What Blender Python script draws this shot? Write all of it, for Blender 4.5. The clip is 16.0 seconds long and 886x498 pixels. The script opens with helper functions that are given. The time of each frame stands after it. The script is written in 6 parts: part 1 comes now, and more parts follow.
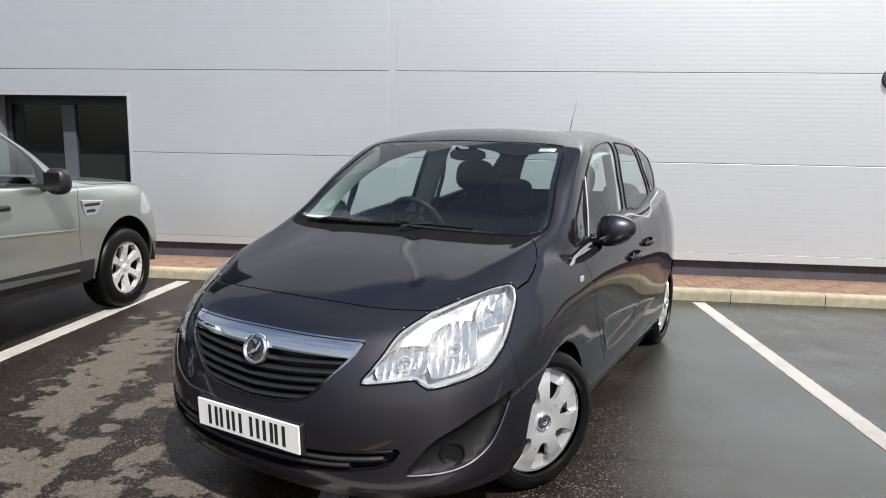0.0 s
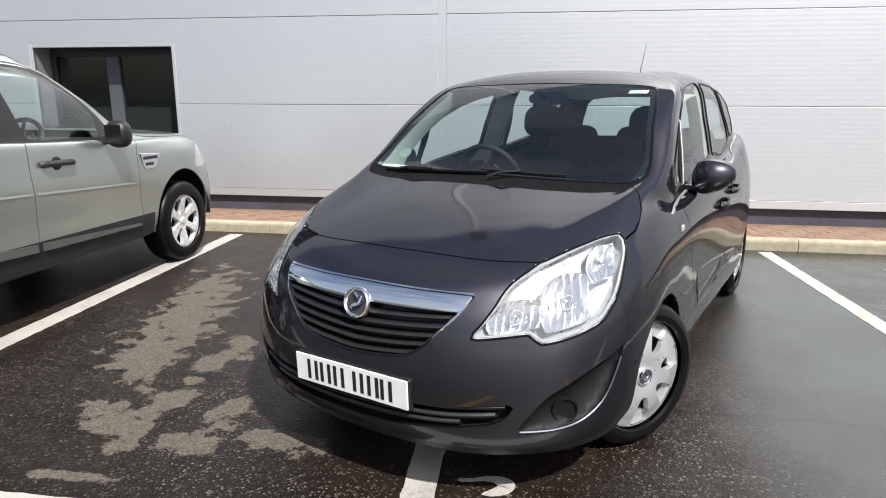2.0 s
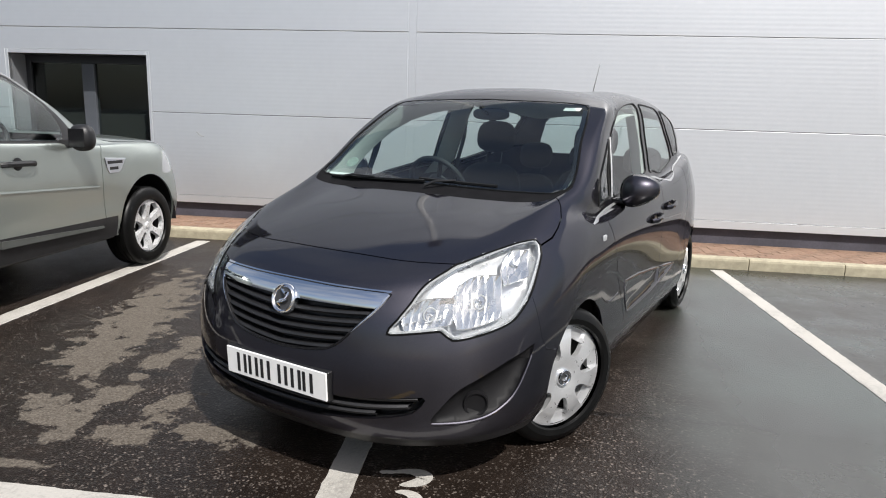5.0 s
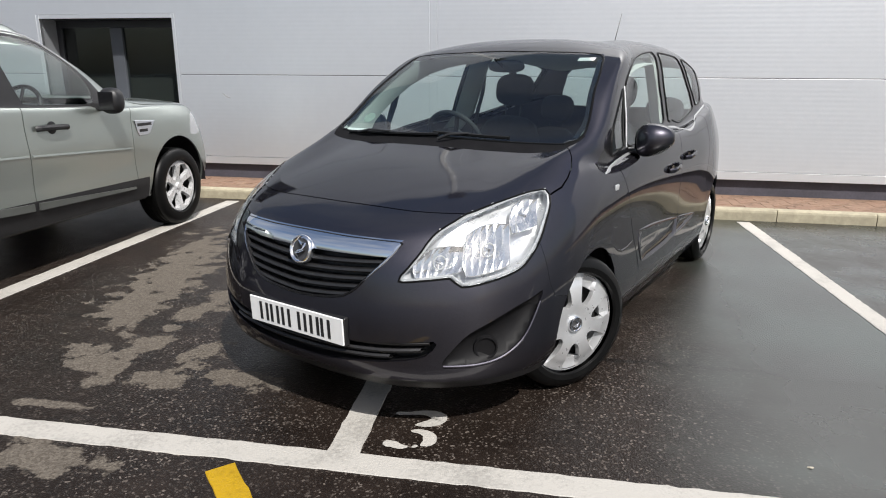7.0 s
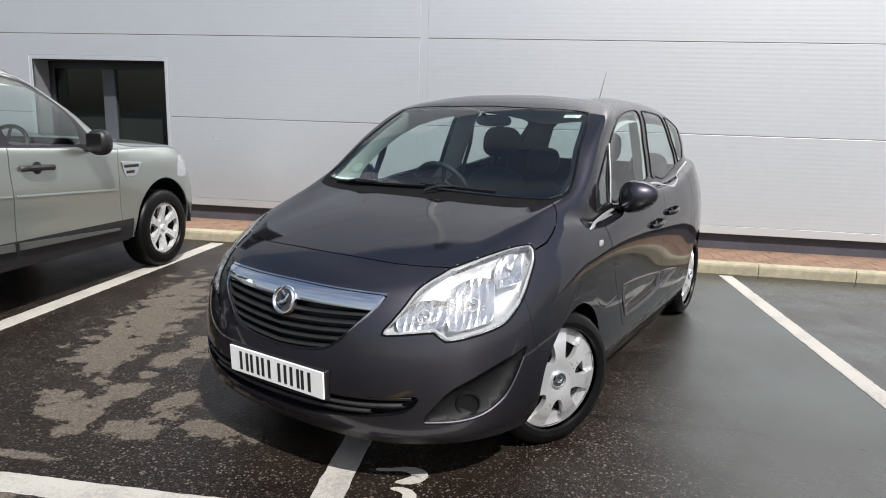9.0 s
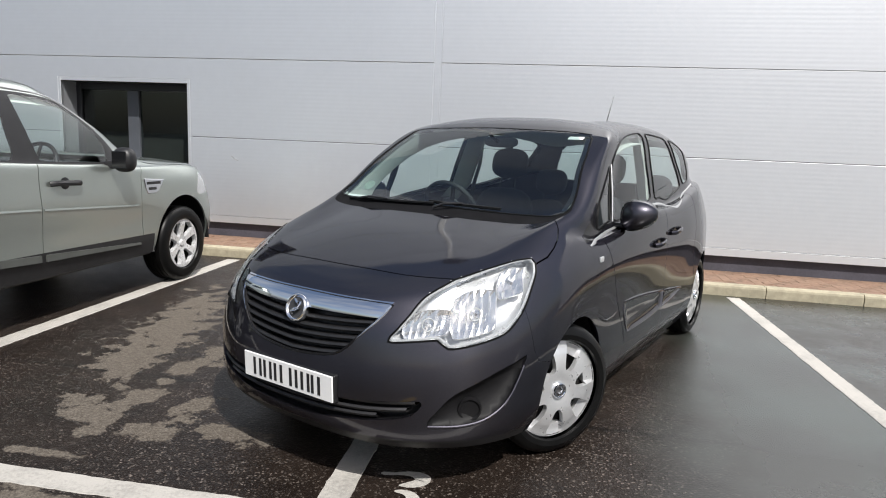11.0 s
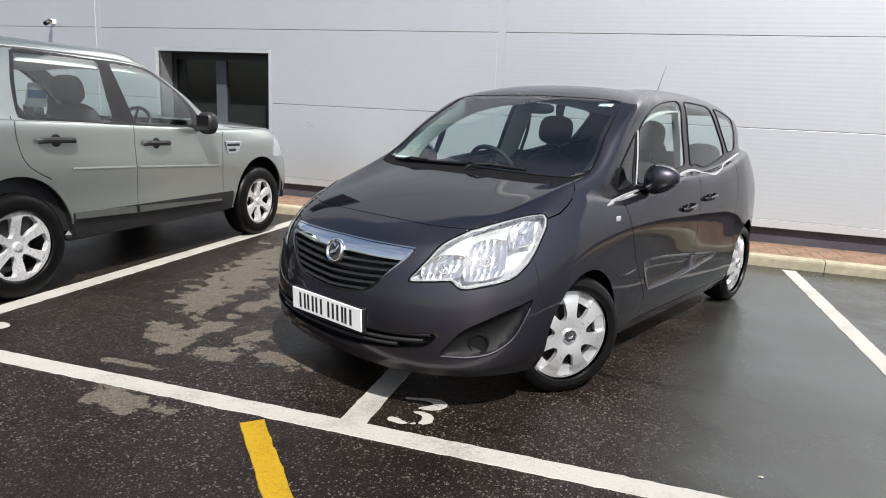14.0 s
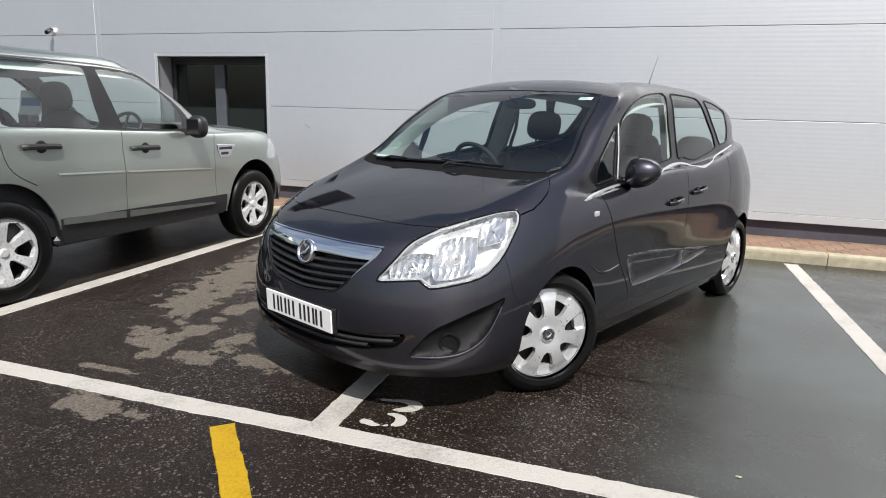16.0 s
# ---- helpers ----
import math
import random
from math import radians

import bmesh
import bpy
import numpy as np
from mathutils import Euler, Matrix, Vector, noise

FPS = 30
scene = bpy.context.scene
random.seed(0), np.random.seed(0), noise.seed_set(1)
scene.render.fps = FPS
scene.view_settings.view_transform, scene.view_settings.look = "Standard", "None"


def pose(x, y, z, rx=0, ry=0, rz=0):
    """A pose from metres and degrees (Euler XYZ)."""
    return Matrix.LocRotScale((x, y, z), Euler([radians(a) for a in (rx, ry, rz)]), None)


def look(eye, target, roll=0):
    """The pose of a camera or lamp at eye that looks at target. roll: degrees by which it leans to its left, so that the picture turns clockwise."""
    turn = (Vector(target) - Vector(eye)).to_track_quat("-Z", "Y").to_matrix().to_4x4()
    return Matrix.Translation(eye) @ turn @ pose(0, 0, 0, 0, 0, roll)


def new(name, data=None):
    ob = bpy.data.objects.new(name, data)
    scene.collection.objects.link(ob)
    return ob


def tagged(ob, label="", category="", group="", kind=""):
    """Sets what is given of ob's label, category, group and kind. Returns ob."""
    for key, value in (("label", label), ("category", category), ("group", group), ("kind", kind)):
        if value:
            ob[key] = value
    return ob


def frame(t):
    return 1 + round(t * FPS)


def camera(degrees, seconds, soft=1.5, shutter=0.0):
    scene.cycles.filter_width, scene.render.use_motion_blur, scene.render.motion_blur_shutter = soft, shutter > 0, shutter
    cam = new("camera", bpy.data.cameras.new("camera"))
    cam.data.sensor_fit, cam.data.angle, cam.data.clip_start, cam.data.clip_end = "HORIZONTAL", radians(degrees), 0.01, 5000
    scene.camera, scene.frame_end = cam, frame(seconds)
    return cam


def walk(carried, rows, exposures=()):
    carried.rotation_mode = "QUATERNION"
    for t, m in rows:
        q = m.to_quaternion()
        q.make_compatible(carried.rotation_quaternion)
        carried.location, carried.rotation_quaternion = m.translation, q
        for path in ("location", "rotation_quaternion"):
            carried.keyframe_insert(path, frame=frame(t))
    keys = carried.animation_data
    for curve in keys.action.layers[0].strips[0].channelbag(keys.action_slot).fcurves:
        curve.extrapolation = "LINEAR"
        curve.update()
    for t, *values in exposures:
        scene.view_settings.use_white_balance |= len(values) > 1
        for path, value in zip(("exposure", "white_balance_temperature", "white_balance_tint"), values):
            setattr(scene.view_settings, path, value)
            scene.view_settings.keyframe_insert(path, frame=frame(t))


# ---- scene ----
cam = camera(69.1, 16.0, soft=1.05)
PATH = [
    (0, (0.541, -0.019, 1.467), (0.383, 1.952, 1.167), 1.1),
    (0.5, (0.454, 0.04, 1.451), (0.193, 1.995, 1.121), 0.3),
    (1, (0.328, 0.071, 1.449), (0.098, 2.011, 1.02), -0.5),
    (1.5, (0.249, 0.064, 1.45), (0.121, 2.006, 0.99), 1.6),
    (2, (0.243, 0.067, 1.437), (0.006, 2.002, 0.988), 0.2),
    (2.5, (0.279, 0.072, 1.433), (0.027, 2.009, 1.003), 0.7),
    (3, (0.273, 0.08, 1.431), (0.054, 2.007, 0.943), 0.4),
    (3.5, (0.263, 0.073, 1.431), (0.075, 2.019, 1.007), 0.9),
    (3.7, (0.258, 0.063, 1.419), (0.078, 2.017, 1.032), 1.8),
    (5.8, (0.61, -0.108, 1.411), (0.389, 1.834, 0.988), 1.4),
    (6, (0.603, -0.113, 1.41), (0.363, 1.817, 0.946), 1.4),
    (6.5, (0.597, -0.12, 1.41), (0.353, 1.793, 0.879), 1.4),
    (7, (0.589, -0.123, 1.395), (0.303, 1.787, 0.875), 0.4),
    (7.5, (0.563, -0.109, 1.414), (0.353, 1.806, 0.879), 0.8),
    (8, (0.566, -0.114, 1.438), (0.274, 1.814, 0.997), 0.3),
    (8.5, (0.576, -0.128, 1.427), (0.296, 1.803, 0.983), 0.3),
    (9, (0.589, -0.111, 1.432), (0.341, 1.835, 1.045), 1.9),
    (9.2, (0.6, -0.116, 1.451), (0.378, 1.849, 1.15), 0.9),
    (11.3, (0.654, -0.305, 1.415), (0.355, 1.646, 1.087), 2.5),
    (11.5, (0.662, -0.353, 1.42), (0.392, 1.596, 1.062), 2.8),
    (12, (0.673, -0.4, 1.424), (0.372, 1.543, 1.054), 2.4),
    (12.5, (0.67, -0.407, 1.433), (0.365, 1.537, 1.078), 3.0),
    (13, (0.669, -0.43, 1.439), (0.334, 1.51, 1.086), 3.1),
    (13.5, (0.748, -0.452, 1.437), (0.321, 1.467, 1.072), 3.3),
    (14, (0.986, -0.524, 1.403), (0.453, 1.358, 0.984), 2.9),
    (14.5, (1.097, -0.534, 1.409), (0.586, 1.351, 0.978), 3.4),
    (15, (1.128, -0.517, 1.412), (0.62, 1.374, 1.003), 2.9),
    (15.5, (1.146, -0.493, 1.405), (0.605, 1.395, 1.025), 1.1),
    (16, (1.168, -0.419, 1.393), (0.591, 1.449, 0.973), 1.6),
]
EXPOSURES = [(0, 0.32), (0.5, 0.36), (1, 0.47), (1.5, 0.41), (2, 0.54), (3, 0.54), (3.7, 0.50), (5.8, 0.26), (7, 0.28), (8, 0.32), (9.2, 0.28), (11.3, 0.30), (13, 0.34), (14, 0.42), (14.5, 0.42), (15.5, 0.31), (16, 0.34)]
walk(cam, [(t, look(eye, target, roll)) for t, eye, target, roll in PATH], EXPOSURES)


# ---- light ----
world = bpy.data.worlds.new("sky")
scene.world = world
world.use_nodes = True
_wt = world.node_tree
_sky = _wt.nodes.new("ShaderNodeTexSky")
_sky.sky_type = "NISHITA"
_sky.sun_disc = False
SUN_WAY = Vector((-0.47, 0.64, -1.0)).normalized()
_sky.sun_elevation = math.asin(-SUN_WAY.z)
_sky.sun_rotation = math.atan2(-SUN_WAY.x, -SUN_WAY.y)
_sky.air_density, _sky.dust_density, _sky.ozone_density = 1.0, 3.0, 1.0
_bg = _wt.nodes["Background"]
_bg.inputs["Strength"].default_value = 0.105
# broken fair-weather cloud over the whole sky
_co = _wt.nodes.new("ShaderNodeTexCoord")
_cloud = _wt.nodes.new("ShaderNodeTexNoise")
_cloud.inputs["Scale"].default_value, _cloud.inputs["Detail"].default_value, _cloud.inputs["Roughness"].default_value = 2.6, 7.0, 0.55
_cover = _wt.nodes.new("ShaderNodeMapRange")
_cover.inputs["From Min"].default_value, _cover.inputs["From Max"].default_value = 0.42, 0.66
_cover.inputs["To Min"].default_value, _cover.inputs["To Max"].default_value = 0.05, 0.80
_blend = _wt.nodes.new("ShaderNodeMix")
_blend.data_type = "RGBA"
_blend.inputs[7].default_value = (3.3, 3.5, 3.9, 1)
_wt.links.new(_co.outputs["Generated"], _cloud.inputs["Vector"])
_wt.links.new(_cloud.outputs[0], _cover.inputs["Value"])
_wt.links.new(_cover.outputs[0], _blend.inputs[0])
_wt.links.new(_sky.outputs[0], _blend.inputs[6])
_wt.links.new(_blend.outputs[2], _bg.inputs["Color"])
sun_data = bpy.data.lights.new("sun", "SUN")
sun_data.energy, sun_data.angle, sun_data.color = 4.7, radians(0.9), (1.0, 0.975, 0.94)
sun = new("sun", sun_data)
sun.matrix_world = look((2, -10, 18), Vector((2, -10, 18)) + SUN_WAY)

# ---- helpers for meshes and materials ----
def mesh_of(name, bm, material, smooth=True, angle=35):
    if isinstance(bm, bpy.types.Mesh):
        me = bm
    else:
        bm.normal_update()
        limit = radians(angle)
        for f in bm.faces:
            f.smooth = smooth
        if smooth:
            for e in bm.edges:
                if len(e.link_faces) == 2 and e.calc_face_angle(0) > limit:
                    e.smooth = False
        me = bpy.data.meshes.new(name)
        bm.to_mesh(me)
        bm.free()
    me.materials.clear()
    me.materials.append(material)
    return me


def part(name, bm, material, parent=None, label="", smooth=True, angle=35):
    ob = new(name, mesh_of(name, bm, material, smooth, angle))
    ob.parent = parent
    if label:
        tagged(ob, label)
    return ob


def thing(name, label, category, group="", kind="", at=None):
    ob = new(name)
    ob.empty_display_size = 0.05
    if at is not None:
        ob.matrix_world = at
    return tagged(ob, label, category, group, kind)


def bm_box(x0, x1, y0, y1, z0, z1, bevel=0.0, seg=1, bm=None):
    own = bm is None
    b = bmesh.new()
    bmesh.ops.create_cube(b, size=1.0)
    for v in b.verts:
        v.co = Vector(((x0 + x1) / 2 + v.co.x * (x1 - x0), (y0 + y1) / 2 + v.co.y * (y1 - y0), (z0 + z1) / 2 + v.co.z * (z1 - z0)))
    if bevel > 0:
        bmesh.ops.bevel(b, geom=list(b.edges), offset=bevel, segments=seg, affect="EDGES", profile=0.5)
    if own:
        return b
    merge(bm, b)
    return bm


def merge(bm, b, m=None):
    """Adds the mesh b to bm and frees it."""
    made = {}
    for v in b.verts:
        made[v] = bm.verts.new(m @ v.co if m else v.co)
    for f in b.faces:
        try:
            bm.faces.new([made[v] for v in f.verts])
        except ValueError:
            pass
    b.free()
    return bm


def bm_prism(points, depth, bevel=0.0, place=None):
    """A plate with the outline points (x, z), from y = 0 to y = depth."""
    b = bmesh.new()
    low = [b.verts.new((x, 0, z)) for x, z in points]
    high = [b.verts.new((x, depth, z)) for x, z in points]
    n = len(points)
    b.faces.new(low)
    b.faces.new(high[::-1])
    for i in range(n):
        j = (i + 1) % n
        b.faces.new((low[j], low[i], high[i], high[j]))
    bmesh.ops.recalc_face_normals(b, faces=list(b.faces))
    if bevel > 0:
        bmesh.ops.bevel(b, geom=list(b.edges), offset=bevel, segments=1, affect="EDGES")
    if place:
        bmesh.ops.transform(b, matrix=place, verts=list(b.verts))
    return b


def bm_tube(points, radius, sides=8, closed=False, flat=1.0, bm=None):
    """A round bar along points; radius may be a list."""
    b = bm or bmesh.new()
    pts = [Vector(p) for p in points]
    n = len(pts)
    rings = []
    up = Vector((0.31, 0.17, 0.93))
    for i, p in enumerate(pts):
        a = pts[i - 1] if (i or closed) else p
        c = pts[(i + 1) % n] if (i < n - 1 or closed) else p
        d = (c - a).normalized()
        s = d.cross(up).normalized()
        u = s.cross(d).normalized()
        r = radius[i] if isinstance(radius, (list, tuple)) else radius
        rings.append([b.verts.new(p + r * (math.cos(2 * math.pi * k / sides) * s + flat * math.sin(2 * math.pi * k / sides) * u)) for k in range(sides)])
    for i in range(n if closed else n - 1):
        r0, r1 = rings[i], rings[(i + 1) % n]
        for k in range(sides):
            b.faces.new((r0[k], r0[(k + 1) % sides], r1[(k + 1) % sides], r1[k]))
    if not closed:
        b.faces.new(rings[0][::-1])
        b.faces.new(rings[-1])
    return b


def bm_lathe(profile, sides=48, axis="y"):
    """A turned body; profile: (radius, along the axis)."""
    b = bmesh.new()
    rings = []
    for r, h in profile:
        if r < 1e-5:
            rings.append([b.verts.new((0, h, 0))])
        else:
            rings.append([b.verts.new((r * math.cos(2 * math.pi * k / sides), h, r * math.sin(2 * math.pi * k / sides))) for k in range(sides)])
    for r0, r1 in zip(rings, rings[1:]):
        for k in range(sides):
            j = (k + 1) % sides
            if len(r0) == 1 and len(r1) > 1:
                b.faces.new((r0[0], r1[k], r1[j]))
            elif len(r1) == 1 and len(r0) > 1:
                b.faces.new((r0[k], r1[0], r0[j]))
            elif len(r0) > 1:
                b.faces.new((r0[k], r1[k], r1[j], r0[j]))
    bmesh.ops.recalc_face_normals(b, faces=list(b.faces))
    return b


def material(name, color, rough=0.5, metal=0.0, vary=0.0, scale=6.0, bump=0.0, bump_scale=200.0, rough_vary=0.0, coat=0.0, spec=0.5, stretch=(1, 1, 1)):
    """A plain surface with uneven colour at two scales, grain and uneven gloss."""
    m = bpy.data.materials.new(name)
    m.use_nodes = True
    t = m.node_tree
    p = t.nodes["Principled BSDF"]
    p.inputs["Base Color"].default_value = (*color, 1)
    p.inputs["Roughness"].default_value = rough
    p.inputs["Metallic"].default_value = metal
    p.inputs["Specular IOR Level"].default_value = spec
    p.inputs["Coat Weight"].default_value = coat
    p.inputs["Coat Roughness"].default_value = 0.03
    co = t.nodes.new("ShaderNodeTexCoord")
    mp = t.nodes.new("ShaderNodeMapping")
    mp.inputs["Scale"].default_value = stretch
    t.links.new(co.outputs["Object"], mp.inputs["Vector"])

    def noise_at(s, detail=6.0):
        n = t.nodes.new("ShaderNodeTexNoise")
        n.inputs["Scale"].default_value = s
        n.inputs["Detail"].default_value = detail
        t.links.new(mp.outputs[0], n.inputs["Vector"])
        return n

    def mapped(node, a, b, lo=0.3, hi=0.7):
        r = t.nodes.new("ShaderNodeMapRange")
        r.inputs["From Min"].default_value, r.inputs["From Max"].default_value = lo, hi
        r.inputs["To Min"].default_value, r.inputs["To Max"].default_value = a, b
        t.links.new(node.outputs[0], r.inputs["Value"])
        return r

    if vary > 0:
        big, fine = mapped(noise_at(scale), 1 - vary, 1 + vary), mapped(noise_at(scale * 14), 1 - vary * 0.6, 1 + vary * 0.6)
        mul = t.nodes.new("ShaderNodeMath")
        mul.operation = "MULTIPLY"
        t.links.new(big.outputs[0], mul.inputs[0])
        t.links.new(fine.outputs[0], mul.inputs[1])
        mix = t.nodes.new("ShaderNodeVectorMath")
        mix.operation = "SCALE"
        mix.inputs[0].default_value = color
        t.links.new(mul.outputs[0], mix.inputs["Scale"])
        t.links.new(mix.outputs[0], p.inputs["Base Color"])
    if rough_vary > 0:
        r = mapped(noise_at(scale * 3), max(0.02, rough - rough_vary), min(1, rough + rough_vary))
        t.links.new(r.outputs[0], p.inputs["Roughness"])
    if bump > 0:
        bp = t.nodes.new("ShaderNodeBump")
        bp.inputs["Strength"].default_value = bump
        bp.inputs["Distance"].default_value = 0.002
        t.links.new(noise_at(bump_scale, 3.0).outputs[0], bp.inputs["Height"])
        t.links.new(bp.outputs[0], p.inputs["Normal"])
    return m


def node_maker(m):
    t = m.node_tree

    def make(kind, links=None, **sets):
        n = t.nodes.new(kind)
        for key, val in sets.items():
            if key in ("operation", "data_type", "blend_type", "noise_dimensions", "feature", "wave_type", "bands_direction", "wave_profile", "invert"):
                if key == "operation":
                    n.operation = val
                elif key == "data_type":
                    n.data_type = val
                elif key == "blend_type":
                    n.blend_type = val
                elif key == "feature":
                    n.feature = val
                elif key == "wave_type":
                    n.wave_type = val
                elif key == "bands_direction":
                    n.bands_direction = val
                elif key == "wave_profile":
                    n.wave_profile = val
            else:
                n.inputs[key.replace("_", " ")].default_value = val
        for where, src in (links or {}).items():
            t.links.new(src, n.inputs[where])
        return n
    return make, t

# ---- materials of the setting ----
# centre, half lengths and turn of the patches that have dried off
JOINT_Y, JOINT_LEAN = 3.035, 0.037
DRY_PATCHES = [(-2.02, 4.10, 1.15, 0.26, 103), (-1.88, 3.35, 0.42, 0.20, 118), (-1.45, 3.25, 0.15, 0.10, -62), (-1.44, 2.74, 0.21, 0.10, 67), (-1.53, 2.53, 0.30, 0.11, -39),
               (-1.17, 2.45, 0.16, 0.11, 1), (-1.06, 2.71, 0.16, 0.09, -84), (-1.40, 3.49, 0.19, 0.10, -65), (-0.75, 2.47, 0.17, 0.08, -15), (-1.44, 3.02, 0.05, 0.05, 0),
               (-1.22, 1.76, 0.28, 0.09, -10), (-1.49, 2.13, 0.16, 0.04, 0)]


def asphalt_material():
    m = bpy.data.materials.new("wet_asphalt")
    m.use_nodes = True
    make, t = node_maker(m)
    p = t.nodes["Principled BSDF"]
    co = t.nodes.new("ShaderNodeTexCoord").outputs["Object"]
    sep = make("ShaderNodeSeparateXYZ", {0: co})

    def ramp(src, lo, hi, a=0.0, b=1.0):
        return make("ShaderNodeMapRange", {0: src}, From_Min=lo, From_Max=hi, To_Min=a, To_Max=b).outputs[0]

    def mul(a, b):
        return make("ShaderNodeMath", {0: a, 1: b}, operation="MULTIPLY").outputs[0]

    # dried patches, left between the two cars
    warp = make("ShaderNodeTexNoise", {"Vector": co}, Scale=6.5, Detail=5.0, Roughness=0.58)
    near_d = None
    for x, y, h0, h1, turn in DRY_PATCHES:
        mp = t.nodes.new("ShaderNodeMapping")
        mp.vector_type = "TEXTURE"
        mp.inputs["Location"].default_value = (x, y, 0)
        mp.inputs["Rotation"].default_value = (0, 0, radians(turn))
        mp.inputs["Scale"].default_value = (0.92 * h0, 0.92 * h1, 1)
        t.links.new(co, mp.inputs["Vector"])
        d = make("ShaderNodeVectorMath", {0: mp.outputs[0]}, operation="LENGTH").outputs["Value"]
        near_d = d if near_d is None else make("ShaderNodeMath", {0: near_d, 1: d}, operation="MINIMUM").outputs[0]
    blot = make("ShaderNodeMath", {0: near_d, 1: ramp(warp.outputs[0], 0.25, 0.75, -1.05, 1.05)}, operation="ADD").outputs[0]
    dry = ramp(make("ShaderNodeMath", {0: blot, 1: ramp(make("ShaderNodeTexNoise", {"Vector": co}, Scale=45.0, Detail=3.0).outputs[0], 0.3, 0.7, -0.16, 0.16)}, operation="ADD").outputs[0], 1.12, 0.86, 0.0, 0.92)
    # standing film of water, to the east
    film_n = make("ShaderNodeTexNoise", {"Vector": co}, Scale=1.1, Detail=6.0, Roughness=0.6)
    lean = make("ShaderNodeMath", {0: sep.outputs[1]}, operation="MULTIPLY_ADD")
    lean.inputs[1].default_value, lean.inputs[2].default_value = -0.17, 0.42
    film_x = make("ShaderNodeMath", {0: make("ShaderNodeMath", {0: sep.outputs[0], 1: lean.outputs[0]}, operation="ADD").outputs[0], 1: ramp(film_n.outputs[0], 0.3, 0.7, -0.22, 0.22)}, operation="ADD").outputs[0]
    film = mul(ramp(film_x, 1.15, 1.75), ramp(sep.outputs[1], 1.2, 2.1))
    # the joint between two strips of paving
    joint_y = make("ShaderNodeMath", {0: sep.outputs[0]}, operation="MULTIPLY_ADD")
    joint_y.inputs[1].default_value, joint_y.inputs[2].default_value = JOINT_LEAN, -JOINT_Y
    joint_d = make("ShaderNodeMath", {0: make("ShaderNodeMath", {0: sep.outputs[1], 1: joint_y.outputs[0]}, operation="ADD").outputs[0], 1: ramp(make("ShaderNodeTexNoise", {"Vector": co}, Scale=9.0, Detail=4.0).outputs[0], 0.3, 0.7, -0.022, 0.022)}, operation="ADD").outputs[0]
    joint = mul(ramp(make("ShaderNodeMath", {0: joint_d}, operation="ABSOLUTE").outputs[0], 0.030, 0.006), ramp(make("ShaderNodeTexNoise", {"Vector": co}, Scale=3.0, Detail=5.0).outputs[0], 0.34, 0.50))
    film = mul(film, ramp(joint_d, -0.06, 0.03, 0.78, 1.0))
    # ragged and thinner over the next bay
    film = mul(film, ramp(mul(ramp(sep.outputs[0], 2.6, 2.75), ramp(make("ShaderNodeTexNoise", {"Vector": co}, Scale=2.4, Detail=6.0, Roughness=0.65).outputs[0], 0.36, 0.60)), 0.0, 1.0, 1.0, 0.35))
    # stones; the palest ones also carry the wet glints as colour
    vor = make("ShaderNodeTexVoronoi", {"Vector": co}, Scale=125.0)
    vor2 = make("ShaderNodeTexVoronoi", {"Vector": co}, Scale=38.0)
    stone = make("ShaderNodeSeparateColor", {0: vor.outputs["Color"]}).outputs[0]
    patchy = make("ShaderNodeTexNoise", {"Vector": co}, Scale=1.3, Detail=6.0, Roughness=0.65).outputs[0]
    glint = ramp(stone, 0.80, 0.998)
    pale = mul(mul(glint, glint), ramp(patchy, 0.38, 0.62, 0.25, 1.0))
    grime = make("ShaderNodeTexNoise", {"Vector": co}, Scale=2.2, Detail=8.0, Roughness=0.7).outputs[0]
    wet = make("ShaderNodeMix", {0: ramp(grime, 0.3, 0.7)}, data_type="RGBA")
    wet.inputs[6].default_value, wet.inputs[7].default_value = (0.0070, 0.0048, 0.0037, 1), (0.0215, 0.0150, 0.0115, 1)
    wet2 = make("ShaderNodeMix", {0: mul(pale, ramp(film, 0.0, 1.0, 0.85, 0.2)), 6: wet.outputs[2]}, data_type="RGBA")
    wet2.inputs[7].default_value = (0.215, 0.182, 0.157, 1)
    filmc = make("ShaderNodeMix", {0: mul(film, ramp(grime, 0.2, 0.6, 0.5, 0.9)), 6: wet2.outputs[2]}, data_type="RGBA")
    # patchy grey-green of the film, with some of the wall's reflection painted in
    film_tone = make("ShaderNodeMix", {0: ramp(patchy, 0.40, 0.60)}, data_type="RGBA")
    film_tone.inputs[6].default_value, film_tone.inputs[7].default_value = (0.018, 0.0225, 0.0192, 1), (0.033, 0.046, 0.0405, 1)
    t.links.new(film_tone.outputs[2], filmc.inputs[7])
    cracked = make("ShaderNodeMix", {0: mul(joint, ramp(film, 0.0, 1.0, 0.85, 0.25)), 6: filmc.outputs[2]}, data_type="RGBA")
    cracked.inputs[7].default_value = (0.004, 0.003, 0.0025, 1)
    dryc = make("ShaderNodeMix", {0: stone}, data_type="RGBA")
    dryc.inputs[6].default_value, dryc.inputs[7].default_value = (0.072, 0.060, 0.048, 1), (0.148, 0.128, 0.105, 1)
    col = make("ShaderNodeMix", {0: dry, 6: cracked.outputs[2], 7: dryc.outputs[2]}, data_type="RGBA")
    t.links.new(col.outputs[2], p.inputs["Base Color"])
    r_wet = make("ShaderNodeMix", {0: film, 2: ramp(grime, 0.25, 0.75, 0.30, 0.50)}, data_type="FLOAT")
    r_wet.inputs[3].default_value = 0.23
    rough = make("ShaderNodeMix", {0: dry, 2: r_wet.outputs[0]}, data_type="FLOAT")
    rough.inputs[3].default_value = 0.85
    t.links.new(rough.outputs[0], p.inputs["Roughness"])
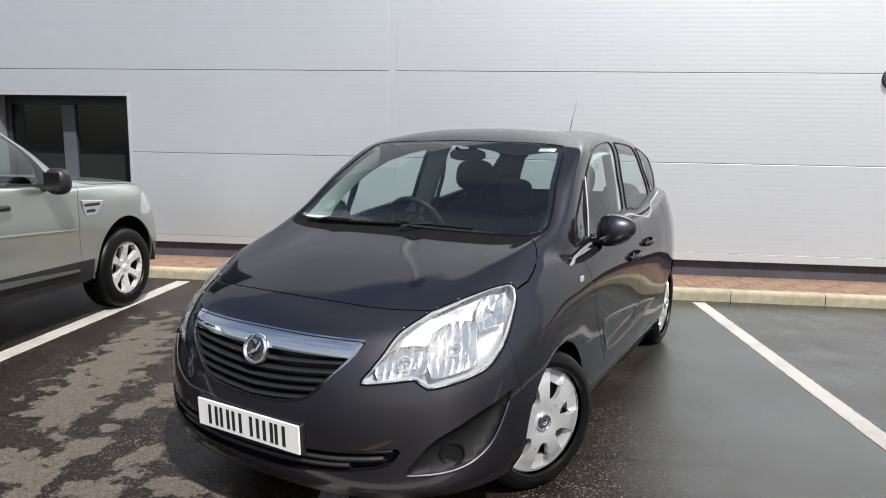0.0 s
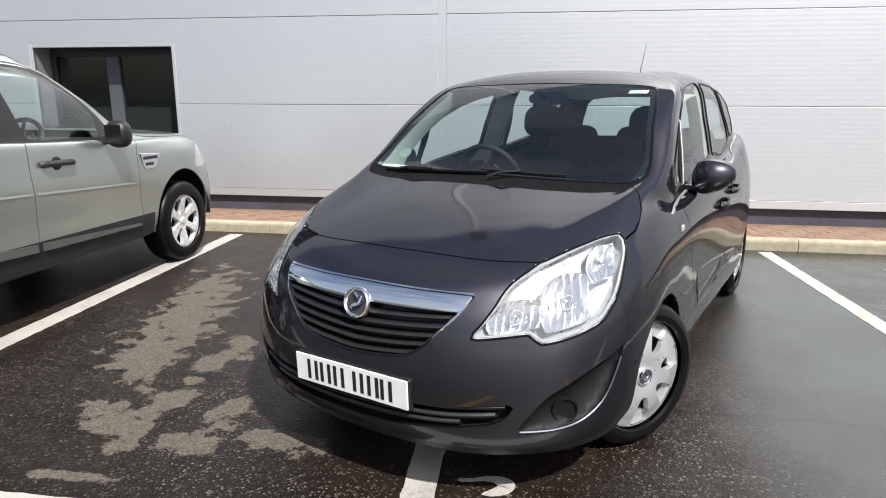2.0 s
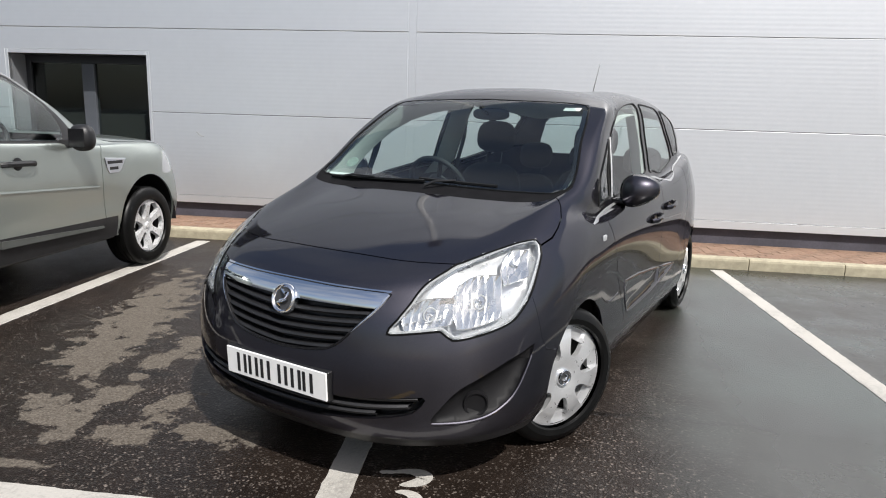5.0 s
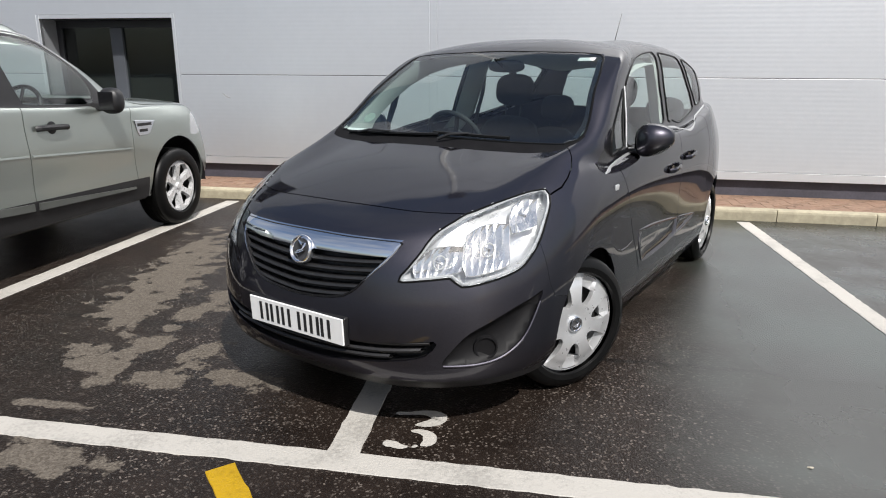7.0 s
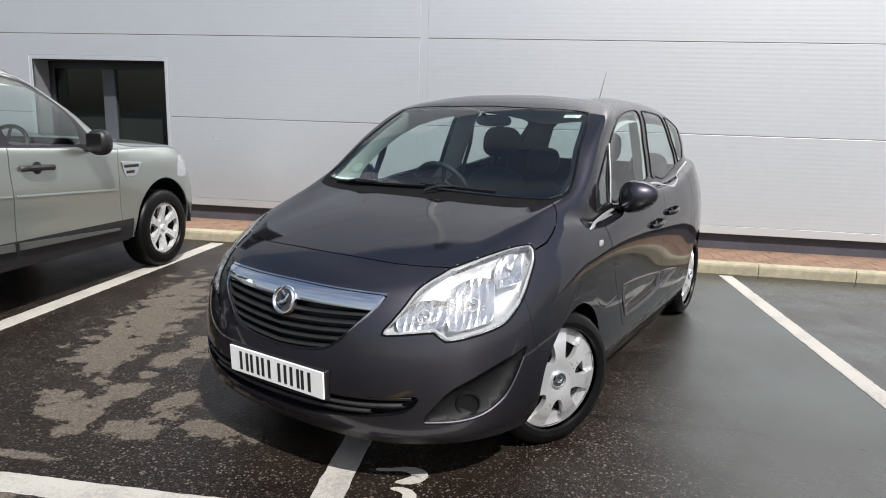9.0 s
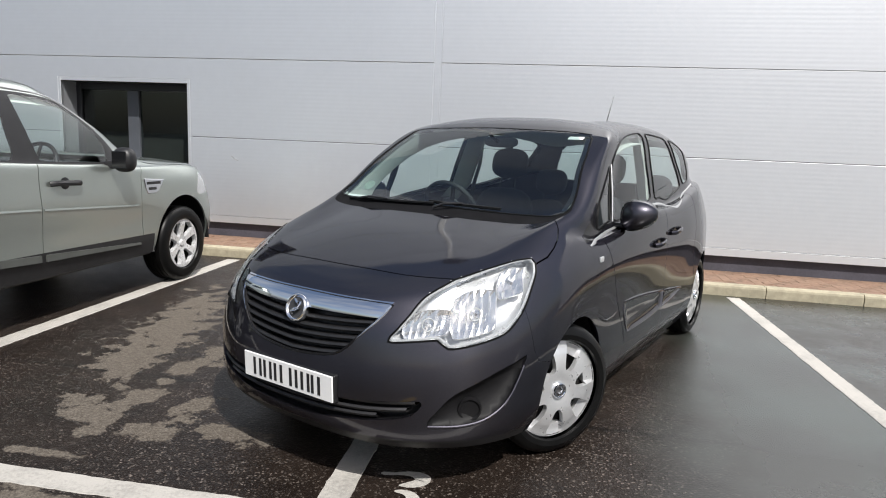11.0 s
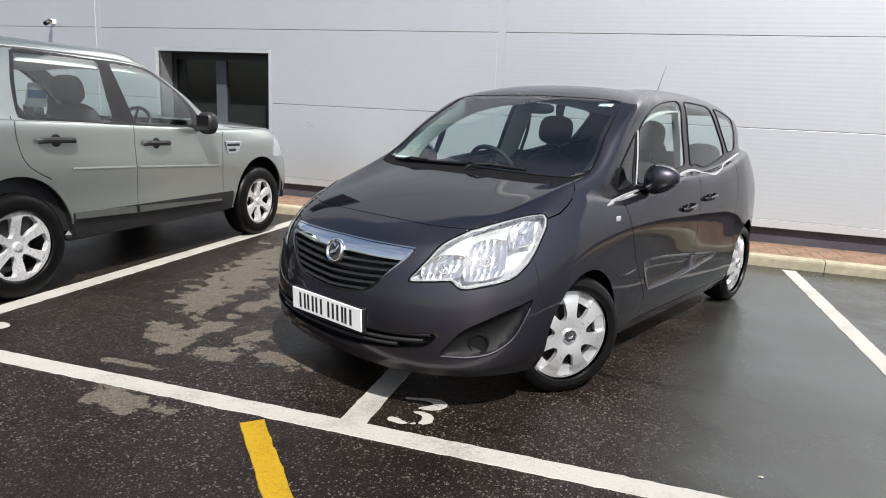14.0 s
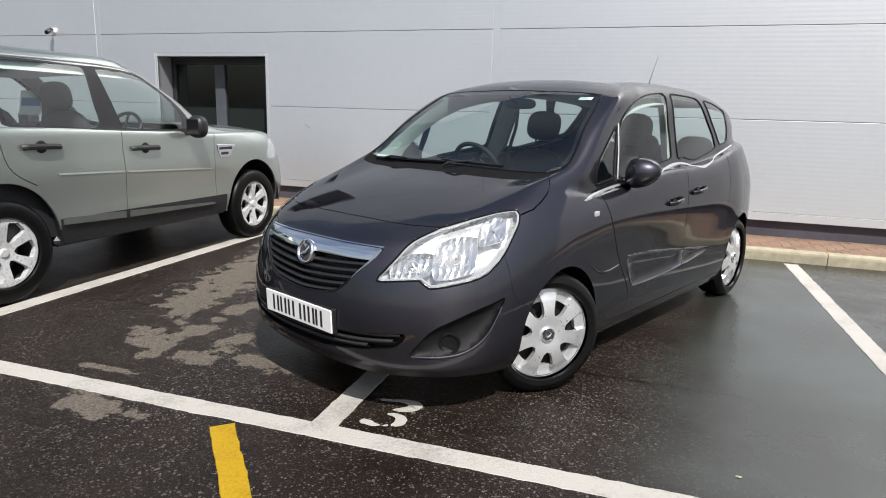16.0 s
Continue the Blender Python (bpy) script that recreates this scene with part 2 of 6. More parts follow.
    t.links.new(ramp(film, 0.0, 1.0, 0.28, 0.44), p.inputs["Specular IOR Level"])
    height = make("ShaderNodeMath", {0: vor.outputs["Distance"], 1: ramp(mul(vor2.outputs["Distance"], vor2.outputs["Distance"]), 0.0, 1.0, 0.0, 0.45)}, operation="ADD").outputs[0]
    strength = make("ShaderNodeMix", {0: ramp(film, 0.0, 0.6)}, data_type="FLOAT")
    strength.inputs[2].default_value, strength.inputs[3].default_value = 0.5, 0.05
    bump = make("ShaderNodeBump", {"Height": height, "Strength": strength.outputs[0]}, Distance=0.004)
    t.links.new(bump.outputs[0], p.inputs["Normal"])
    return m


def paint_material(name, color):
    """Road paint, chipped so that the black stones show."""
    m = material(name, color, 0.55)
    make, t = node_maker(m)
    p = t.nodes["Principled BSDF"]
    co = t.nodes.new("ShaderNodeTexCoord").outputs["Object"]
    n = make("ShaderNodeTexNoise", {"Vector": co}, Scale=55.0, Detail=5.0, Roughness=0.7)
    b = make("ShaderNodeTexNoise", {"Vector": co}, Scale=4.0, Detail=4.0)
    s = make("ShaderNodeMath", {0: n.outputs[0], 1: b.outputs[0]}, operation="ADD")
    k = make("ShaderNodeMapRange", {0: s.outputs[0]}, From_Min=0.70, From_Max=1.02)
    c = make("ShaderNodeMix", {0: k.outputs[0]}, data_type="RGBA")
    c.inputs[6].default_value, c.inputs[7].default_value = tuple(v * 0.68 for v in color) + (1,), (*color, 1)
    t.links.new(c.outputs[2], p.inputs["Base Color"])
    v = make("ShaderNodeTexVoronoi", {"Vector": co}, Scale=95.0)
    bp = make("ShaderNodeBump", {"Height": v.outputs["Distance"]}, Strength=0.35, Distance=0.003)
    t.links.new(bp.outputs[0], p.inputs["Normal"])
    return m


def cladding_material(name, color, ribs=0.35):
    """Coated sheet steel with fine level ribs."""
    m = material(name, color, 0.45, 0.78, vary=0.02, scale=0.7)
    make, t = node_maker(m)
    p = t.nodes["Principled BSDF"]
    co = t.nodes.new("ShaderNodeTexCoord").outputs["Object"]
    w = make("ShaderNodeTexWave", {"Vector": co}, wave_type="BANDS", bands_direction="Z", wave_profile="SIN", Scale=6.3, Distortion=0.0)
    soft = make("ShaderNodeTexNoise", {"Vector": co}, Scale=1.6, Detail=3.0)
    both = make("ShaderNodeMath", {0: w.outputs[0], 1: soft.outputs[0]}, operation="MULTIPLY")
    bp = make("ShaderNodeBump", {"Height": both.outputs[0]}, Strength=ribs, Distance=0.003)
    t.links.new(bp.outputs[0], p.inputs["Normal"])
    return m


def piece_material(name, color, other, rough, scale=18.0):
    """Stone or clay pieces, each with its own shade."""
    m = material(name, color, rough, bump=0.5, bump_scale=160.0)
    make, t = node_maker(m)
    p = t.nodes["Principled BSDF"]
    co = t.nodes.new("ShaderNodeTexCoord").outputs["Object"]
    rnd = t.nodes.new("ShaderNodeObjectInfo").outputs["Random"]
    isl = t.nodes.new("ShaderNodeNewGeometry").outputs["Random Per Island"]
    pick = make("ShaderNodeMath", {0: rnd, 1: isl}, operation="ADD").outputs[0]
    frac = make("ShaderNodeMath", {0: pick}, operation="FRACT").outputs[0]
    c = make("ShaderNodeMix", {0: frac}, data_type="RGBA")
    c.inputs[6].default_value, c.inputs[7].default_value = (*color, 1), (*other, 1)
    n = make("ShaderNodeTexNoise", {"Vector": co}, Scale=scale, Detail=8.0, Roughness=0.7)
    k = make("ShaderNodeMapRange", {0: n.outputs[0]}, From_Min=0.3, From_Max=0.7, To_Min=0.7, To_Max=1.2)
    s = make("ShaderNodeVectorMath", {0: c.outputs[2], "Scale": k.outputs[0]}, operation="SCALE")
    t.links.new(s.outputs[0], p.inputs["Base Color"])
    return m


def glass_material(name, tint, rough=0.0, shine=0.075):
    m = bpy.data.materials.new(name)
    m.use_nodes = True
    make, t = node_maker(m)
    out = t.nodes["Material Output"]
    t.nodes.remove(t.nodes["Principled BSDF"])
    tr = make("ShaderNodeBsdfTransparent")
    tr.inputs["Color"].default_value = (*tint, 1)
    gl = make("ShaderNodeBsdfGlossy")
    gl.inputs["Roughness"].default_value = rough
    lw = make("ShaderNodeLayerWeight")
    lw.inputs["Blend"].default_value = 0.5
    p5 = make("ShaderNodeMath", {0: lw.outputs["Facing"]}, operation="POWER")
    p5.inputs[1].default_value = 4.2
    fr = make("ShaderNodeMath", {0: p5.outputs[0]}, operation="MULTIPLY_ADD")
    fr.inputs[1].default_value, fr.inputs[2].default_value = 0.9, shine
    mix = make("ShaderNodeMixShader", {0: fr.outputs[0], 1: tr.outputs[0], 2: gl.outputs[0]})
    t.links.new(mix.outputs[0], out.inputs["Surface"])
    return m


M_ASPHALT = asphalt_material()
M_WHITE_LINE = paint_material("white_road_paint", (0.425, 0.405, 0.37))
M_YELLOW_LINE = paint_material("yellow_road_paint", (0.41, 0.248, 0.004))
M_CLAD = cladding_material("silver_cladding", (0.72, 0.735, 0.76), 0.14)
M_CLAD_TRIM = cladding_material("silver_trim", (0.74, 0.755, 0.775), 0.05)
M_PLINTH = material("dark_plinth", (0.055, 0.052, 0.065), 0.7, vary=0.2, scale=3.0, bump=0.4)
M_KERB = piece_material("concrete_kerb", (0.37, 0.33, 0.235), (0.31, 0.28, 0.20), 0.85, 9.0)
M_PAVER = piece_material("clay_paver", (0.200, 0.118, 0.078), (0.225, 0.143, 0.094), 0.8)
M_JOINT_SAND = material("paver_bedding", (0.18, 0.115, 0.078), 0.95, vary=0.3, scale=20.0, bump=0.6)
M_FRAME = material("anthracite_aluminium", (0.02, 0.021, 0.024), 0.4, vary=0.1, scale=4.0)
M_MULLION = material("grey_aluminium", (0.065, 0.070, 0.080), 0.4, vary=0.1, scale=4.0)
M_REVEAL = material("grey_reveal", (0.17, 0.175, 0.185), 0.5, vary=0.08, scale=4.0)
# near-black, so that the colour itself gives the gloom behind the panes
M_ROOM_DARK = material("unlit_room_dark", (0.05, 0.052, 0.05), 0.9, vary=0.15, scale=2.0)
M_PANE = glass_material("window_glass", (0.55, 0.60, 0.58), 0.0, 0.045)
M_BLACK = material("black_plastic", (0.012, 0.012, 0.013), 0.45, vary=0.2, scale=20.0, bump=0.2, bump_scale=600.0)
M_WHITE_PLASTIC = material("white_plastic", (0.75, 0.75, 0.74), 0.4, vary=0.04, scale=20.0)

# ---- carving a body shell into panels, panes and openings ----
SIDE_VIEW = (Vector((1, 0, 0)), Vector((0, 0, 1)))
FRONT_VIEW = (Vector((0, 1, 0)), Vector((0, 0, 1)))
TOP_VIEW = (Vector((1, 0, 0)), Vector((0, 1, 0)))


def flowing(points, step=0.03, closed=True):
    """A smooth line through points, with points no farther apart than step."""
    p = [Vector(q) for q in points]
    n = len(p)
    out = []
    for i in range(n if closed else n - 1):
        a, b = p[i], p[(i + 1) % n]
        a0 = p[i - 1] if (closed or i) else a
        b1 = p[(i + 2) % n] if (closed or i + 2 < n) else b
        cuts = max(1, int((b - a).length / step))
        for k in range(cuts):
            s = k / cuts
            out.append(0.5 * (2 * a + (b - a0) * s + (2 * a0 - 5 * a + 4 * b - b1) * s * s + (3 * a - a0 - 3 * b + b1) * s**3))
    if not closed:
        out.append(p[-1])
    return out


def inside(x, y, poly):
    hit = False
    j = len(poly) - 1
    for i in range(len(poly)):
        xi, yi, xj, yj = poly[i][0], poly[i][1], poly[j][0], poly[j][1]
        if (yi > y) != (yj > y) and x < (xj - xi) * (y - yi) / (yj - yi) + xi:
            hit = not hit
        j = i
    return hit


def carve(bm, view, outline, tag, where=lambda c: True, only=None):
    """Cuts the shell along the closed outline, seen along view, and tags the faces within."""
    X, Y = view
    lay = bm.faces.layers.int["tag"]
    near = bm.faces.layers.int["near"]
    xs, ys = [p[0] for p in outline], [p[1] for p in outline]
    box = (min(xs) - 0.01, max(xs) + 0.01, min(ys) - 0.01, max(ys) + 0.01)

    def span(f):
        a = [v.co.dot(X) for v in f.verts]
        b = [v.co.dot(Y) for v in f.verts]
        return min(a), max(a), min(b), max(b)

    for f in bm.faces:
        s = span(f)
        f[near] = int(s[1] > box[0] and s[0] < box[1] and s[3] > box[2] and s[2] < box[3] and where(f.calc_center_median()))
    n = len(outline)
    for i in range(n):
        a, b = outline[i], outline[(i + 1) % n]
        if abs(a[0] - b[0]) + abs(a[1] - b[1]) < 1e-5:
            continue
        lo0, hi0, lo1, hi1 = min(a[0], b[0]) - 1e-4, max(a[0], b[0]) + 1e-4, min(a[1], b[1]) - 1e-4, max(a[1], b[1]) + 1e-4
        faces = []
        for f in bm.faces:
            if f[near]:
                s = span(f)
                if s[1] > lo0 and s[0] < hi0 and s[3] > lo1 and s[2] < hi1:
                    faces.append(f)
        if not faces:
            continue
        geom = set(faces)
        for f in faces:
            geom.update(f.edges)
            geom.update(f.verts)
        no = X * (a[1] - b[1]) + Y * (b[0] - a[0])
        bmesh.ops.bisect_plane(bm, geom=list(geom), dist=2e-5, plane_co=X * a[0] + Y * a[1], plane_no=no.normalized())
    for f in bm.faces:
        if f[near]:
            c = f.calc_center_median()
            if inside(c.dot(X), c.dot(Y), outline) and (only is None or f[lay] in only):
                f[lay] = tag


def slot(bm, view, points, width=0.005, where=lambda c: True, only=None, smooth=True):
    """A shut line: a narrow band along points, cut out of the shell."""
    p = flowing(points, 0.05, False) if smooth else [Vector(q) for q in points]
    left, right = [], []
    for i, q in enumerate(p):
        d = (p[min(i + 1, len(p) - 1)] - p[max(i - 1, 0)]).normalized()
        s = Vector((-d.y, d.x)) * width / 2
        left.append(q + s)
        right.append(q - s)
    carve(bm, view, left + right[::-1], 99, where, only)


def taken(bm, faces):
    """A copy of some faces as a mesh of its own."""
    b = bmesh.new()
    made = {}
    for f in faces:
        vs = []
        for v in f.verts:
            if v not in made:
                made[v] = b.verts.new(v.co)
            vs.append(made[v])
        try:
            b.faces.new(vs)
        except ValueError:
            pass
    return b


def islands(bm, tag):
    lay = bm.faces.layers.int["tag"]
    left = {f for f in bm.faces if f[lay] == tag}
    out = []
    while left:
        seed = left.pop()
        group, stack = [seed], [seed]
        while stack:
            f = stack.pop()
            for e in f.edges:
                for g in e.link_faces:
                    if g in left:
                        left.remove(g)
                        group.append(g)
                        stack.append(g)
        out.append(group)
    return out


def mirrored(b):
    m = b.copy()
    for v in m.verts:
        v.co.y = -v.co.y
    bmesh.ops.reverse_faces(m, faces=list(m.faces))
    return m


def joined_across(b):
    m = mirrored(b)
    merge(b, m)
    bmesh.ops.remove_doubles(b, verts=[v for v in b.verts if abs(v.co.y) < 0.0008], dist=0.0012)
    for v in b.verts:
        if abs(v.co.y) < 0.0008:
            v.co.y = 0
    return b


def turned_edges(b, depth=0.012):
    """Bends the open edges of a panel inwards, so that it has thickness."""
    b.normal_update()
    edges = [e for e in b.edges if len(e.link_faces) == 1 and not all(abs(v.co.y) < 1e-4 for v in e.verts)]
    if not edges or depth == 0:
        return b
    normals = {v: v.normal.copy() for e in edges for v in e.verts}
    r = bmesh.ops.extrude_edge_only(b, edges=edges)
    new_verts = [g for g in r["geom"] if isinstance(g, bmesh.types.BMVert)]
    at = {}
    for v, nrm in normals.items():
        at.setdefault((round(v.co.x, 5), round(v.co.y, 5), round(v.co.z, 5)), nrm)
    for v in new_verts:
        nrm = at.get((round(v.co.x, 5), round(v.co.y, 5), round(v.co.z, 5)))
        if nrm:
            v.co -= nrm * depth
    return b


def sunk(b, move):
    """Pushes a piece of the shell inwards with move(place, distance from its edge), leaving a wall from its edge."""
    ea = np.array([tuple(v.co) for e in b.edges if len(e.link_faces) == 1 for v in e.verts])
    old = list(b.verts)
    bmesh.ops.extrude_edge_only(b, edges=[e for e in b.edges if len(e.link_faces) == 1])
    for v in old:
        d = float(np.sqrt(((ea - np.array(tuple(v.co))) ** 2).sum(1).min()))
        v.co += move(v.co, d)
    bmesh.ops.recalc_face_normals(b, faces=list(b.faces))
    return b


def rims(b):
    """The open edges of a mesh, as closed runs of points."""
    nxt = {}
    for e in b.edges:
        if len(e.link_faces) == 1:
            a, c = e.verts
            nxt.setdefault(a, []).append(c)
            nxt.setdefault(c, []).append(a)
    runs, seen = [], set()
    for v in nxt:
        if v in seen:
            continue
        run, cur, prev = [v], v, None
        seen.add(v)
        while True:
            step = [w for w in nxt[cur] if w is not prev and w not in seen]
            if not step:
                break
            prev, cur = cur, step[0]
            seen.add(cur)
            run.append(cur)
        if len(run) > 5:
            runs.append([w.co.copy() for w in run])
    return runs


def shell_probe(grid):
    """Returns a function that finds where a straight line first meets the whole shell."""
    g = np.concatenate([grid, (grid * np.array((1, -1, 1)))[:, ::-1]], axis=1)
    a, b, c, d = g[:-1, :-1], g[1:, :-1], g[1:, 1:], g[:-1, 1:]
    tri = np.concatenate([np.stack([a, b, c], 2).reshape(-1, 3, 3), np.stack([a, c, d], 2).reshape(-1, 3, 3)])
    e1, e2, v0 = tri[:, 1] - tri[:, 0], tri[:, 2] - tri[:, 0], tri[:, 0]

    def probe(origin, way):
        o, w = np.array(origin, float), np.array(way, float)
        p = np.cross(w, e2)
        det = (e1 * p).sum(1)
        ok = np.abs(det) > 1e-12
        inv = np.where(ok, 1 / np.where(ok, det, 1), 0)
        s = o - v0
        u = (s * p).sum(1) * inv
        q = np.cross(s, e1)
        v = (q @ w) * inv
        t = (e2 * q).sum(1) * inv
        ok &= (u >= -1e-6) & (v >= -1e-6) & (u + v <= 1 + 1e-6) & (t > 1e-6)
        if not ok.any():
            return None
        return Vector(o + w * t[ok].min())
    return probe

# ---- ground, lines, kerb, pavement, building ----
def ring_ground():
    b = bmesh.new()
    xs = [-2500, -600, -150, -40, -14, -6, 0, 6, 14, 40, 150, 600, 2500]
    grid = [[b.verts.new((x, y, 0)) for x in xs] for y in xs]
    for i in range(len(xs) - 1):
        for j in range(len(xs) - 1):
            b.faces.new((grid[i][j], grid[i][j + 1], grid[i + 1][j + 1], grid[i + 1][j]))
    return b


tagged(part("ground", ring_ground(), M_ASPHALT), "wet dark asphalt car park with dried patches", "ground", kind="structure")


def stripe(name, x0, y0, x1, y1, width, mat, label, z=0.003):
    """A painted stripe with slightly ragged edges."""
    a, c = Vector((x0, y0, 0)), Vector((x1, y1, 0))
    d = (c - a).normalized()
    s = Vector((-d.y, d.x, 0))
    n = max(2, int((c - a).length / 0.035))
    b = bmesh.new()
    rows = []
    for i in range(n + 1):
        p = a + d * ((c - a).length * i / n)
        l = width / 2 + 0.007 * (noise.noise(p * 19.0) + 0.6 * noise.noise(p * 55.0))
        r = width / 2 + 0.007 * (noise.noise(p * 19.0 + Vector((7, 3, 1))) + 0.6 * noise.noise(p * 55.0 + Vector((4, 1, 9))))
        if i in (0, n):
            p = p + d * 0.006 * noise.noise(p * 40)
        rows.append([b.verts.new(q) for q in (p + s * (l + 0.002), p + s * l + Vector((0, 0, z)), p - s * r + Vector((0, 0, z)), p - s * (r + 0.002))])
    for r0, r1 in zip(rows, rows[1:]):
        for k in range(3):
            b.faces.new((r0[k], r0[k + 1], r1[k + 1], r1[k]))
    bmesh.ops.recalc_face_normals(b, faces=list(b.faces))
    if b.faces[0].normal.z < 0 or sum(f.normal.z for f in b.faces) < 0:
        bmesh.ops.reverse_faces(b, faces=list(b.faces))
    return tagged(part(name, b, mat, smooth=False), label, "road marking", kind="structure")


stripe("road_marking", -9.0, 2.072, 9.0, 1.748, 0.118, M_WHITE_LINE, "white painted line closing the parking bays")
stripe("road_marking", -0.106, 1.965, -0.137, 6.60, 0.124, M_WHITE_LINE, "white bay line running under the parked car", 0.0035)
stripe("road_marking", -2.846, 2.01, -2.852, 6.66, 0.145, M_WHITE_LINE, "white bay line beside the parked off-roader", 0.0035)
stripe("road_marking", 2.622, 1.915, 2.626, 6.54, 0.124, M_WHITE_LINE, "white bay line on the empty bay", 0.0035)
stripe("road_marking", 5.36, 1.865, 5.36, 6.46, 0.10, M_WHITE_LINE, "white bay line on the empty bay", 0.0035)
stripe("road_marking", -5.52, 2.06, -5.54, 6.72, 0.10, M_WHITE_LINE, "white bay line behind the off-roader", 0.0035)
stripe("road_marking", -0.522, 1.803, 0.27, 0.897, 0.102, M_YELLOW_LINE, "yellow painted hatching line on the asphalt", 0.0035)
stripe("road_marking", 1.315, 1.800, 2.10, 0.90, 0.102, M_YELLOW_LINE, "yellow painted hatching line on the asphalt", 0.0035)


# strokes of the bay's stencilled figure 3: an upper bowl, a lower bowl and the worn left end of its foot
THREE = [([(0.032, 2.290), (0.085, 2.297), (0.150, 2.312), (0.205, 2.300), (0.222, 2.268), (0.190, 2.232), (0.130, 2.207)], (0.014, 0.012, 0.019, 0.032, 0.032, 0.026, 0.010)),
               ([(0.122, 2.160), (0.165, 2.160), (0.200, 2.136), (0.205, 2.092), (0.180, 2.060)], (0.011, 0.018, 0.026, 0.026, 0.013)),
               ([(0.146, 2.045), (0.166, 2.060)], (0.011, 0.011)),
               ([(0.030, 2.055), (0.064, 2.056), (0.100, 2.043), (0.130, 2.047)], (0.024, 0.023, 0.017, 0.012))]
# the worn upper bowl of the next bay's figure
NEXT_BOWL = [([(-2.690, 2.292), (-2.630, 2.318), (-2.570, 2.318), (-2.535, 2.290), (-2.545, 2.250), (-2.590, 2.215)], (0.012, 0.018, 0.026, 0.029, 0.026, 0.014))]


def painted_figure(strokes):
    b = bmesh.new()
    for path, wide in strokes:
        line = flowing([(x, y, w) for (x, y), w in zip(path, wide)], 0.008, False)
        n = len(line)
        rows = []
        for i, q in enumerate(line):
            d = (line[min(n - 1, i + 1)] - line[max(0, i - 1)])
            d = Vector((d.x, d.y, 0)).normalized()
            blunt = min(1.0, 0.35 + 0.3 * min(i, n - 1 - i))
            side = Vector((-d.y, d.x, 0))
            p = Vector((q.x, q.y, 0.0036))
            l = q.z * blunt + 0.004 * noise.noise(p * 60)
            r = q.z * blunt + 0.004 * noise.noise(p * 60 + Vector((5, 2, 8)))
            rows.append((b.verts.new(p + side * l), b.verts.new(p - side * r)))
        for (a, c), (e, f) in zip(rows, rows[1:]):
            b.faces.new((a, c, f, e))
    for f in b.faces:
        f.normal_update()
        if f.normal.z < 0:
            f.normal_flip()
    return b


tagged(part("bay_numeral", painted_figure(NEXT_BOWL), M_WHITE_LINE, smooth=False), "worn white stroke of a figure painted on asphalt", "road marking", kind="structure")
tagged(part("bay_numeral", painted_figure(THREE), M_WHITE_LINE, smooth=False), "worn white figure 3 painted on wet asphalt", "road marking", kind="structure")

WALL = Matrix.Translation((0, 7.53, 0)) @ Matrix.Rotation(math.atan(-0.028), 4, "Z")

# building: x along the wall, y into it
wall = thing("wall_north", "silver-grey ribbed metal cladding wall of a showroom", "wall", kind="structure", at=WALL)
ROWS_Z = [0.383, 1.39, 2.375, 3.37, 4.36, 5.35, 5.71]
SEAMS = [-20.0, -13.45, -6.90, -0.69, 5.83, 12.3]
WIN = (-5.82, -3.97, 0.92, 2.06)
UPPER = (-5.82, -3.80, 3.25, 4.31)
GAP = 0.0032


def panel(points):
    part("cladding_panel", bm_prism(points, 0.05, 0.004), M_CLAD, wall, smooth=False)


for x0, x1 in zip(SEAMS, SEAMS[1:]):
    x0, x1 = x0 + 0.045, x1 - 0.045
    for k, (z0, z1) in enumerate(zip(ROWS_Z, ROWS_Z[1:])):
        z0, z1 = z0 + GAP, z1 - GAP
        if x0 < -5 < x1 and k == 0:
            for a, c in ((x0, WIN[0] - 0.04), (WIN[1] + 0.04, x1)):
                panel([(a, z0), (c, z0), (c, z1), (a, z1)])
            panel([(WIN[0] - 0.04 + GAP, z0), (WIN[1] + 0.04 - GAP, z0), (WIN[1] + 0.04 - GAP, WIN[2] - 0.06), (WIN[0] - 0.04 + GAP, WIN[2] - 0.06)])
        elif x0 < -5 < x1 and k == 1:
            a, c, top = WIN[0] - 0.04, WIN[1] + 0.04, WIN[3] + 0.05
            panel([(x0, z0), (a, z0), (a, top), (c, top), (c, z0), (x1, z0), (x1, z1), (x0, z1)])
        elif x0 < -5 < x1 and k == 2:
            a, c, foot = UPPER[0] - 0.04, UPPER[1] + 0.04, UPPER[2] - 0.05
            panel([(x0, z0), (x1, z0), (x1, z1), (c, z1), (c, foot), (a, foot), (a, z1), (x0, z1)])
        elif x0 < -5 < x1 and k == 3:
            for a, c in ((x0, UPPER[0] - 0.04), (UPPER[1] + 0.04, x1)):
                panel([(a, z0), (c, z0), (c, z1), (a, z1)])
        else:
            panel([(x0, z0), (x1, z0), (x1, z1), (x0, z1)])
for x in SEAMS:
    part("flashing", bm_box(x - 0.0442, x + 0.0442, 0.003, 0.06, 0.388, 5.70, 0.001), M_CLAD, wall, smooth=False)
part("base_flashing", bm_box(-20.2, 12.3, -0.004, 0.05, 0.292, 0.380, 0.001), M_CLAD_TRIM, wall, smooth=False)
part("parapet_cap", bm_box(-20.3, 12.4, -0.006, 0.35, 5.712, 5.78, 0.01), M_CLAD, wall, smooth=False)
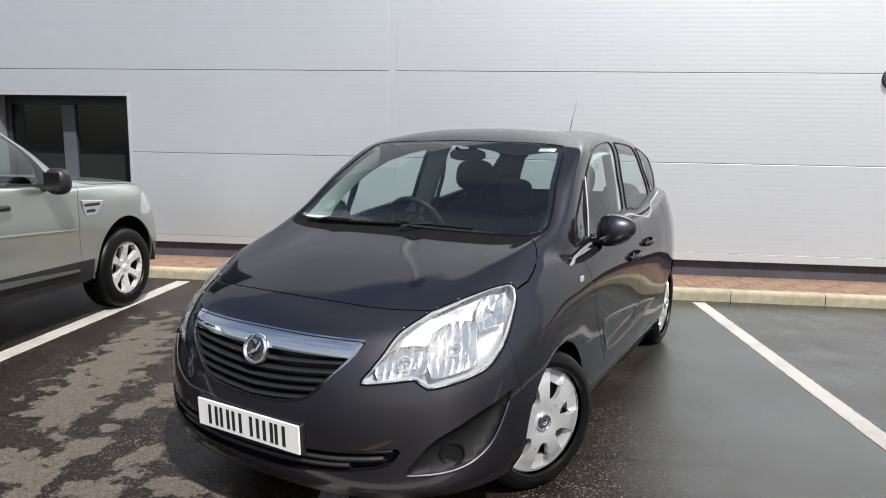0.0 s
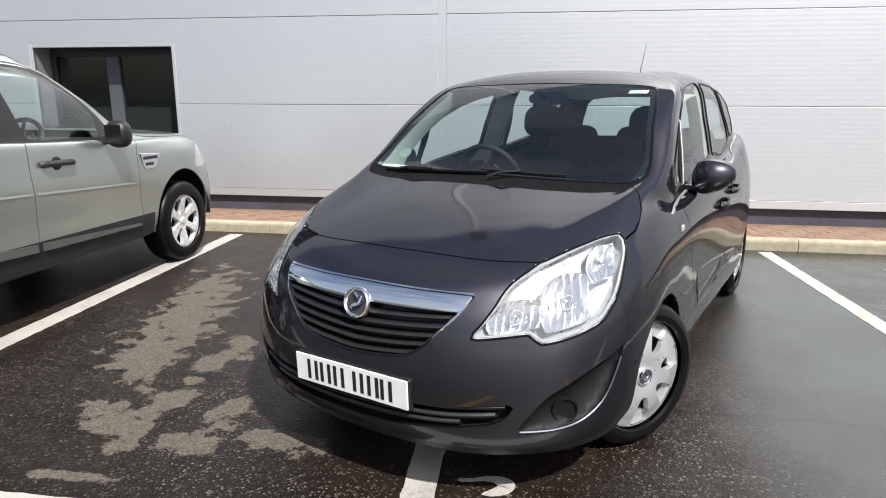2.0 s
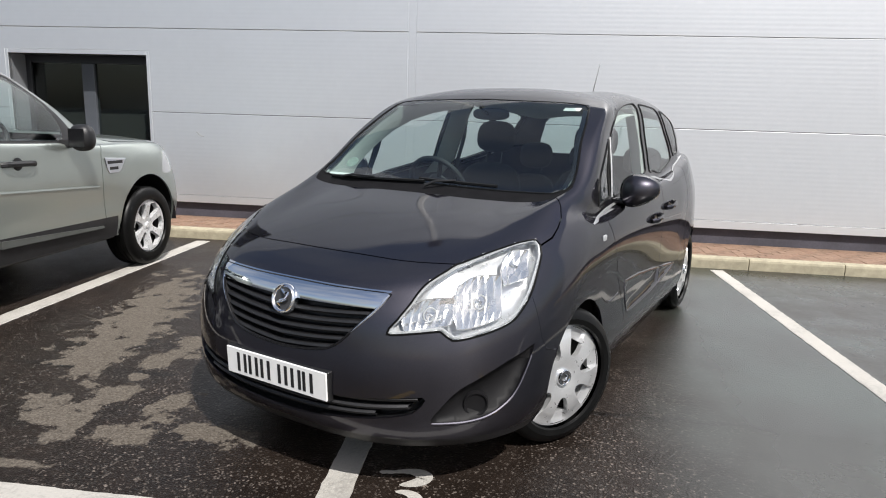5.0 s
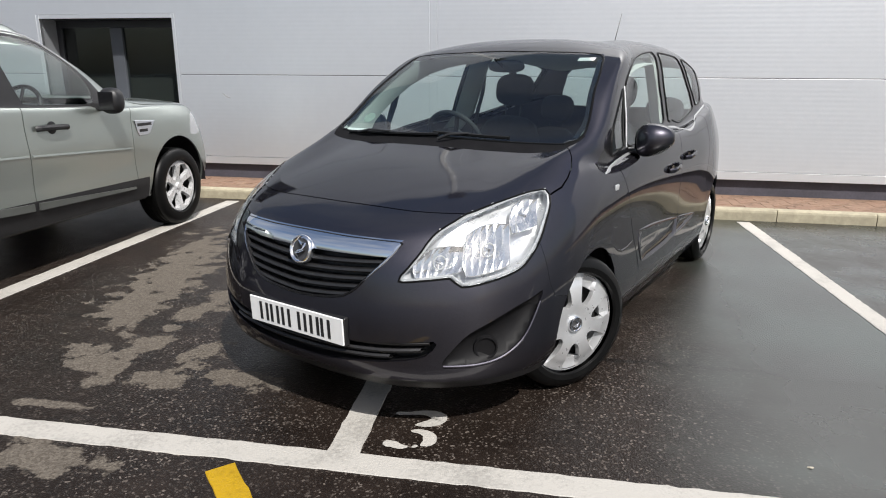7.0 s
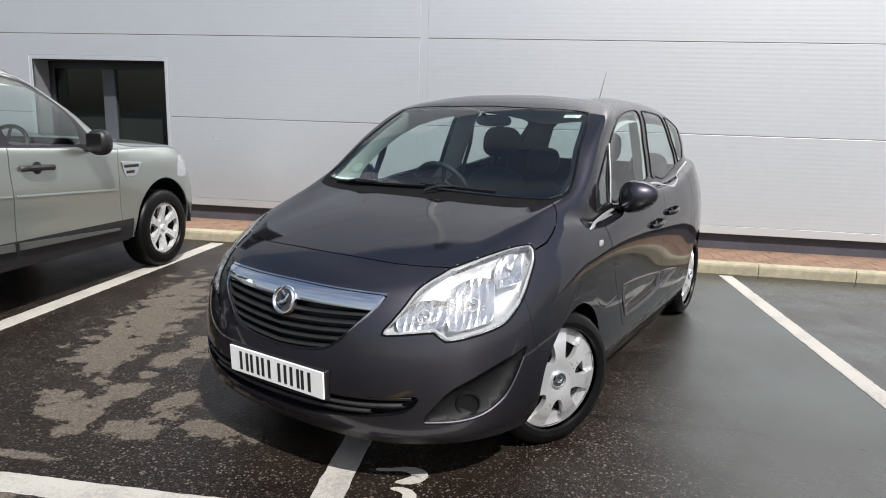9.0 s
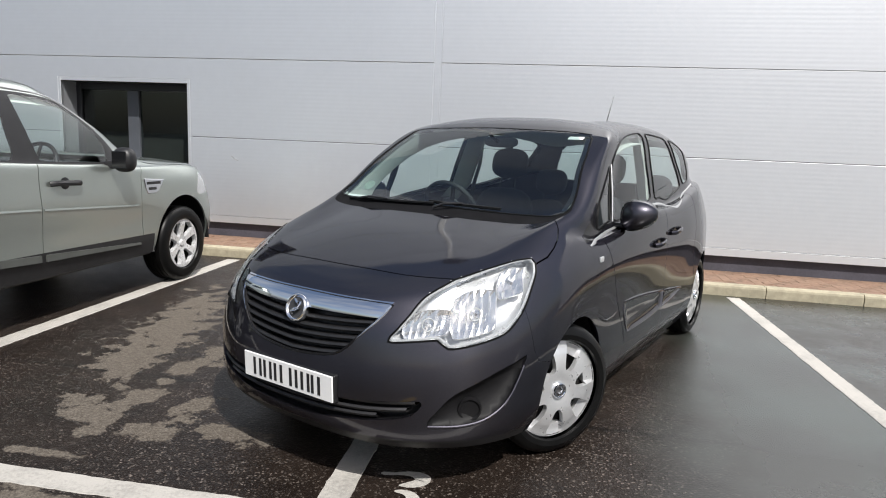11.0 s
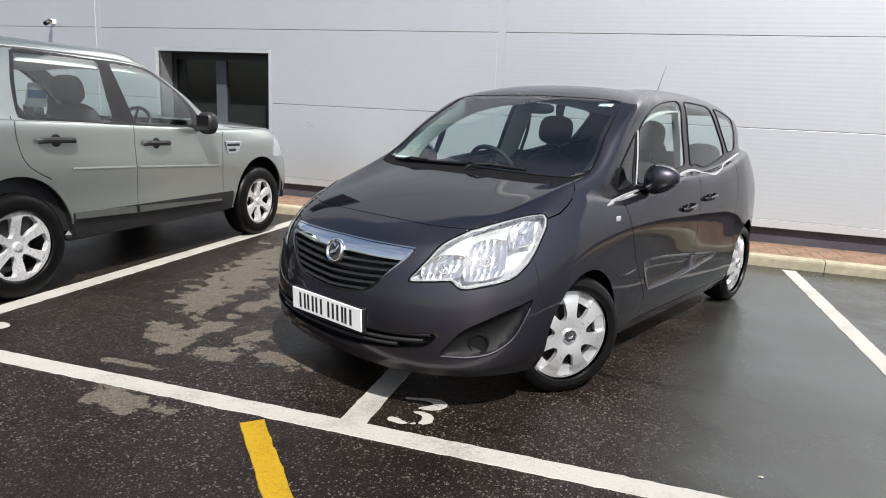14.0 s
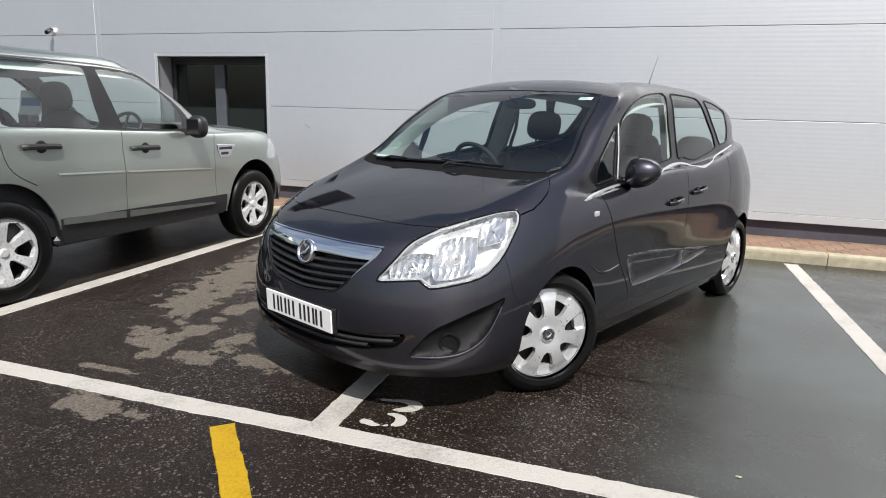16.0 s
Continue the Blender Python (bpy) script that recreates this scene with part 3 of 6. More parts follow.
# backing, with the window's opening left free
back = bm_box(-20.2, WIN[0] - 0.012, 0.056, 0.30, 0.0, 5.70)
bm_box(WIN[1] + 0.182, 12.3, 0.056, 0.30, 0.0, 5.70, bm=back)
bm_box(WIN[1] + 0.012, WIN[1] + 0.182, 0.056, 0.30, 0.0, UPPER[2] - 0.012, bm=back)
bm_box(WIN[0] - 0.012, WIN[1] + 0.012, 0.056, 0.30, WIN[3] + 0.012, UPPER[2] - 0.012, bm=back)
bm_box(WIN[0] - 0.012, WIN[1] + 0.182, 0.056, 0.30, UPPER[3] + 0.012, 5.70, bm=back)
bm_box(WIN[0] - 0.012, WIN[1] + 0.012, 0.056, 0.30, 0.0, WIN[2] - 0.012, bm=back)
part("backing", back, M_PLINTH, wall, "dark plinth and backing behind the cladding", smooth=False)


def showroom_window(name, W, label, mx, foot):
    """A window set deep in the cladding, with its flat surround; foot: the surround's height below the sill."""
    x0, x1, z0, z1 = W
    ring = bm_box(x0 - 0.039, x0, 0.0, 0.05, z0 - foot, z1 + 0.049, 0.003)
    bm_box(x1, x1 + 0.039, 0.0, 0.05, z0 - foot, z1 + 0.049, 0.003, bm=ring)
    bm_box(x0, x1, 0.0, 0.05, z1, z1 + 0.049, 0.003, bm=ring)
    part("window_trim", ring, M_CLAD_TRIM, wall, smooth=False)
    win = thing(name, label, "window", kind="structure", at=WALL)
    rev = bm_box(x0 - 0.01, x0, 0.004, 0.42, z0, z1)
    bm_box(x1, x1 + 0.01, 0.004, 0.42, z0, z1, bm=rev)
    part("reveal", rev, M_REVEAL, win, smooth=False)
    part("window_sill", bm_box(x0, x1, -0.02, 0.42, z0 - 0.012, z0, 0.003), M_CLAD_TRIM, win, smooth=False)
    # head darker than the side reveals: the lintel's shadow put into its colour
    part("head", bm_box(x0 - 0.01, x1 + 0.01, 0.004, 0.42, z1, z1 + 0.01), M_FRAME, win, smooth=False)
    fy = 0.28
    fr = bm_box(x0, x0 + 0.07, fy, fy + 0.07, z0, z1, 0.004)
    bm_box(x1 - 0.07, x1, fy, fy + 0.07, z0, z1, 0.004, bm=fr)
    bm_box(x0 + 0.072, x1 - 0.072, fy, fy + 0.07, z1 - 0.09, z1, 0.004, bm=fr)
    bm_box(x0 + 0.072, x1 - 0.072, fy, fy + 0.07, z0, z0 + 0.07, 0.004, bm=fr)
    part("window_frame", fr, M_FRAME, win, smooth=False)
    part("mullion", bm_box(mx - 0.085, mx + 0.085, fy - 0.004, fy + 0.08, z0 + 0.072, z1 - 0.092, 0.004), M_MULLION, win, "grey aluminium mullion", smooth=False)
    for a, c in ((x0 + 0.072, mx - 0.087), (mx + 0.087, x1 - 0.072)):
        pane = part("pane", bm_box(a, c, fy + 0.03, fy + 0.036, z0 + 0.072, z1 - 0.092), M_PANE, win, "dark reflecting glass", smooth=False)
        pane.visible_shadow = False


showroom_window("window_1", WIN, "dark aluminium showroom window set deep in the cladding", -4.95, 0.05)
showroom_window("window_2", UPPER, "dark upper-floor window, mirrored in the car's bonnet", -4.85, 0.05)
# closed boxes added behind the glass; the room's darkness is in their colour
room = thing("room", "closed dark boxes behind the windows, coloured as an unlit room", "room", kind="structure", at=WALL)
part("room_shell", bm_box(-8.0, -1.5, 0.45, 4.5, 0.0, 2.85), M_ROOM_DARK, room, smooth=False)
part("room_shell", bm_box(-8.0, -1.5, 0.45, 4.5, 2.95, 5.2), M_ROOM_DARK, room, smooth=False)

# kerb and pavement
pave = thing("pavement", "herringbone clay-brick pavement behind a concrete kerb", "pavement", kind="structure", at=WALL)
KY, KZ = -0.83, 0.115
part("bedding", bm_box(-20, 12.3, KY + 0.128, 0.054, 0.0, KZ - 0.006), M_JOINT_SAND, pave, smooth=False)

# ---- the compact people carrier: u ahead of the front axle, v to its left, z up ----
CAR = pose(0.018, 3.018, 0, 0, 0, math.degrees(math.atan2(-0.9076, -0.421)))

# Nested loops round half the body, from the sill up to the roof. Each goes from the front's middle
# round the corner (5), past the windscreen pillar (6, 7) and along the side to the tail's middle (16).


def loop(front, side, rear):
    return [Vector(p) for p in front + side + rear]


def hull_loops():
    r = []
    s = lambda v, z: [(u, v, z) for u in (-0.45, -0.80, -1.25, -1.75, -2.20)]
    r.append(loop([(.815, 0, .205), (.805, .25, .207), (.775, .42, .212), (.705, .58, .220), (.585, .72, .225), (.43, .80, .225), (.20, .82, .21), (-.15, .83, .20)],
                  s(.835, .195), [(-2.65, .82, .20), (-3.08, .74, .25), (-3.28, .45, .27), (-3.32, 0, .27)]))
    r.append(loop([(.870, 0, .265), (.86, .25, .265), (.825, .42, .265), (.75, .58, .27), (.63, .725, .28), (.455, .825, .29), (.2, .868, .30), (-.15, .872, .30)],
                  s(.880, .30), [(-2.65, .865, .32), (-3.12, .77, .35), (-3.32, .45, .36), (-3.36, 0, .36)]))
    r.append(loop([(.895, 0, .44), (.883, .25, .44), (.848, .42, .44), (.77, .58, .45), (.648, .73, .46), (.465, .832, .47), (.2, .885, .47), (-.15, .890, .47)],
                  s(.896, .47), [(-2.64, .880, .48), (-3.10, .765, .50), (-3.35, .45, .5), (-3.39, 0, .5)]))
    r.append(loop([(.880, 0, .585), (.866, .25, .588), (.828, .42, .60), (.745, .58, .615), (.615, .728, .635), (.43, .825, .65), (.17, .883, .66), (-.18, .892, .66)],
                  s(.890, .66), [(-2.64, .880, .68), (-3.10, .768, .70), (-3.35, .45, .7), (-3.39, 0, .7)]))
    r.append(loop([(.832, 0, .735), (.814, .25, .74), (.768, .42, .755), (.668, .58, .775), (.515, .71, .80), (.335, .792, .83), (.08, .855, .85), (-.25, .878, .86)],
                  [(-.52, .885, .86), (-.85, .886, .87), (-1.25, .886, .88), (-1.75, .886, .90), (-2.20, .886, .92)], [(-2.63, .857, .95), (-3.06, .757, .95), (-3.34, .45, .95), (-3.38, 0, .95)]))
    # the shoulder below the windows and all above it
    r.append(loop([(.705, 0, .838), (.685, .25, .845), (.625, .42, .860), (.515, .57, .882), (.36, .69, .915), (.20, .762, .945), (-.06, .812, .978), (-.38, .842, .966)],
                  [(-.60, .852, .984), (-.90, .854, 1.012), (-1.25, .852, 1.052), (-1.75, .842, 1.060), (-2.20, .828, 1.095)], [(-2.62, .793, 1.157), (-2.98, .695, 1.178), (-3.27, .42, 1.18), (-3.31, 0, 1.18)]))
    r.append(loop([(.28, 0, .985), (.27, .22, .985), (.24, .38, .985), (.18, .51, .99), (.09, .62, 1.012), (-.02, .695, 1.040), (-.15, .758, 1.040), (-.36, .804, .992)],
                  [(-.60, .803, 1.008), (-.88, .800, 1.034), (-1.25, .794, 1.075), (-1.75, .780, 1.083), (-2.20, .762, 1.120)], [(-2.61, .735, 1.182), (-2.95, .655, 1.21), (-3.24, .41, 1.22), (-3.28, 0, 1.22)]))
    r.append(loop([(-.06, 0, 1.078), (-.07, .2, 1.078), (-.09, .36, 1.077), (-.13, .5, 1.075), (-.18, .622, 1.082), (-.235, .708, 1.098), (-.30, .762, 1.086), (-.42, .790, 1.036)],
                  [(-.61, .789, 1.032), (-.87, .787, 1.056), (-1.25, .780, 1.098), (-1.75, .765, 1.108), (-2.20, .745, 1.148)], [(-2.62, .718, 1.210), (-2.92, .635, 1.24), (-3.21, .40, 1.25), (-3.25, 0, 1.25)]))
    r.append(loop([(-.42, 0, 1.33), (-.43, .19, 1.328), (-.445, .33, 1.322), (-.465, .465, 1.314), (-.497, .575, 1.308), (-.545, .655, 1.310), (-.608, .703, 1.333), (-.704, .724, 1.324)],
                  [(-.86, .720, 1.29), (-1.05, .722, 1.30), (-1.33, .722, 1.31), (-1.75, .716, 1.315), (-2.20, .702, 1.325)], [(-2.64, .675, 1.345), (-2.94, .60, 1.37), (-3.14, .38, 1.38), (-3.18, 0, 1.38)]))
    r.append(loop([(-.80, 0, 1.553), (-.805, .18, 1.551), (-.815, .32, 1.545), (-.83, .43, 1.538), (-.855, .520, 1.529), (-.895, .583, 1.520), (-.945, .622, 1.526), (-1.035, .638, 1.524)],
                  [(-1.15, .638, 1.524), (-1.28, .640, 1.531), (-1.50, .640, 1.540), (-1.80, .636, 1.540), (-2.20, .624, 1.525)], [(-2.62, .598, 1.490), (-2.88, .545, 1.472), (-3.08, .35, 1.50), (-3.12, 0, 1.50)]))
    r.append(loop([(-.90, 0, 1.583), (-.905, .175, 1.581), (-.915, .30, 1.577), (-.93, .40, 1.570), (-.955, .475, 1.562), (-.99, .528, 1.556), (-1.05, .560, 1.559), (-1.12, .578, 1.566)],
                  [(-1.22, .587, 1.573), (-1.34, .591, 1.579), (-1.55, .592, 1.583), (-1.80, .589, 1.582), (-2.20, .578, 1.567)], [(-2.62, .55, 1.532), (-2.85, .50, 1.508), (-3.04, .33, 1.53), (-3.10, 0, 1.53)]))
    # the screen bows out, and its pillar stands a little proud
    for c in range(8):
        r[8][c].z += 0.016
    for k, out in ((6, 0.022), (7, 0.046), (8, 0.042), (9, 0.030), (10, 0.017)):
        for c in range(3, 9):
            f = max(0.0, 1 - abs(c - 5.3) / 2.8)
            r[k][c] += Vector((0.35, 0.75, 0.55)) * out * f
    ridge = []
    for k in range(17):
        f = min(max((k - 5) / 8, 0), 1)
        ridge.append(Vector((-1.45 - 1.2 * f, 0, 1.620 - 0.042 * f * f)))
    r.append([a.lerp(b, 0.55) + Vector((0, 0, 0.012)) for a, b in zip(r[-1], ridge)])
    r.append(ridge)
    return r


def smooth_rows(rows, cuts):
    """Passes a smooth curve through each column of rows of points; cuts new points to each span."""
    a = np.array([[tuple(p) for p in row] for row in rows], float)
    n = len(a)
    gaps = np.maximum(np.linalg.norm(a[1:] - a[:-1], axis=2).mean(axis=1), 1e-4)
    slope = (a[1:] - a[:-1]) / gaps[:, None, None]
    tan = np.empty_like(a)
    tan[0], tan[-1] = slope[0], slope[-1]
    for i in range(1, n - 1):
        g0, g1 = gaps[i - 1], gaps[i]
        tan[i] = (slope[i - 1] * g1 + slope[i] * g0) / (g0 + g1)
    out = []
    for i in range(n - 1):
        for k in range(cuts):
            s = k / cuts
            h = (2 * s**3 - 3 * s**2 + 1, s**3 - 2 * s**2 + s, -2 * s**3 + 3 * s**2, s**3 - s**2)
            out.append(h[0] * a[i] + h[1] * gaps[i] * tan[i] + h[2] * a[i + 1] + h[3] * gaps[i] * tan[i + 1])
    out.append(a[-1])
    return np.array(out)


def hull_grid(rows, along=6, up=6):
    g = np.array([[tuple(p) for p in row] for row in rows], float)
    # mirror across the middle, so that the curves cross it square
    flip = np.array((1, -1, 1))
    wide = np.concatenate([g[:, 2:0:-1] * flip, g, g[:, -2:-4:-1] * flip], axis=1)
    cols = smooth_rows(list(wide.transpose(1, 0, 2)), along)
    cols = cols[2 * along:-2 * along]
    cols[0][:, 1] = 0
    cols[-1][:, 1] = 0
    fine = smooth_rows(list(cols.transpose(1, 0, 2)), up)
    fine[-1][:, 1] = 0
    fine[:, 0, 1] = 0
    fine[:, -1, 1] = 0
    return fine


def grid_bm(g):
    b = bmesh.new()
    v = [[b.verts.new(p) for p in row] for row in g]
    for i in range(len(g) - 1):
        for j in range(len(g[0]) - 1):
            b.faces.new((v[i][j], v[i + 1][j], v[i + 1][j + 1], v[i][j + 1]))
    bmesh.ops.remove_doubles(b, verts=list(b.verts), dist=0.0004)
    bmesh.ops.recalc_face_normals(b, faces=list(b.faces))
    if sum(f.normal.y * f.calc_center_median().y for f in b.faces) < 0:
        bmesh.ops.reverse_faces(b, faces=list(b.faces))
    return b


HULL = hull_grid(hull_loops())

# ---- materials of the cars ----
def paint(name, color, metal, rough, flake=0.25, gloss=0.95, edge=(0.12, 0.12, 0.13, 1)):
    m = material(name, color, rough, metal, coat=1.0)
    m.node_tree.nodes["Principled BSDF"].inputs["Specular Tint"].default_value = edge
    m.node_tree.nodes["Principled BSDF"].inputs["Coat Weight"].default_value = gloss
    make, t = node_maker(m)
    p = t.nodes["Principled BSDF"]
    co = t.nodes.new("ShaderNodeTexCoord").outputs["Object"]
    v = make("ShaderNodeTexVoronoi", {"Vector": co}, Scale=900.0)
    s = make("ShaderNodeSeparateColor", {0: v.outputs["Color"]}).outputs[0]
    dirt = make("ShaderNodeTexNoise", {"Vector": co}, Scale=3.0, Detail=8.0, Roughness=0.7)
    k = make("ShaderNodeMapRange", {0: s}, To_Min=1 - flake, To_Max=1 + flake)
    c = make("ShaderNodeVectorMath", {"Scale": k.outputs[0]}, operation="SCALE")
    c.inputs[0].default_value = color
    t.links.new(c.outputs[0], p.inputs["Base Color"])
    r = make("ShaderNodeMapRange", {0: dirt.outputs[0]}, From_Min=0.3, From_Max=0.75, To_Min=0.03, To_Max=0.085)
    t.links.new(r.outputs[0], p.inputs["Coat Roughness"])
    return m


M_GRAPHITE = paint("graphite_metallic_paint", (0.063, 0.0605, 0.0745), 0.97, 0.41)
M_SAGE = paint("pale_green_metallic_paint", (0.400, 0.436, 0.407), 0.82, 0.33, 0.12, 0.9, (0.6, 0.6, 0.6, 1))
M_CAR_GLASS = glass_material("car_glass", (0.78, 0.88, 0.86), 0.0, 0.095)
M_RUBBER = material("black_rubber", (0.0045, 0.0045, 0.0045), 0.38, spec=0.15, vary=0.25, scale=12.0, bump=0.12, bump_scale=250.0)
M_GLOSS_BLACK = material("gloss_black_trim", (0.008, 0.008, 0.009), 0.2, vary=0.1, scale=8.0)
M_GREY_PLASTIC = material("grained_dark_plastic", (0.032, 0.032, 0.034), 0.5, vary=0.15, scale=10.0, bump=0.35, bump_scale=500.0)
M_RECESS = material("dark_grained_moulding", (0.014, 0.0137, 0.0148), 0.5, vary=0.2, scale=14.0, bump=0.2, bump_scale=500.0)
M_FOG = material("smooth_dark_moulding", (0.008, 0.0078, 0.0085), 0.55, spec=0.16, vary=0.2, scale=14.0)
M_COWL = material("weathered_black_cowl", (0.008, 0.008, 0.009), 0.95, vary=0.2, scale=20.0)
M_COWL.node_tree.nodes["Principled BSDF"].inputs["Specular IOR Level"].default_value = 0.1
M_CHROME = material("chrome", (0.85, 0.87, 0.90), 0.05, 1.0, rough_vary=0.02)
M_SATIN = material("satin_silver_plastic", (0.50, 0.51, 0.52), 0.32, 0.3, vary=0.04, scale=14.0, rough_vary=0.08)
M_TRIM = material("silver_lacquered_trim", (0.68, 0.685, 0.69), 0.34, 0.66, vary=0.05, scale=14.0, rough_vary=0.08)
# lighter than the body paint, to draw the sky's gleam on the shoulder
M_WAIST_SHEEN = material("waist_ledge_sheen", (0.40, 0.405, 0.41), 0.36, 0.6, vary=0.05, scale=14.0)
M_ALLOY = material("silver_alloy", (0.60, 0.605, 0.61), 0.30, 0.3, vary=0.05, scale=14.0, rough_vary=0.08)
M_STEEL = material("dull_brake_steel", (0.014, 0.0135, 0.013), 0.7, 0.2, vary=0.3, scale=20.0)
M_SIDE_GLASS = glass_material("side_window_glass", (0.925, 0.99, 0.97), 0.0, 0.035)
M_TALL_GLASS = glass_material("pale_green_window_glass", (0.90, 0.975, 0.95), 0.0, 0.10)
M_LENS = glass_material("clear_lamp_lens", (0.96, 0.97, 0.97))
M_REFLECTOR = material("lamp_reflector", (0.78, 0.785, 0.79), 0.30, 0.7, rough_vary=0.05, scale=6.0)
M_FACET = material("faceted_chrome", (0.86, 0.86, 0.865), 0.17, 0.9, rough_vary=0.05)
M_PLATE = material("white_plate", (0.80, 0.80, 0.79), 0.35, vary=0.03, scale=20.0)
M_BLACK_INK = material("black_lettering", (0.010, 0.010, 0.012), 0.4)
M_CLOTH = material("dark_seat_cloth", (0.018, 0.019, 0.024), 0.9, vary=0.25, scale=30.0, bump=0.5, bump_scale=700.0)
M_DASH = material("dark_dashboard", (0.014, 0.015, 0.018), 0.6, vary=0.15, scale=12.0, bump=0.3, bump_scale=500.0)
M_LINING = material("pale_roof_lining", (0.72, 0.74, 0.70), 0.9, vary=0.06, scale=10.0)
M_DISC = material("printed_green_paper", (0.26, 0.31, 0.27), 0.7, vary=0.2, scale=60.0)
M_MATT_WHITE = material("matt_white", (0.8, 0.8, 0.78), 0.7)


# ---- wheels ----
def tyre_bm(radius, rim, width):
    h = width / 2
    prof = [(rim, -h + 0.012), (rim + 0.006, -h), (rim + 0.03, -h - 0.004), (radius - 0.045, -h - 0.003), (radius - 0.018, -h + 0.008), (radius - 0.004, -h + 0.026)]
    top = []
    for k in range(4):
        y = -h + 0.035 + (width - 0.07) * k / 4
        w = (width - 0.07) / 4
        top += [(radius, y), (radius, y + w - 0.010), (radius - 0.007, y + w - 0.008), (radius - 0.007, y + w - 0.002)]
    other = [(r, -y) for r, y in reversed(prof)]
    return bm_lathe(prof + top + [(radius, h - 0.035)] + other, 64)


def spoked_face(n, radius, hole_r0, hole_r1, width_at, depth_at, sub=6, skirt=0.02, hub_r=0.0, pocket=0.0):
    """A wheel's outer face with n openings. width_at(f) is the opening's half angle as a share of the pitch, depth_at(r) the dish;
    pocket: how deep a ramp falls from the rim to each opening."""
    b = bmesh.new()
    rs = [0.0001 + hub_r] + [hole_r0 * k / 5 for k in range(1, 6) if hole_r0 * k / 5 > hub_r + 0.004] + [hole_r0 + (hole_r1 - hole_r0) * k / 10 for k in range(1, 11)] + [hole_r1 + (radius - hole_r1) * k / 6 for k in range(1, 7)]
    pitch = 2 * math.pi / n
    rings = []
    for r in rs:
        f = (r - hole_r0) / (hole_r1 - hole_r0)
        w = width_at(max(f, 0) if pocket else min(max(f, 0), 1)) * pitch
        ramp = pocket * max(0.0, 1 - (r - hole_r1) / (0.88 * (radius - hole_r1))) if r > hole_r1 - 1e-6 else 0.0
        ring = []
        for s in range(n):
            for k in range(2 * sub):
                a = -w + 2 * w * k / sub if k <= sub else w + (pitch - 2 * w) * (k - sub) / sub
                ang = s * pitch + a
                ring.append(b.verts.new((r * math.cos(ang), depth_at(r) - (ramp if 0 < k < sub else 0), r * math.sin(ang))))
        rings.append(ring)
    m = len(rings[0])
    for i in range(len(rs) - 1):
        mid = (rs[i] + rs[i + 1]) / 2
        for k in range(m):
            if hole_r0 < mid < hole_r1 and k % (2 * sub) < sub:
                continue
            j = (k + 1) % m
            b.faces.new((rings[i][k], rings[i][j], rings[i + 1][j], rings[i + 1][k]))
    bmesh.ops.recalc_face_normals(b, faces=list(b.faces))
    if sum(f.normal.y for f in b.faces) < 0:
        bmesh.ops.reverse_faces(b, faces=list(b.faces))
    edges = [e for e in b.edges if len(e.link_faces) == 1]
    r = bmesh.ops.extrude_edge_only(b, edges=edges)
    for v in [g for g in r["geom"] if isinstance(g, bmesh.types.BMVert)]:
        v.co.y -= skirt
    for v in [v for v in b.verts if not v.link_faces]:
        b.verts.remove(v)
    bmesh.ops.recalc_face_normals(b, faces=list(b.faces))
    if sum(f.normal.y * f.calc_area() for f in b.faces) < 0:
        bmesh.ops.reverse_faces(b, faces=list(b.faces))
    return b


def sit(v):
    return 4 * v * (1 - v)


def people_carrier_wheel(parent, m):
    """Outer face towards +y."""
    tyre = part("tyre", tyre_bm(0.313, 0.238, 0.205), M_RUBBER, parent)
    tyre.matrix_local = m @ Matrix.Rotation(radians(-12), 4, "Y")
    # wheel trim with seven rounded openings
    def open_half(f):
        if f >= 1:
            return 0.262 - 0.03 * (f - 1)
        return 0.012 + 0.25 * (1 - (1 - f) ** 4) ** 0.5

    def dish(r):
        return 0.086 + 0.018 * math.sin(min(r / 0.20, 1) * math.pi) - (0.012 if r > 0.239 else 0) - 0.012 * max(0.0, (r - 0.18) / 0.06)
    part("wheel_trim", spoked_face(7, 0.244, 0.094, 0.172, open_half, dish, 8, 0.026, 0.0, 0.026), M_TRIM, tyre, "silver seven-spoke wheel trim")
    part("centre_cap", bm_lathe([(0.0, 0.106), (0.026, 0.106), (0.029, 0.110), (0.034, 0.111), (0.038, 0.106), (0.039, 0.090)], 28), M_CHROME, tyre, "small bright centre cap")
    part("cap_field", bm_lathe([(0.0, 0.1075), (0.025, 0.1075), (0.025, 0.104)], 24), M_GREY_PLASTIC, tyre)
    part("cap_emblem", bm_tube([(0.008, 0.109, 0.020), (-0.011, 0.110, 0.011), (-0.004, 0.110, -0.003), (0.010, 0.110, -0.010), (0.0, 0.109, -0.021)], [0.003, 0.006, 0.007, 0.006, 0.003], 8, flat=0.5), M_CHROME, tyre)
    part("steel_wheel", bm_lathe([(0.0, 0.045), (0.07, 0.05), (0.09, 0.03), (0.16, 0.035), (0.205, 0.055), (0.228, 0.075), (0.228, -0.09)], 40), M_STEEL, tyre)
    for i in range(5):
        a = 2 * math.pi * i / 5
        bolt = part("wheel_bolt", bm_lathe([(0, 0.07), (0.008, 0.07), (0.009, 0.045)], 8), M_STEEL, tyre)
        bolt.location = (0.054 * math.cos(a), 0, 0.054 * math.sin(a))
    return tyre


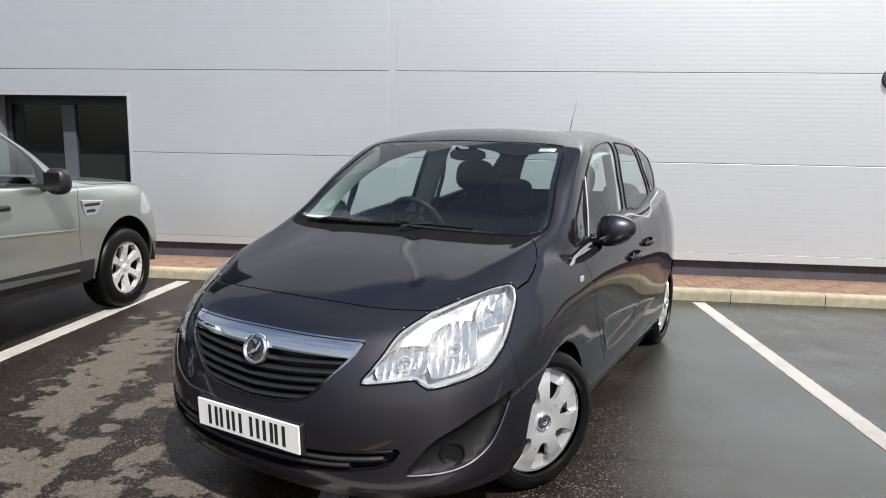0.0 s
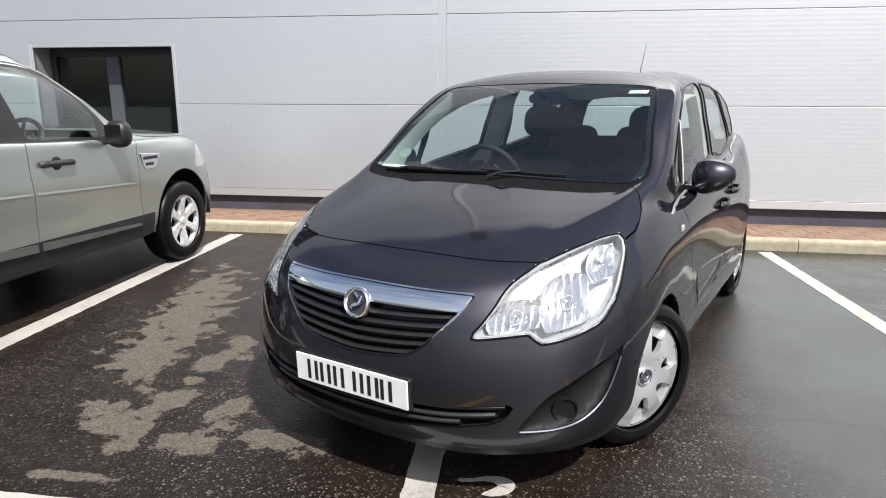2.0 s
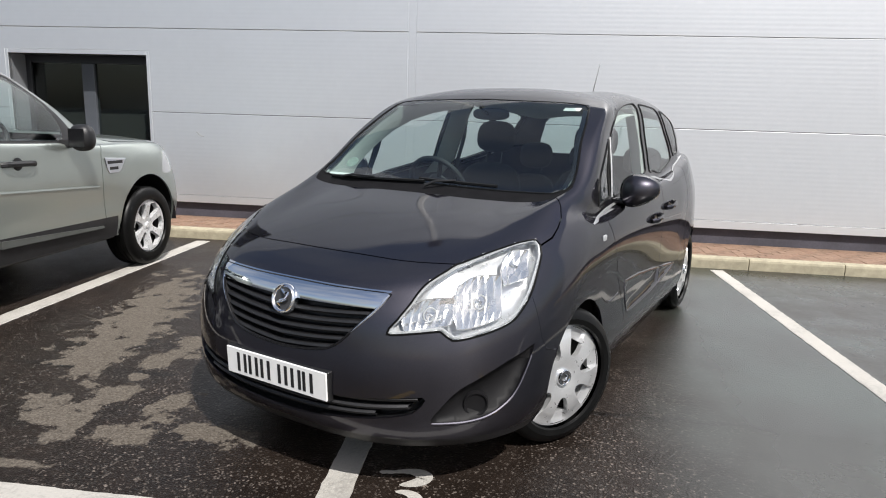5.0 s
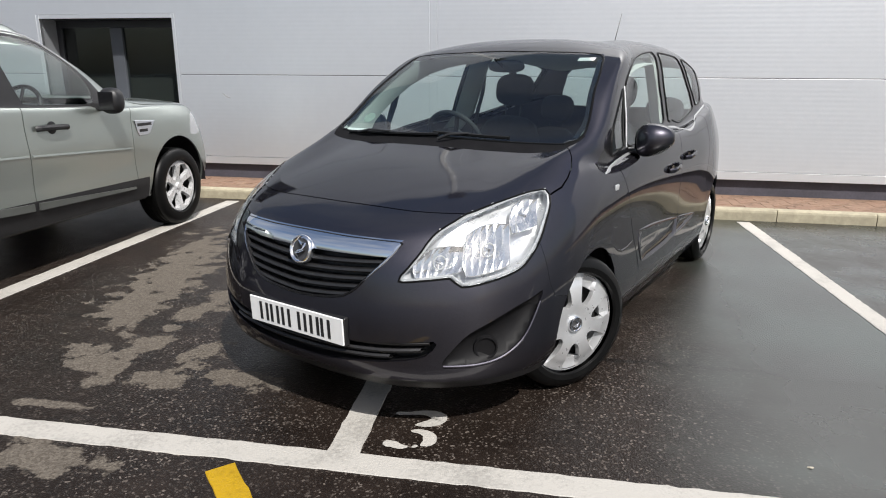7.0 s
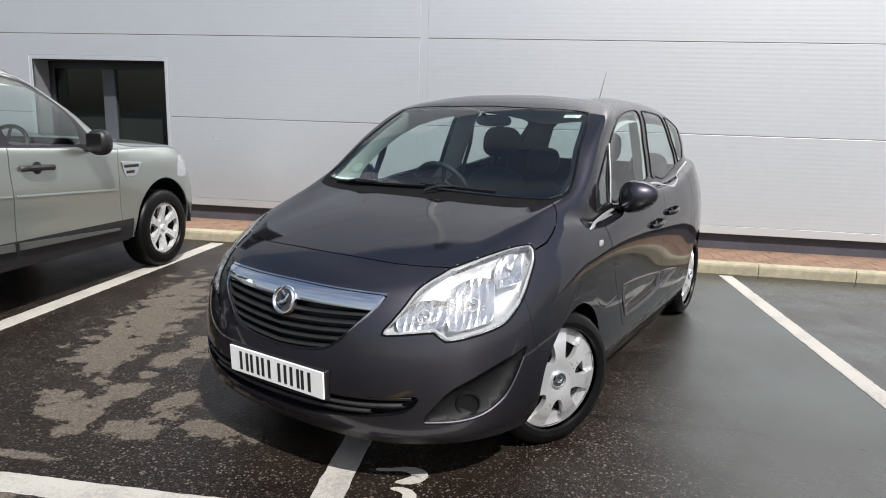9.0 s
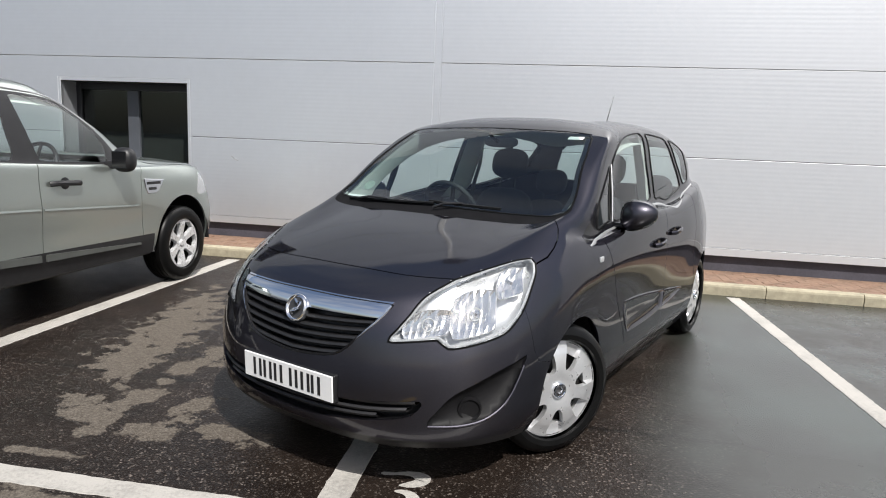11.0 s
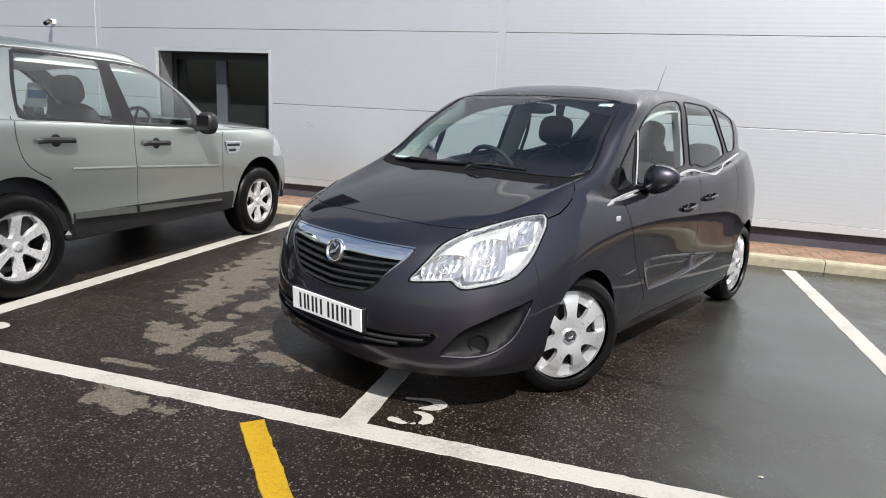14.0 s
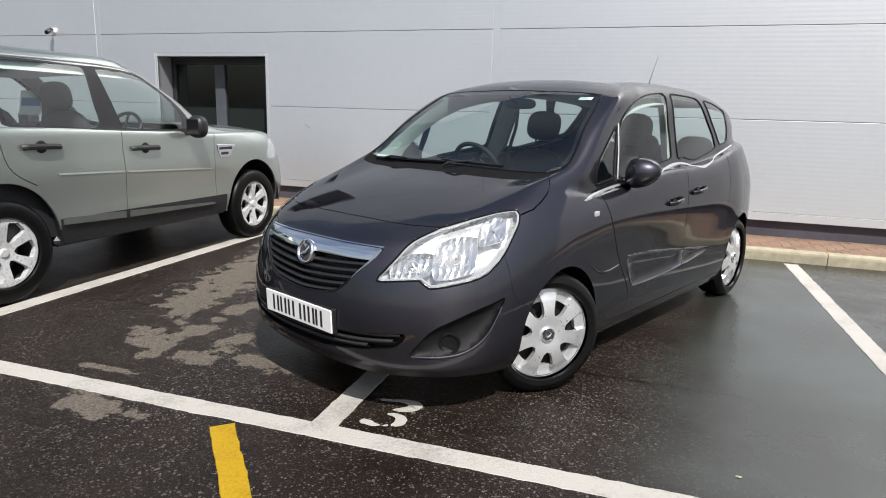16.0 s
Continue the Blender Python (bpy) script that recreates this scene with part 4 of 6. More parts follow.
# ---- the people carrier ----
car = thing("people_carrier", "dark graphite metallic people carrier parked askew across a bay line", "car", at=CAR)
probe = shell_probe(HULL)
shell = grid_bm(HULL)
shell.faces.layers.int.new("tag")
shell.faces.layers.int.new("near")
LAMP_T = Vector((-0.885, 0.466, 0)).normalized()
LAMP_VIEW = (LAMP_T, Vector((0, 0, 1)))
LAMP_N = Vector((LAMP_T.y, -LAMP_T.x, 0))
LAMP = flowing([(-.500, .657), (-.465, .705), (-.422, .75), (-.342, .82), (-.219, .871), (-.170, .885), (-.042, .916), (.070, .940), (.130, .9485), (.170, .949),
                (.178, .932), (.165, .900), (.116, .840), (.060, .772), (-.008, .714), (-.070, .681), (-.207, .652), (-.300, .640), (-.322, .657), (-.336, .671), (-.41, .664)], 0.02)
FOG = flowing([(-.373, .334), (-.338, .407), (-.284, .465), (-.196, .507), (-.095, .545), (-.02, .566), (.050, .586), (.030, .545), (-.008, .480), (-.045, .425), (-.085, .388), (-.155, .353), (-.246, .337)], 0.02)
FOG_LIP = flowing([(-.371, .330), (-.246, .333), (-.155, .348), (-.083, .384), (-.041, .422), (-.003, .478), (.034, .545)], 0.02, False)
GRILLE = flowing([(-.425, .786), (-.2, .788), (0, .789), (.2, .788), (.425, .786), (.418, .770), (.395, .735), (.333, .663), (.266, .596), (.19, .568), (0, .552), (-.19, .568), (-.266, .596), (-.333, .663), (-.395, .735), (-.418, .770)], 0.03)
INTAKE = flowing([(-.3, .412), (0, .408), (.3, .412), (.45, .424), (.585, .436), (.595, .425), (.556, .372), (.45, .345), (.344, .330), (.1, .299), (0, .296), (-.1, .299), (-.344, .330)], 0.03)
SCREEN = flowing([(-.4, 1.094), (0, 1.098), (.4, 1.092), (.55, 1.092), (.67, 1.097), (.714, 1.113), (.727, 1.140), (.712, 1.20), (.694, 1.26), (.669, 1.335), (.642, 1.42), (.613, 1.487), (.584, 1.508), (.45, 1.520), (.3, 1.524), (0, 1.530), (-.3, 1.524)], 0.04)
DLO = flowing([(-.226, .983), (-.42, 1.006), (-.69, 1.031), (-.95, 1.052), (-1.25, 1.088), (-1.42, 1.108), (-1.53, 1.116), (-1.63, 1.113), (-1.73, 1.093), (-1.82, 1.086), (-1.93, 1.096), (-2.20, 1.136), (-2.54, 1.195), (-2.61, 1.215), (-2.665, 1.27), (-2.715, 1.36), (-2.735, 1.435),
               (-2.70, 1.472), (-2.45, 1.527), (-2.15, 1.553), (-1.85, 1.563), (-1.60, 1.567), (-1.40, 1.558), (-1.22, 1.536), (-.99, 1.482), (-.85, 1.423), (-.755, 1.366), (-.60, 1.266), (-.47, 1.180), (-.345, 1.083)], 0.04)
QUARTER = [(-.425, 1.030), (-.668, 1.053), (-.742, 1.335), (-.725, 1.336), (-.60, 1.250), (-.49, 1.168), (-.44, 1.10)]
FRONT_PANE = flowing([(-.725, 1.056), (-.95, 1.075), (-1.22, 1.108), (-1.43, 1.133), (-1.452, 1.148), (-1.475, 1.33), (-1.508, 1.48), (-1.517, 1.525), (-1.490, 1.541), (-1.40, 1.537), (-1.25, 1.520), (-1.07, 1.480), (-.91, 1.424), (-.815, 1.365), (-.785, 1.335), (-.75, 1.21)], 0.04)
REAR_PANE = flowing([(-1.555, 1.137), (-1.64, 1.136), (-1.74, 1.118), (-1.83, 1.111), (-1.92, 1.120), (-2.24, 1.170), (-2.29, 1.190), (-2.27, 1.25), (-2.19, 1.38), (-2.105, 1.510), (-2.06, 1.527), (-1.85, 1.538), (-1.63, 1.542), (-1.605, 1.525), (-1.57, 1.33)], 0.04)
TAIL_PANE = flowing([(-2.385, 1.205), (-2.45, 1.208), (-2.54, 1.226), (-2.60, 1.29), (-2.65, 1.37), (-2.675, 1.435), (-2.655, 1.455), (-2.45, 1.498), (-2.25, 1.517), (-2.225, 1.508), (-2.28, 1.38)], 0.04)


def arch(cu, cz, r, low=0.1, squash=1.0):
    return [Vector((cu + r * math.cos(a), cz + r * squash * math.sin(a))) for a in [math.pi * k / 22 for k in range(23)]] + [Vector((cu - r * 0.98, low)), Vector((cu + r * 0.98, low))]


ahead = lambda c: c.x > 0.0
upper = lambda c: c.z > 0.93
flank = lambda c: c.y > 0.55
carve(shell, SIDE_VIEW, arch(-0.045, 0.325, 0.328, 0.1, 1.03), 99, lambda c: c.y > 0.7)
carve(shell, SIDE_VIEW, arch(-2.643, 0.325, 0.342, 0.1, 1.03), 99, lambda c: c.y > 0.6)
carve(shell, LAMP_VIEW, LAMP, 1, lambda c: c.x > 0.1 and c.y > 0.3)
carve(shell, LAMP_VIEW, FOG, 2, lambda c: c.x > 0.2 and c.y > 0.4 and c.z < 0.65)
carve(shell, FRONT_VIEW, GRILLE, 3, lambda c: c.x > 0.5)
carve(shell, FRONT_VIEW, INTAKE, 4, lambda c: c.x > 0.5)
carve(shell, FRONT_VIEW, SCREEN, 5, lambda c: c.x > -1.0 and c.z > 1.05 and c.y < 0.765)
carve(shell, SIDE_VIEW, DLO, 6, lambda c: c.y > 0.55 and c.z > 0.9, only=(0,))
carve(shell, SIDE_VIEW, QUARTER, 7, lambda c: c.y > 0.55 and c.z > 0.9, only=(6,))
carve(shell, SIDE_VIEW, FRONT_PANE, 8, lambda c: c.y > 0.55 and c.z > 0.9, only=(6,))
carve(shell, SIDE_VIEW, REAR_PANE, 9, lambda c: c.y > 0.55 and c.z > 0.9, only=(6,))
carve(shell, SIDE_VIEW, TAIL_PANE, 10, lambda c: c.y > 0.55 and c.z > 0.9, only=(6,))
# tailgate pane
carve(shell, FRONT_VIEW, flowing([(-.3, 1.135), (0, 1.135), (.3, 1.135), (.585, 1.15), (.580, 1.25), (.535, 1.42), (.49, 1.465), (.3, 1.482), (0, 1.486), (-.3, 1.482)], 0.05), 11, lambda c: c.x < -2.9)
# cowl below the screen
carve(shell, TOP_VIEW, flowing([(-.02, -.3), (-.012, 0), (-.02, .3), (-.045, .45), (-.070, .60), (-.098, .682), (-.150, .712), (-.24, .738), (-.30, .70), (-.30, .4), (-.20, 0), (-.30, -.3)], 0.04), 12, lambda c: c.z > 1.0 and c.x > -.35, only=(0,))
carve(shell, FRONT_VIEW, [Vector(p) for p in ((-.9, .262), (.9, .262), (.9, .1), (-.9, .1))], 13, lambda c: c.x > 0.33, only=(0,))
# shut lines
body_only = (0,)
slot(shell, TOP_VIEW, [(.602, -.02), (.600, .20), (.590, .37), (.560, .48), (.508, .600), (.485, .63)], 0.006, lambda c: c.z > 0.8 and c.x > 0.3, body_only)
slot(shell, TOP_VIEW, [(.245, .752), (.206, .776), (.12, .789), (.05, .784), (-.02, .770), (-.075, .745), (-.118, .705), (-.160, .665), (-.18, .64)], 0.005, lambda c: c.z > 0.9, body_only)
slot(shell, SIDE_VIEW, [(-.425, 1.012), (-.46, .90), (-.54, .72), (-.605, .59), (-.68, .48), (-.725, .41), (-.71, .30), (-.66, .25)], 0.006, flank, body_only)
slot(shell, SIDE_VIEW, [(-1.53, 1.135), (-1.50, .90), (-1.48, .60), (-1.46, .40), (-1.44, .245)], 0.006, flank, body_only)
slot(shell, SIDE_VIEW, [(-2.335, 1.19), (-2.285, 1.0), (-2.25, .85), (-2.24, .74), (-2.27, .62), (-2.30, .50), (-2.28, .36), (-2.215, .25)], 0.006, flank, body_only)
slot(shell, SIDE_VIEW, [(-.63, .262), (-1.44, .258), (-2.25, .262)], 0.006, flank, body_only, False)
slot(shell, LAMP_VIEW, [(.05, .80), (.075, .70), (.095, .60), (.125, .545), (.20, .525), (.30, .52)], 0.0016, lambda c: c.x > 0.05 and c.y > 0.6, body_only)
slot(shell, SIDE_VIEW, [(-2.74, 1.46), (-2.80, 1.47), (-2.90, 1.48)], 0.004, lambda c: c.y > 0.4, body_only)

SCALLOP = flowing([(-.690, .618), (-.80, .612), (-.944, .605), (-1.18, .583), (-1.385, .562), (-1.65, .532), (-1.905, .503), (-1.90, .496), (-1.74, .474), (-1.578, .459), (-1.37, .443), (-1.161, .434), (-.95, .431), (-.775, .436), (-.742, .462), (-.705, .52), (-.685, .58)], 0.04)
carve(shell, SIDE_VIEW, SCALLOP, 30, flank, body_only)


def add_panel(name, faces, mat, centre, depth=0.012, label="", of=None):
    """Adds a piece of the shell, and its twin on the other flank."""
    b = taken(None, faces)
    car = of
    if centre:
        out = [part(name, turned_edges(joined_across(b), depth), mat, car, label, angle=28)]
    else:
        twin = mirrored(b)
        out = [part(name, turned_edges(b, depth), mat, car, label, angle=28), part(name, turned_edges(twin, depth), mat, car, label, angle=28)]
    return out


def name_of(faces):
    n = len(faces)
    c = sum((f.calc_center_median() for f in faces), Vector()) / n
    mid = any(abs(v.co.y) < 1e-5 for f in faces for v in f.verts)
    if mid and c.x > -0.1 and c.z > 0.85:
        return "bonnet", True
    if mid and c.x > 0.2:
        return "front_bumper", True
    if mid:
        return "body_frame", True
    if -1.35 < c.x < -0.6:
        return "front_door", False
    if -2.3 < c.x <= -1.35:
        return "rear_door", False
    return "wing", False


for group in islands(shell, 0):
    if sum(f.calc_area() for f in group) < 0.0015:
        continue
    nm, mid = name_of(group)
    add_panel(nm, group, M_GRAPHITE, mid, 0.014, of=car)
for tag, nm, label in ((5, "windscreen", "clear raked windscreen"), (7, "quarter_light", ""), (8, "door_glass", ""), (9, "door_glass", ""), (10, "side_glass", ""), (11, "rear_screen", "")):
    for group in islands(shell, tag):
        if sum(f.calc_area() for f in group) > 0.004:
            panes = add_panel(nm, group, M_SIDE_GLASS if 6 < tag < 11 else M_CAR_GLASS, tag in (5, 11), 0, label, car)
            if tag in (7, 8, 9, 10):
                run = max(rims(taken(shell, group)), key=len)
                for pane, sign in zip(panes, (1, -1)):
                    part("seal", bm_tube([Vector((p.x, sign * (p.y + 0.001), p.z)) for p in run], 0.0048, 6, True), M_RUBBER, pane, "black rubber window seal")
for group in islands(shell, 6):
    if sum(f.calc_area() for f in group) > 0.002:
        add_panel("window_surround", group, M_GLOSS_BLACK, False, 0.01, "gloss black window surround", car)
for group in islands(shell, 12):
    if sum(f.calc_area() for f in group) > 0.002:
        add_panel("cowl", group, M_COWL, True, 0.01, "black plastic windscreen cowl", car)

for group in islands(shell, 13):
    if sum(f.calc_area() for f in group) > 0.002:
        add_panel("front_valance", group, M_BLACK, True, 0.012, "dark plastic lower edge of the bumper", car)

for group in islands(shell, 30):
    if sum(f.calc_area() for f in group) > 0.002:
        b = taken(shell, group)
        b = sunk(b, lambda p, d: Vector((0, -0.016 * (1 - (1 - min(d / 0.05, 1)) ** 2), 0)))
        twin = mirrored(b)
        part("door_scallop", b, M_GRAPHITE, car, angle=70)
        part("door_scallop", twin, M_GRAPHITE, car, angle=70)

# rubber round the screen
for sign in (1, -1):
    pts = []
    for p in FOG_LIP:
        o = LAMP_T * p.x + LAMP_N * 3
        h = probe((o.x, o.y, p.y), tuple(-LAMP_N))
        if h:
            pts.append(Vector((h.x, sign * h.y, h.z)) - Vector((0.002, sign * 0.002, 0)))
    part("bumper_lip", bm_tube(pts, 0.0065, 8), M_GRAPHITE, car)
for faces in islands(shell, 5)[:1]:
    half = joined_across(taken(shell, faces))
    for run in rims(half):
        part("screen_seal", bm_tube(run, [0.003 if p.z > 1.47 and abs(p.y) < 0.6 else 0.006 for p in run], 6, True), M_RUBBER, car)
    half.free()


# headlights: bowl, reflectors, bulbs, lens and dark seam
def headlight(sign):
    faces = [f for g in islands(shell, 1) for f in g]
    flip = (lambda b: b) if sign > 0 else mirrored
    lens_b = taken(shell, faces)
    lens = part("headlight", flip(lens_b.copy()), M_LENS, car, "clear headlight lens", angle=60)
    runs = rims(lens_b)
    run = max(runs, key=len)
    if sign < 0:
        run = [Vector((p.x, -p.y, p.z)) for p in run]
    centre = sum(run, Vector()) / len(run)
    run_edge = [p + (centre - p).normalized() * 0.011 for p in run]
    part("seal", bm_tube(run, 0.004, 6, True), M_RUBBER, lens, "dark seam round the lens")
    # bowl: the lens pushed inwards away from its edge
    inwards = Vector((-0.80, -0.50, -0.1)).normalized()
    bowl = sunk(lens_b, lambda p, d: inwards * (0.004 + 0.075 * (1 - (1 - min(d / 0.045, 1.0)) ** 2)) + Vector((0, 0, 0.006 * math.sin(95 * (p.y - p.x)))))
    part("lamp_bowl", flip(bowl), M_REFLECTOR, lens, "bright ribbed lamp bowl", angle=60)
    # faceted reflectors, each in a dark-edged frame, and the indicator above them
    def at(t, z, deep):
        o = LAMP_T * t + LAMP_N * 3
        h = probe((o.x, o.y, z), tuple(-LAMP_N)) or (LAMP_T * t + LAMP_N * 0.86 + Vector((0, 0, z)))
        h = Vector(h) - LAMP_N * deep
        return Vector((h.x, sign * h.y, h.z))

    dice = random.Random(5)
    for tc, zc, wide, high, nt, nz, slant in ((-0.352, 0.722, 0.086, 0.050, 12, 4, 0.35), (-0.166, 0.758, 0.100, 0.082, 12, 6, 0.30), (0.030, 0.862, 0.070, 0.052, 8, 4, 0.45)):
        b = bmesh.new()
        grid = []
        for i in range(nz + 1):
            fz = 2 * i / nz - 1
            row = []
            for k in range(nt + 1):
                ft = 2 * k / nt - 1
                # a square drawn in towards a disc
                x, y = ft * (1 - 0.12 * fz * fz), fz * (1 - 0.16 * ft * ft)
                t = tc + wide * x + slant * high * y
                z = zc + high * y + 0.16 * wide * x
                inner = 0 < i < nz and 0 < k < nt
                deep = 0.012 + 0.040 * max(0.0, 1 - (ft * ft + fz * fz) / 1.7)
                row.append(b.verts.new(at(t, z, deep + ((0.006 if k % 2 else -0.006) + dice.uniform(-0.0035, 0.0035) if inner else 0))))
            grid.append(row)
        for r0, r1 in zip(grid, grid[1:]):
            for k in range(nt):
                b.faces.new((r0[k], r0[k + 1], r1[k + 1], r1[k]))
        bmesh.ops.recalc_face_normals(b, faces=list(b.faces))
        run = [v.co.copy() for v in grid[0]] + [r[-1].co.copy() for r in grid[1:]] + [v.co.copy() for v in grid[-1][-2::-1]] + [r[0].co.copy() for r in grid[-2:0:-1]]
        cup = part("reflector", b, M_FACET, lens, "faceted chrome reflector", smooth=False)
        part("frame", bm_tube(run, 0.0022, 6, True), M_FACET, lens)
        mid, back = at(tc, zc, 0.018), at(tc, zc, 0.052)
        part("bulb", bm_tube([back, mid], [0.010, 0.006], 10), M_CHROME, lens)
        if zc < 0.82:
            out = (mid - back).normalized()
            side = out.cross(Vector((0, 0, 1))).normalized()
            up = side.cross(out)
            hoop = [mid - out * 0.004 + 0.026 * (math.cos(math.pi * k / 12) * side + math.sin(math.pi * k / 12) * up) for k in range(24)]
            part("bulb_shield", bm_tube(hoop, 0.003, 6, True), M_SATIN, lens)
    lip = [p - Vector((0.006, sign * 0.004, 0)) for p in run_edge]
    part("lamp_lip", bm_tube(lip, 0.006, 6, True), M_SATIN, lens, "pale inner lip of the lamp")


for sign in (1, -1):
    headlight(sign)


# fog-lamp recesses: dished black panels with a bright lower lip
def fog_recess(sign):
    b = taken(shell, [f for g in islands(shell, 2) for f in g])
    way = Vector((0.75, 0.6, 0)).normalized()
    b = sunk(b, lambda p, d: -way * (0.006 + 0.052 * (1 - (1 - min(d / 0.075, 1)) ** 2) * (0.5 + 0.5 * min(max((p.z - 0.33) / 0.2, 0.0), 1.0))))
    rec = part("fog_lamp_recess", b if sign > 0 else mirrored(b), M_FOG, car, "dished dark plastic fog lamp recess", angle=75)
    blank = part("fog_lamp_blank", bm_lathe([(0, -0.004), (0.036, -0.002), (0.041, 0.005), (0.046, 0.005), (0.049, -0.012)], 28), M_FOG, rec)
    blank.matrix_local = Matrix.Translation((0.618, sign * 0.725, 0.393)) @ pose(0, 0, 0, 0, 0, -52 if sign > 0 else -128)


for sign in (1, -1):
    fog_recess(sign)


def on_front(v, z, back=0.0):
    p = probe((3, v, z), (-1, 0, 0))
    return Vector((p.x - back, v, z)) if p else Vector((0.8 - back, v, z))


# grille: dark back, slats that follow the nose, chrome bar and badge
grille = new("grille")
grille.parent = car
b = joined_across(taken(shell, [f for g in islands(shell, 3) for f in g]))
rim_run = max(rims(b), key=len)
part("grille_back", sunk(b, lambda p, d: Vector((-0.055, 0, 0))), M_BLACK, grille)
part("grille_rim", bm_tube(rim_run, 0.005, 6, True), M_GLOSS_BLACK, grille)
for k in range(5):
    z0 = 0.714 - 0.033 * k
    half = [0.372, 0.348, 0.318, 0.286, 0.25][k]
    top, bot = [], []
    bb = bmesh.new()
    rows = []
    for i in range(25):
        v = half * (i - 12) / 12
        z = z0 - 0.012 * (1 - abs(v) / half) - 0.010 * (1 - (v / half) ** 2)
        p = on_front(v, z, 0.014)
        rows.append([bb.verts.new(p + Vector(o)) for o in ((0.0, 0, 0.008), (0.006, 0, 0.0), (0.0, 0, -0.007), (-0.03, 0, -0.004), (-0.03, 0, 0.010))])
    for r0, r1 in zip(rows, rows[1:]):
        for q in range(5):
            bb.faces.new((r0[q], r0[(q + 1) % 5], r1[(q + 1) % 5], r1[q]))
    bmesh.ops.recalc_face_normals(bb, faces=list(bb.faces))
    part("slat", bb, M_BLACK, grille, smooth=False)


def chrome_bar():
    bb = bmesh.new()
    rows = []
    for i in range(41):
        s = (i - 20) / 20
        z1, z0 = 0.7965, 0.738
        rows.append([])
        for q in range(7):
            f = q / 6
            v = s * (0.398 + 0.027 * f)
            z = z0 + (z1 - z0) * f + (-0.006 * (1 - s * s) if f < 0.5 else 0)
            p = on_front(v, z, 0.0)
            bulge = 0.010 * math.sin(math.pi * f) + 0.002
            rows[-1].append(bb.verts.new(p + Vector((bulge, 0, 0))))
    for r0, r1 in zip(rows, rows[1:]):
        for q in range(6):
            bb.faces.new((r0[q], r0[q + 1], r1[q + 1], r1[q]))
    bmesh.ops.recalc_face_normals(bb, faces=list(bb.faces))
    if sum(f.normal.x for f in bb.faces) < 0:
        bmesh.ops.reverse_faces(bb, faces=list(bb.faces))
    return turned_edges(bb, 0.02)


part("chrome_bar", chrome_bar(), M_CHROME, grille, "broad chrome bar across the grille", angle=60)
for sign in (1, -1):
    pts = [on_front(sign * v, z, -0.001) for v, z in ((.421, .782), (.408, .752), (.385, .718), (.36, .690), (.335, .663), (.30, .625), (.27, .600))]
    part("chrome_strip", bm_tube(pts, [0.006, 0.006, 0.0055, 0.005, 0.004, 0.003, 0.002], 8), M_CHROME, grille)
badge = part("badge", bm_lathe([(0.0, 0.004), (0.042, 0.004), (0.045, 0.010), (0.051, 0.014), (0.057, 0.010), (0.059, 0.002), (0.059, -0.012)], 40), M_CHROME, car, "round chrome maker's badge", angle=50)
BADGE_AT = on_front(0.0, 0.722, -0.006)
badge.matrix_local = Matrix.Translation(BADGE_AT) @ Matrix.Rotation(radians(-90), 4, "Z") @ Matrix.Rotation(radians(18), 4, "X")
part("badge_field", bm_lathe([(0.0, 0.0055), (0.0435, 0.0055), (0.0435, 0.002)], 32), M_GREY_PLASTIC, badge)
part("emblem", bm_tube([(0.012, 0.008, 0.034), (-0.016, 0.010, 0.022), (-0.022, 0.011, 0.0), (-0.006, 0.012, -0.008), (0.014, 0.011, -0.018), (0.004, 0.008, -0.038)], [0.007, 0.014, 0.017, 0.018, 0.013, 0.005], 8, flat=0.5), M_CHROME, badge)

# lower intake
b = joined_across(taken(shell, [f for g in islands(shell, 4) for f in g]))
intake = part("lower_intake", sunk(b, lambda p, d: Vector((-0.06, 0, 0))), M_BLACK, car, "black lower air intake")
for z0, w, lift in ((0.408, 0.57, 0.022), (0.372, 0.54, 0.026), (0.345, 0.43, 0.02)):
    pts = []
    bb = bmesh.new()
    rows = []
    for i in range(31):
        v = w * (i - 15) / 15
        z = z0 + lift * (v / w) ** 2 - 0.004
        p = on_front(v, z, 0.010)
        rows.append([bb.verts.new(p + Vector(o)) for o in ((0.0, 0, 0.009), (0.007, 0, 0.002), (0.0, 0, -0.008), (-0.04, 0, -0.006), (-0.04, 0, 0.006))])
    for r0, r1 in zip(rows, rows[1:]):
        for q in range(5):
            bb.faces.new((r0[q], r0[(q + 1) % 5], r1[(q + 1) % 5], r1[q]))
    bmesh.ops.recalc_face_normals(bb, faces=list(bb.faces))
    part("slat", bb, M_RECESS, intake, smooth=False)

# number plate: white, with plain bars
plate = part("number_plate", bm_box(-0.004, 0.004, -0.26, 0.26, -0.0555, 0.0555, 0.002), M_PLATE, car, "white number plate with black characters", smooth=False)
plate.matrix_local = pose(0.902, 0.0, 0.441, 0, 3, 0)
part("plate_backing", bm_box(-0.03, -0.0045, -0.265, 0.265, -0.06, 0.058, 0.004), M_BLACK, plate, smooth=False)
for v, two in ((0.170, 1), (0.111, 1), (0.060, 0), (0.026, 0), (-0.048, 1), (-0.113, 1), (-0.176, 1)):
    for off in ((-0.018, 0.018) if two else (0,)):
        part("bar", bm_box(0.0042, 0.0052, v + off - 0.0075, v + off + 0.0075, -0.0395, 0.0395), M_BLACK_INK, plate, smooth=False)

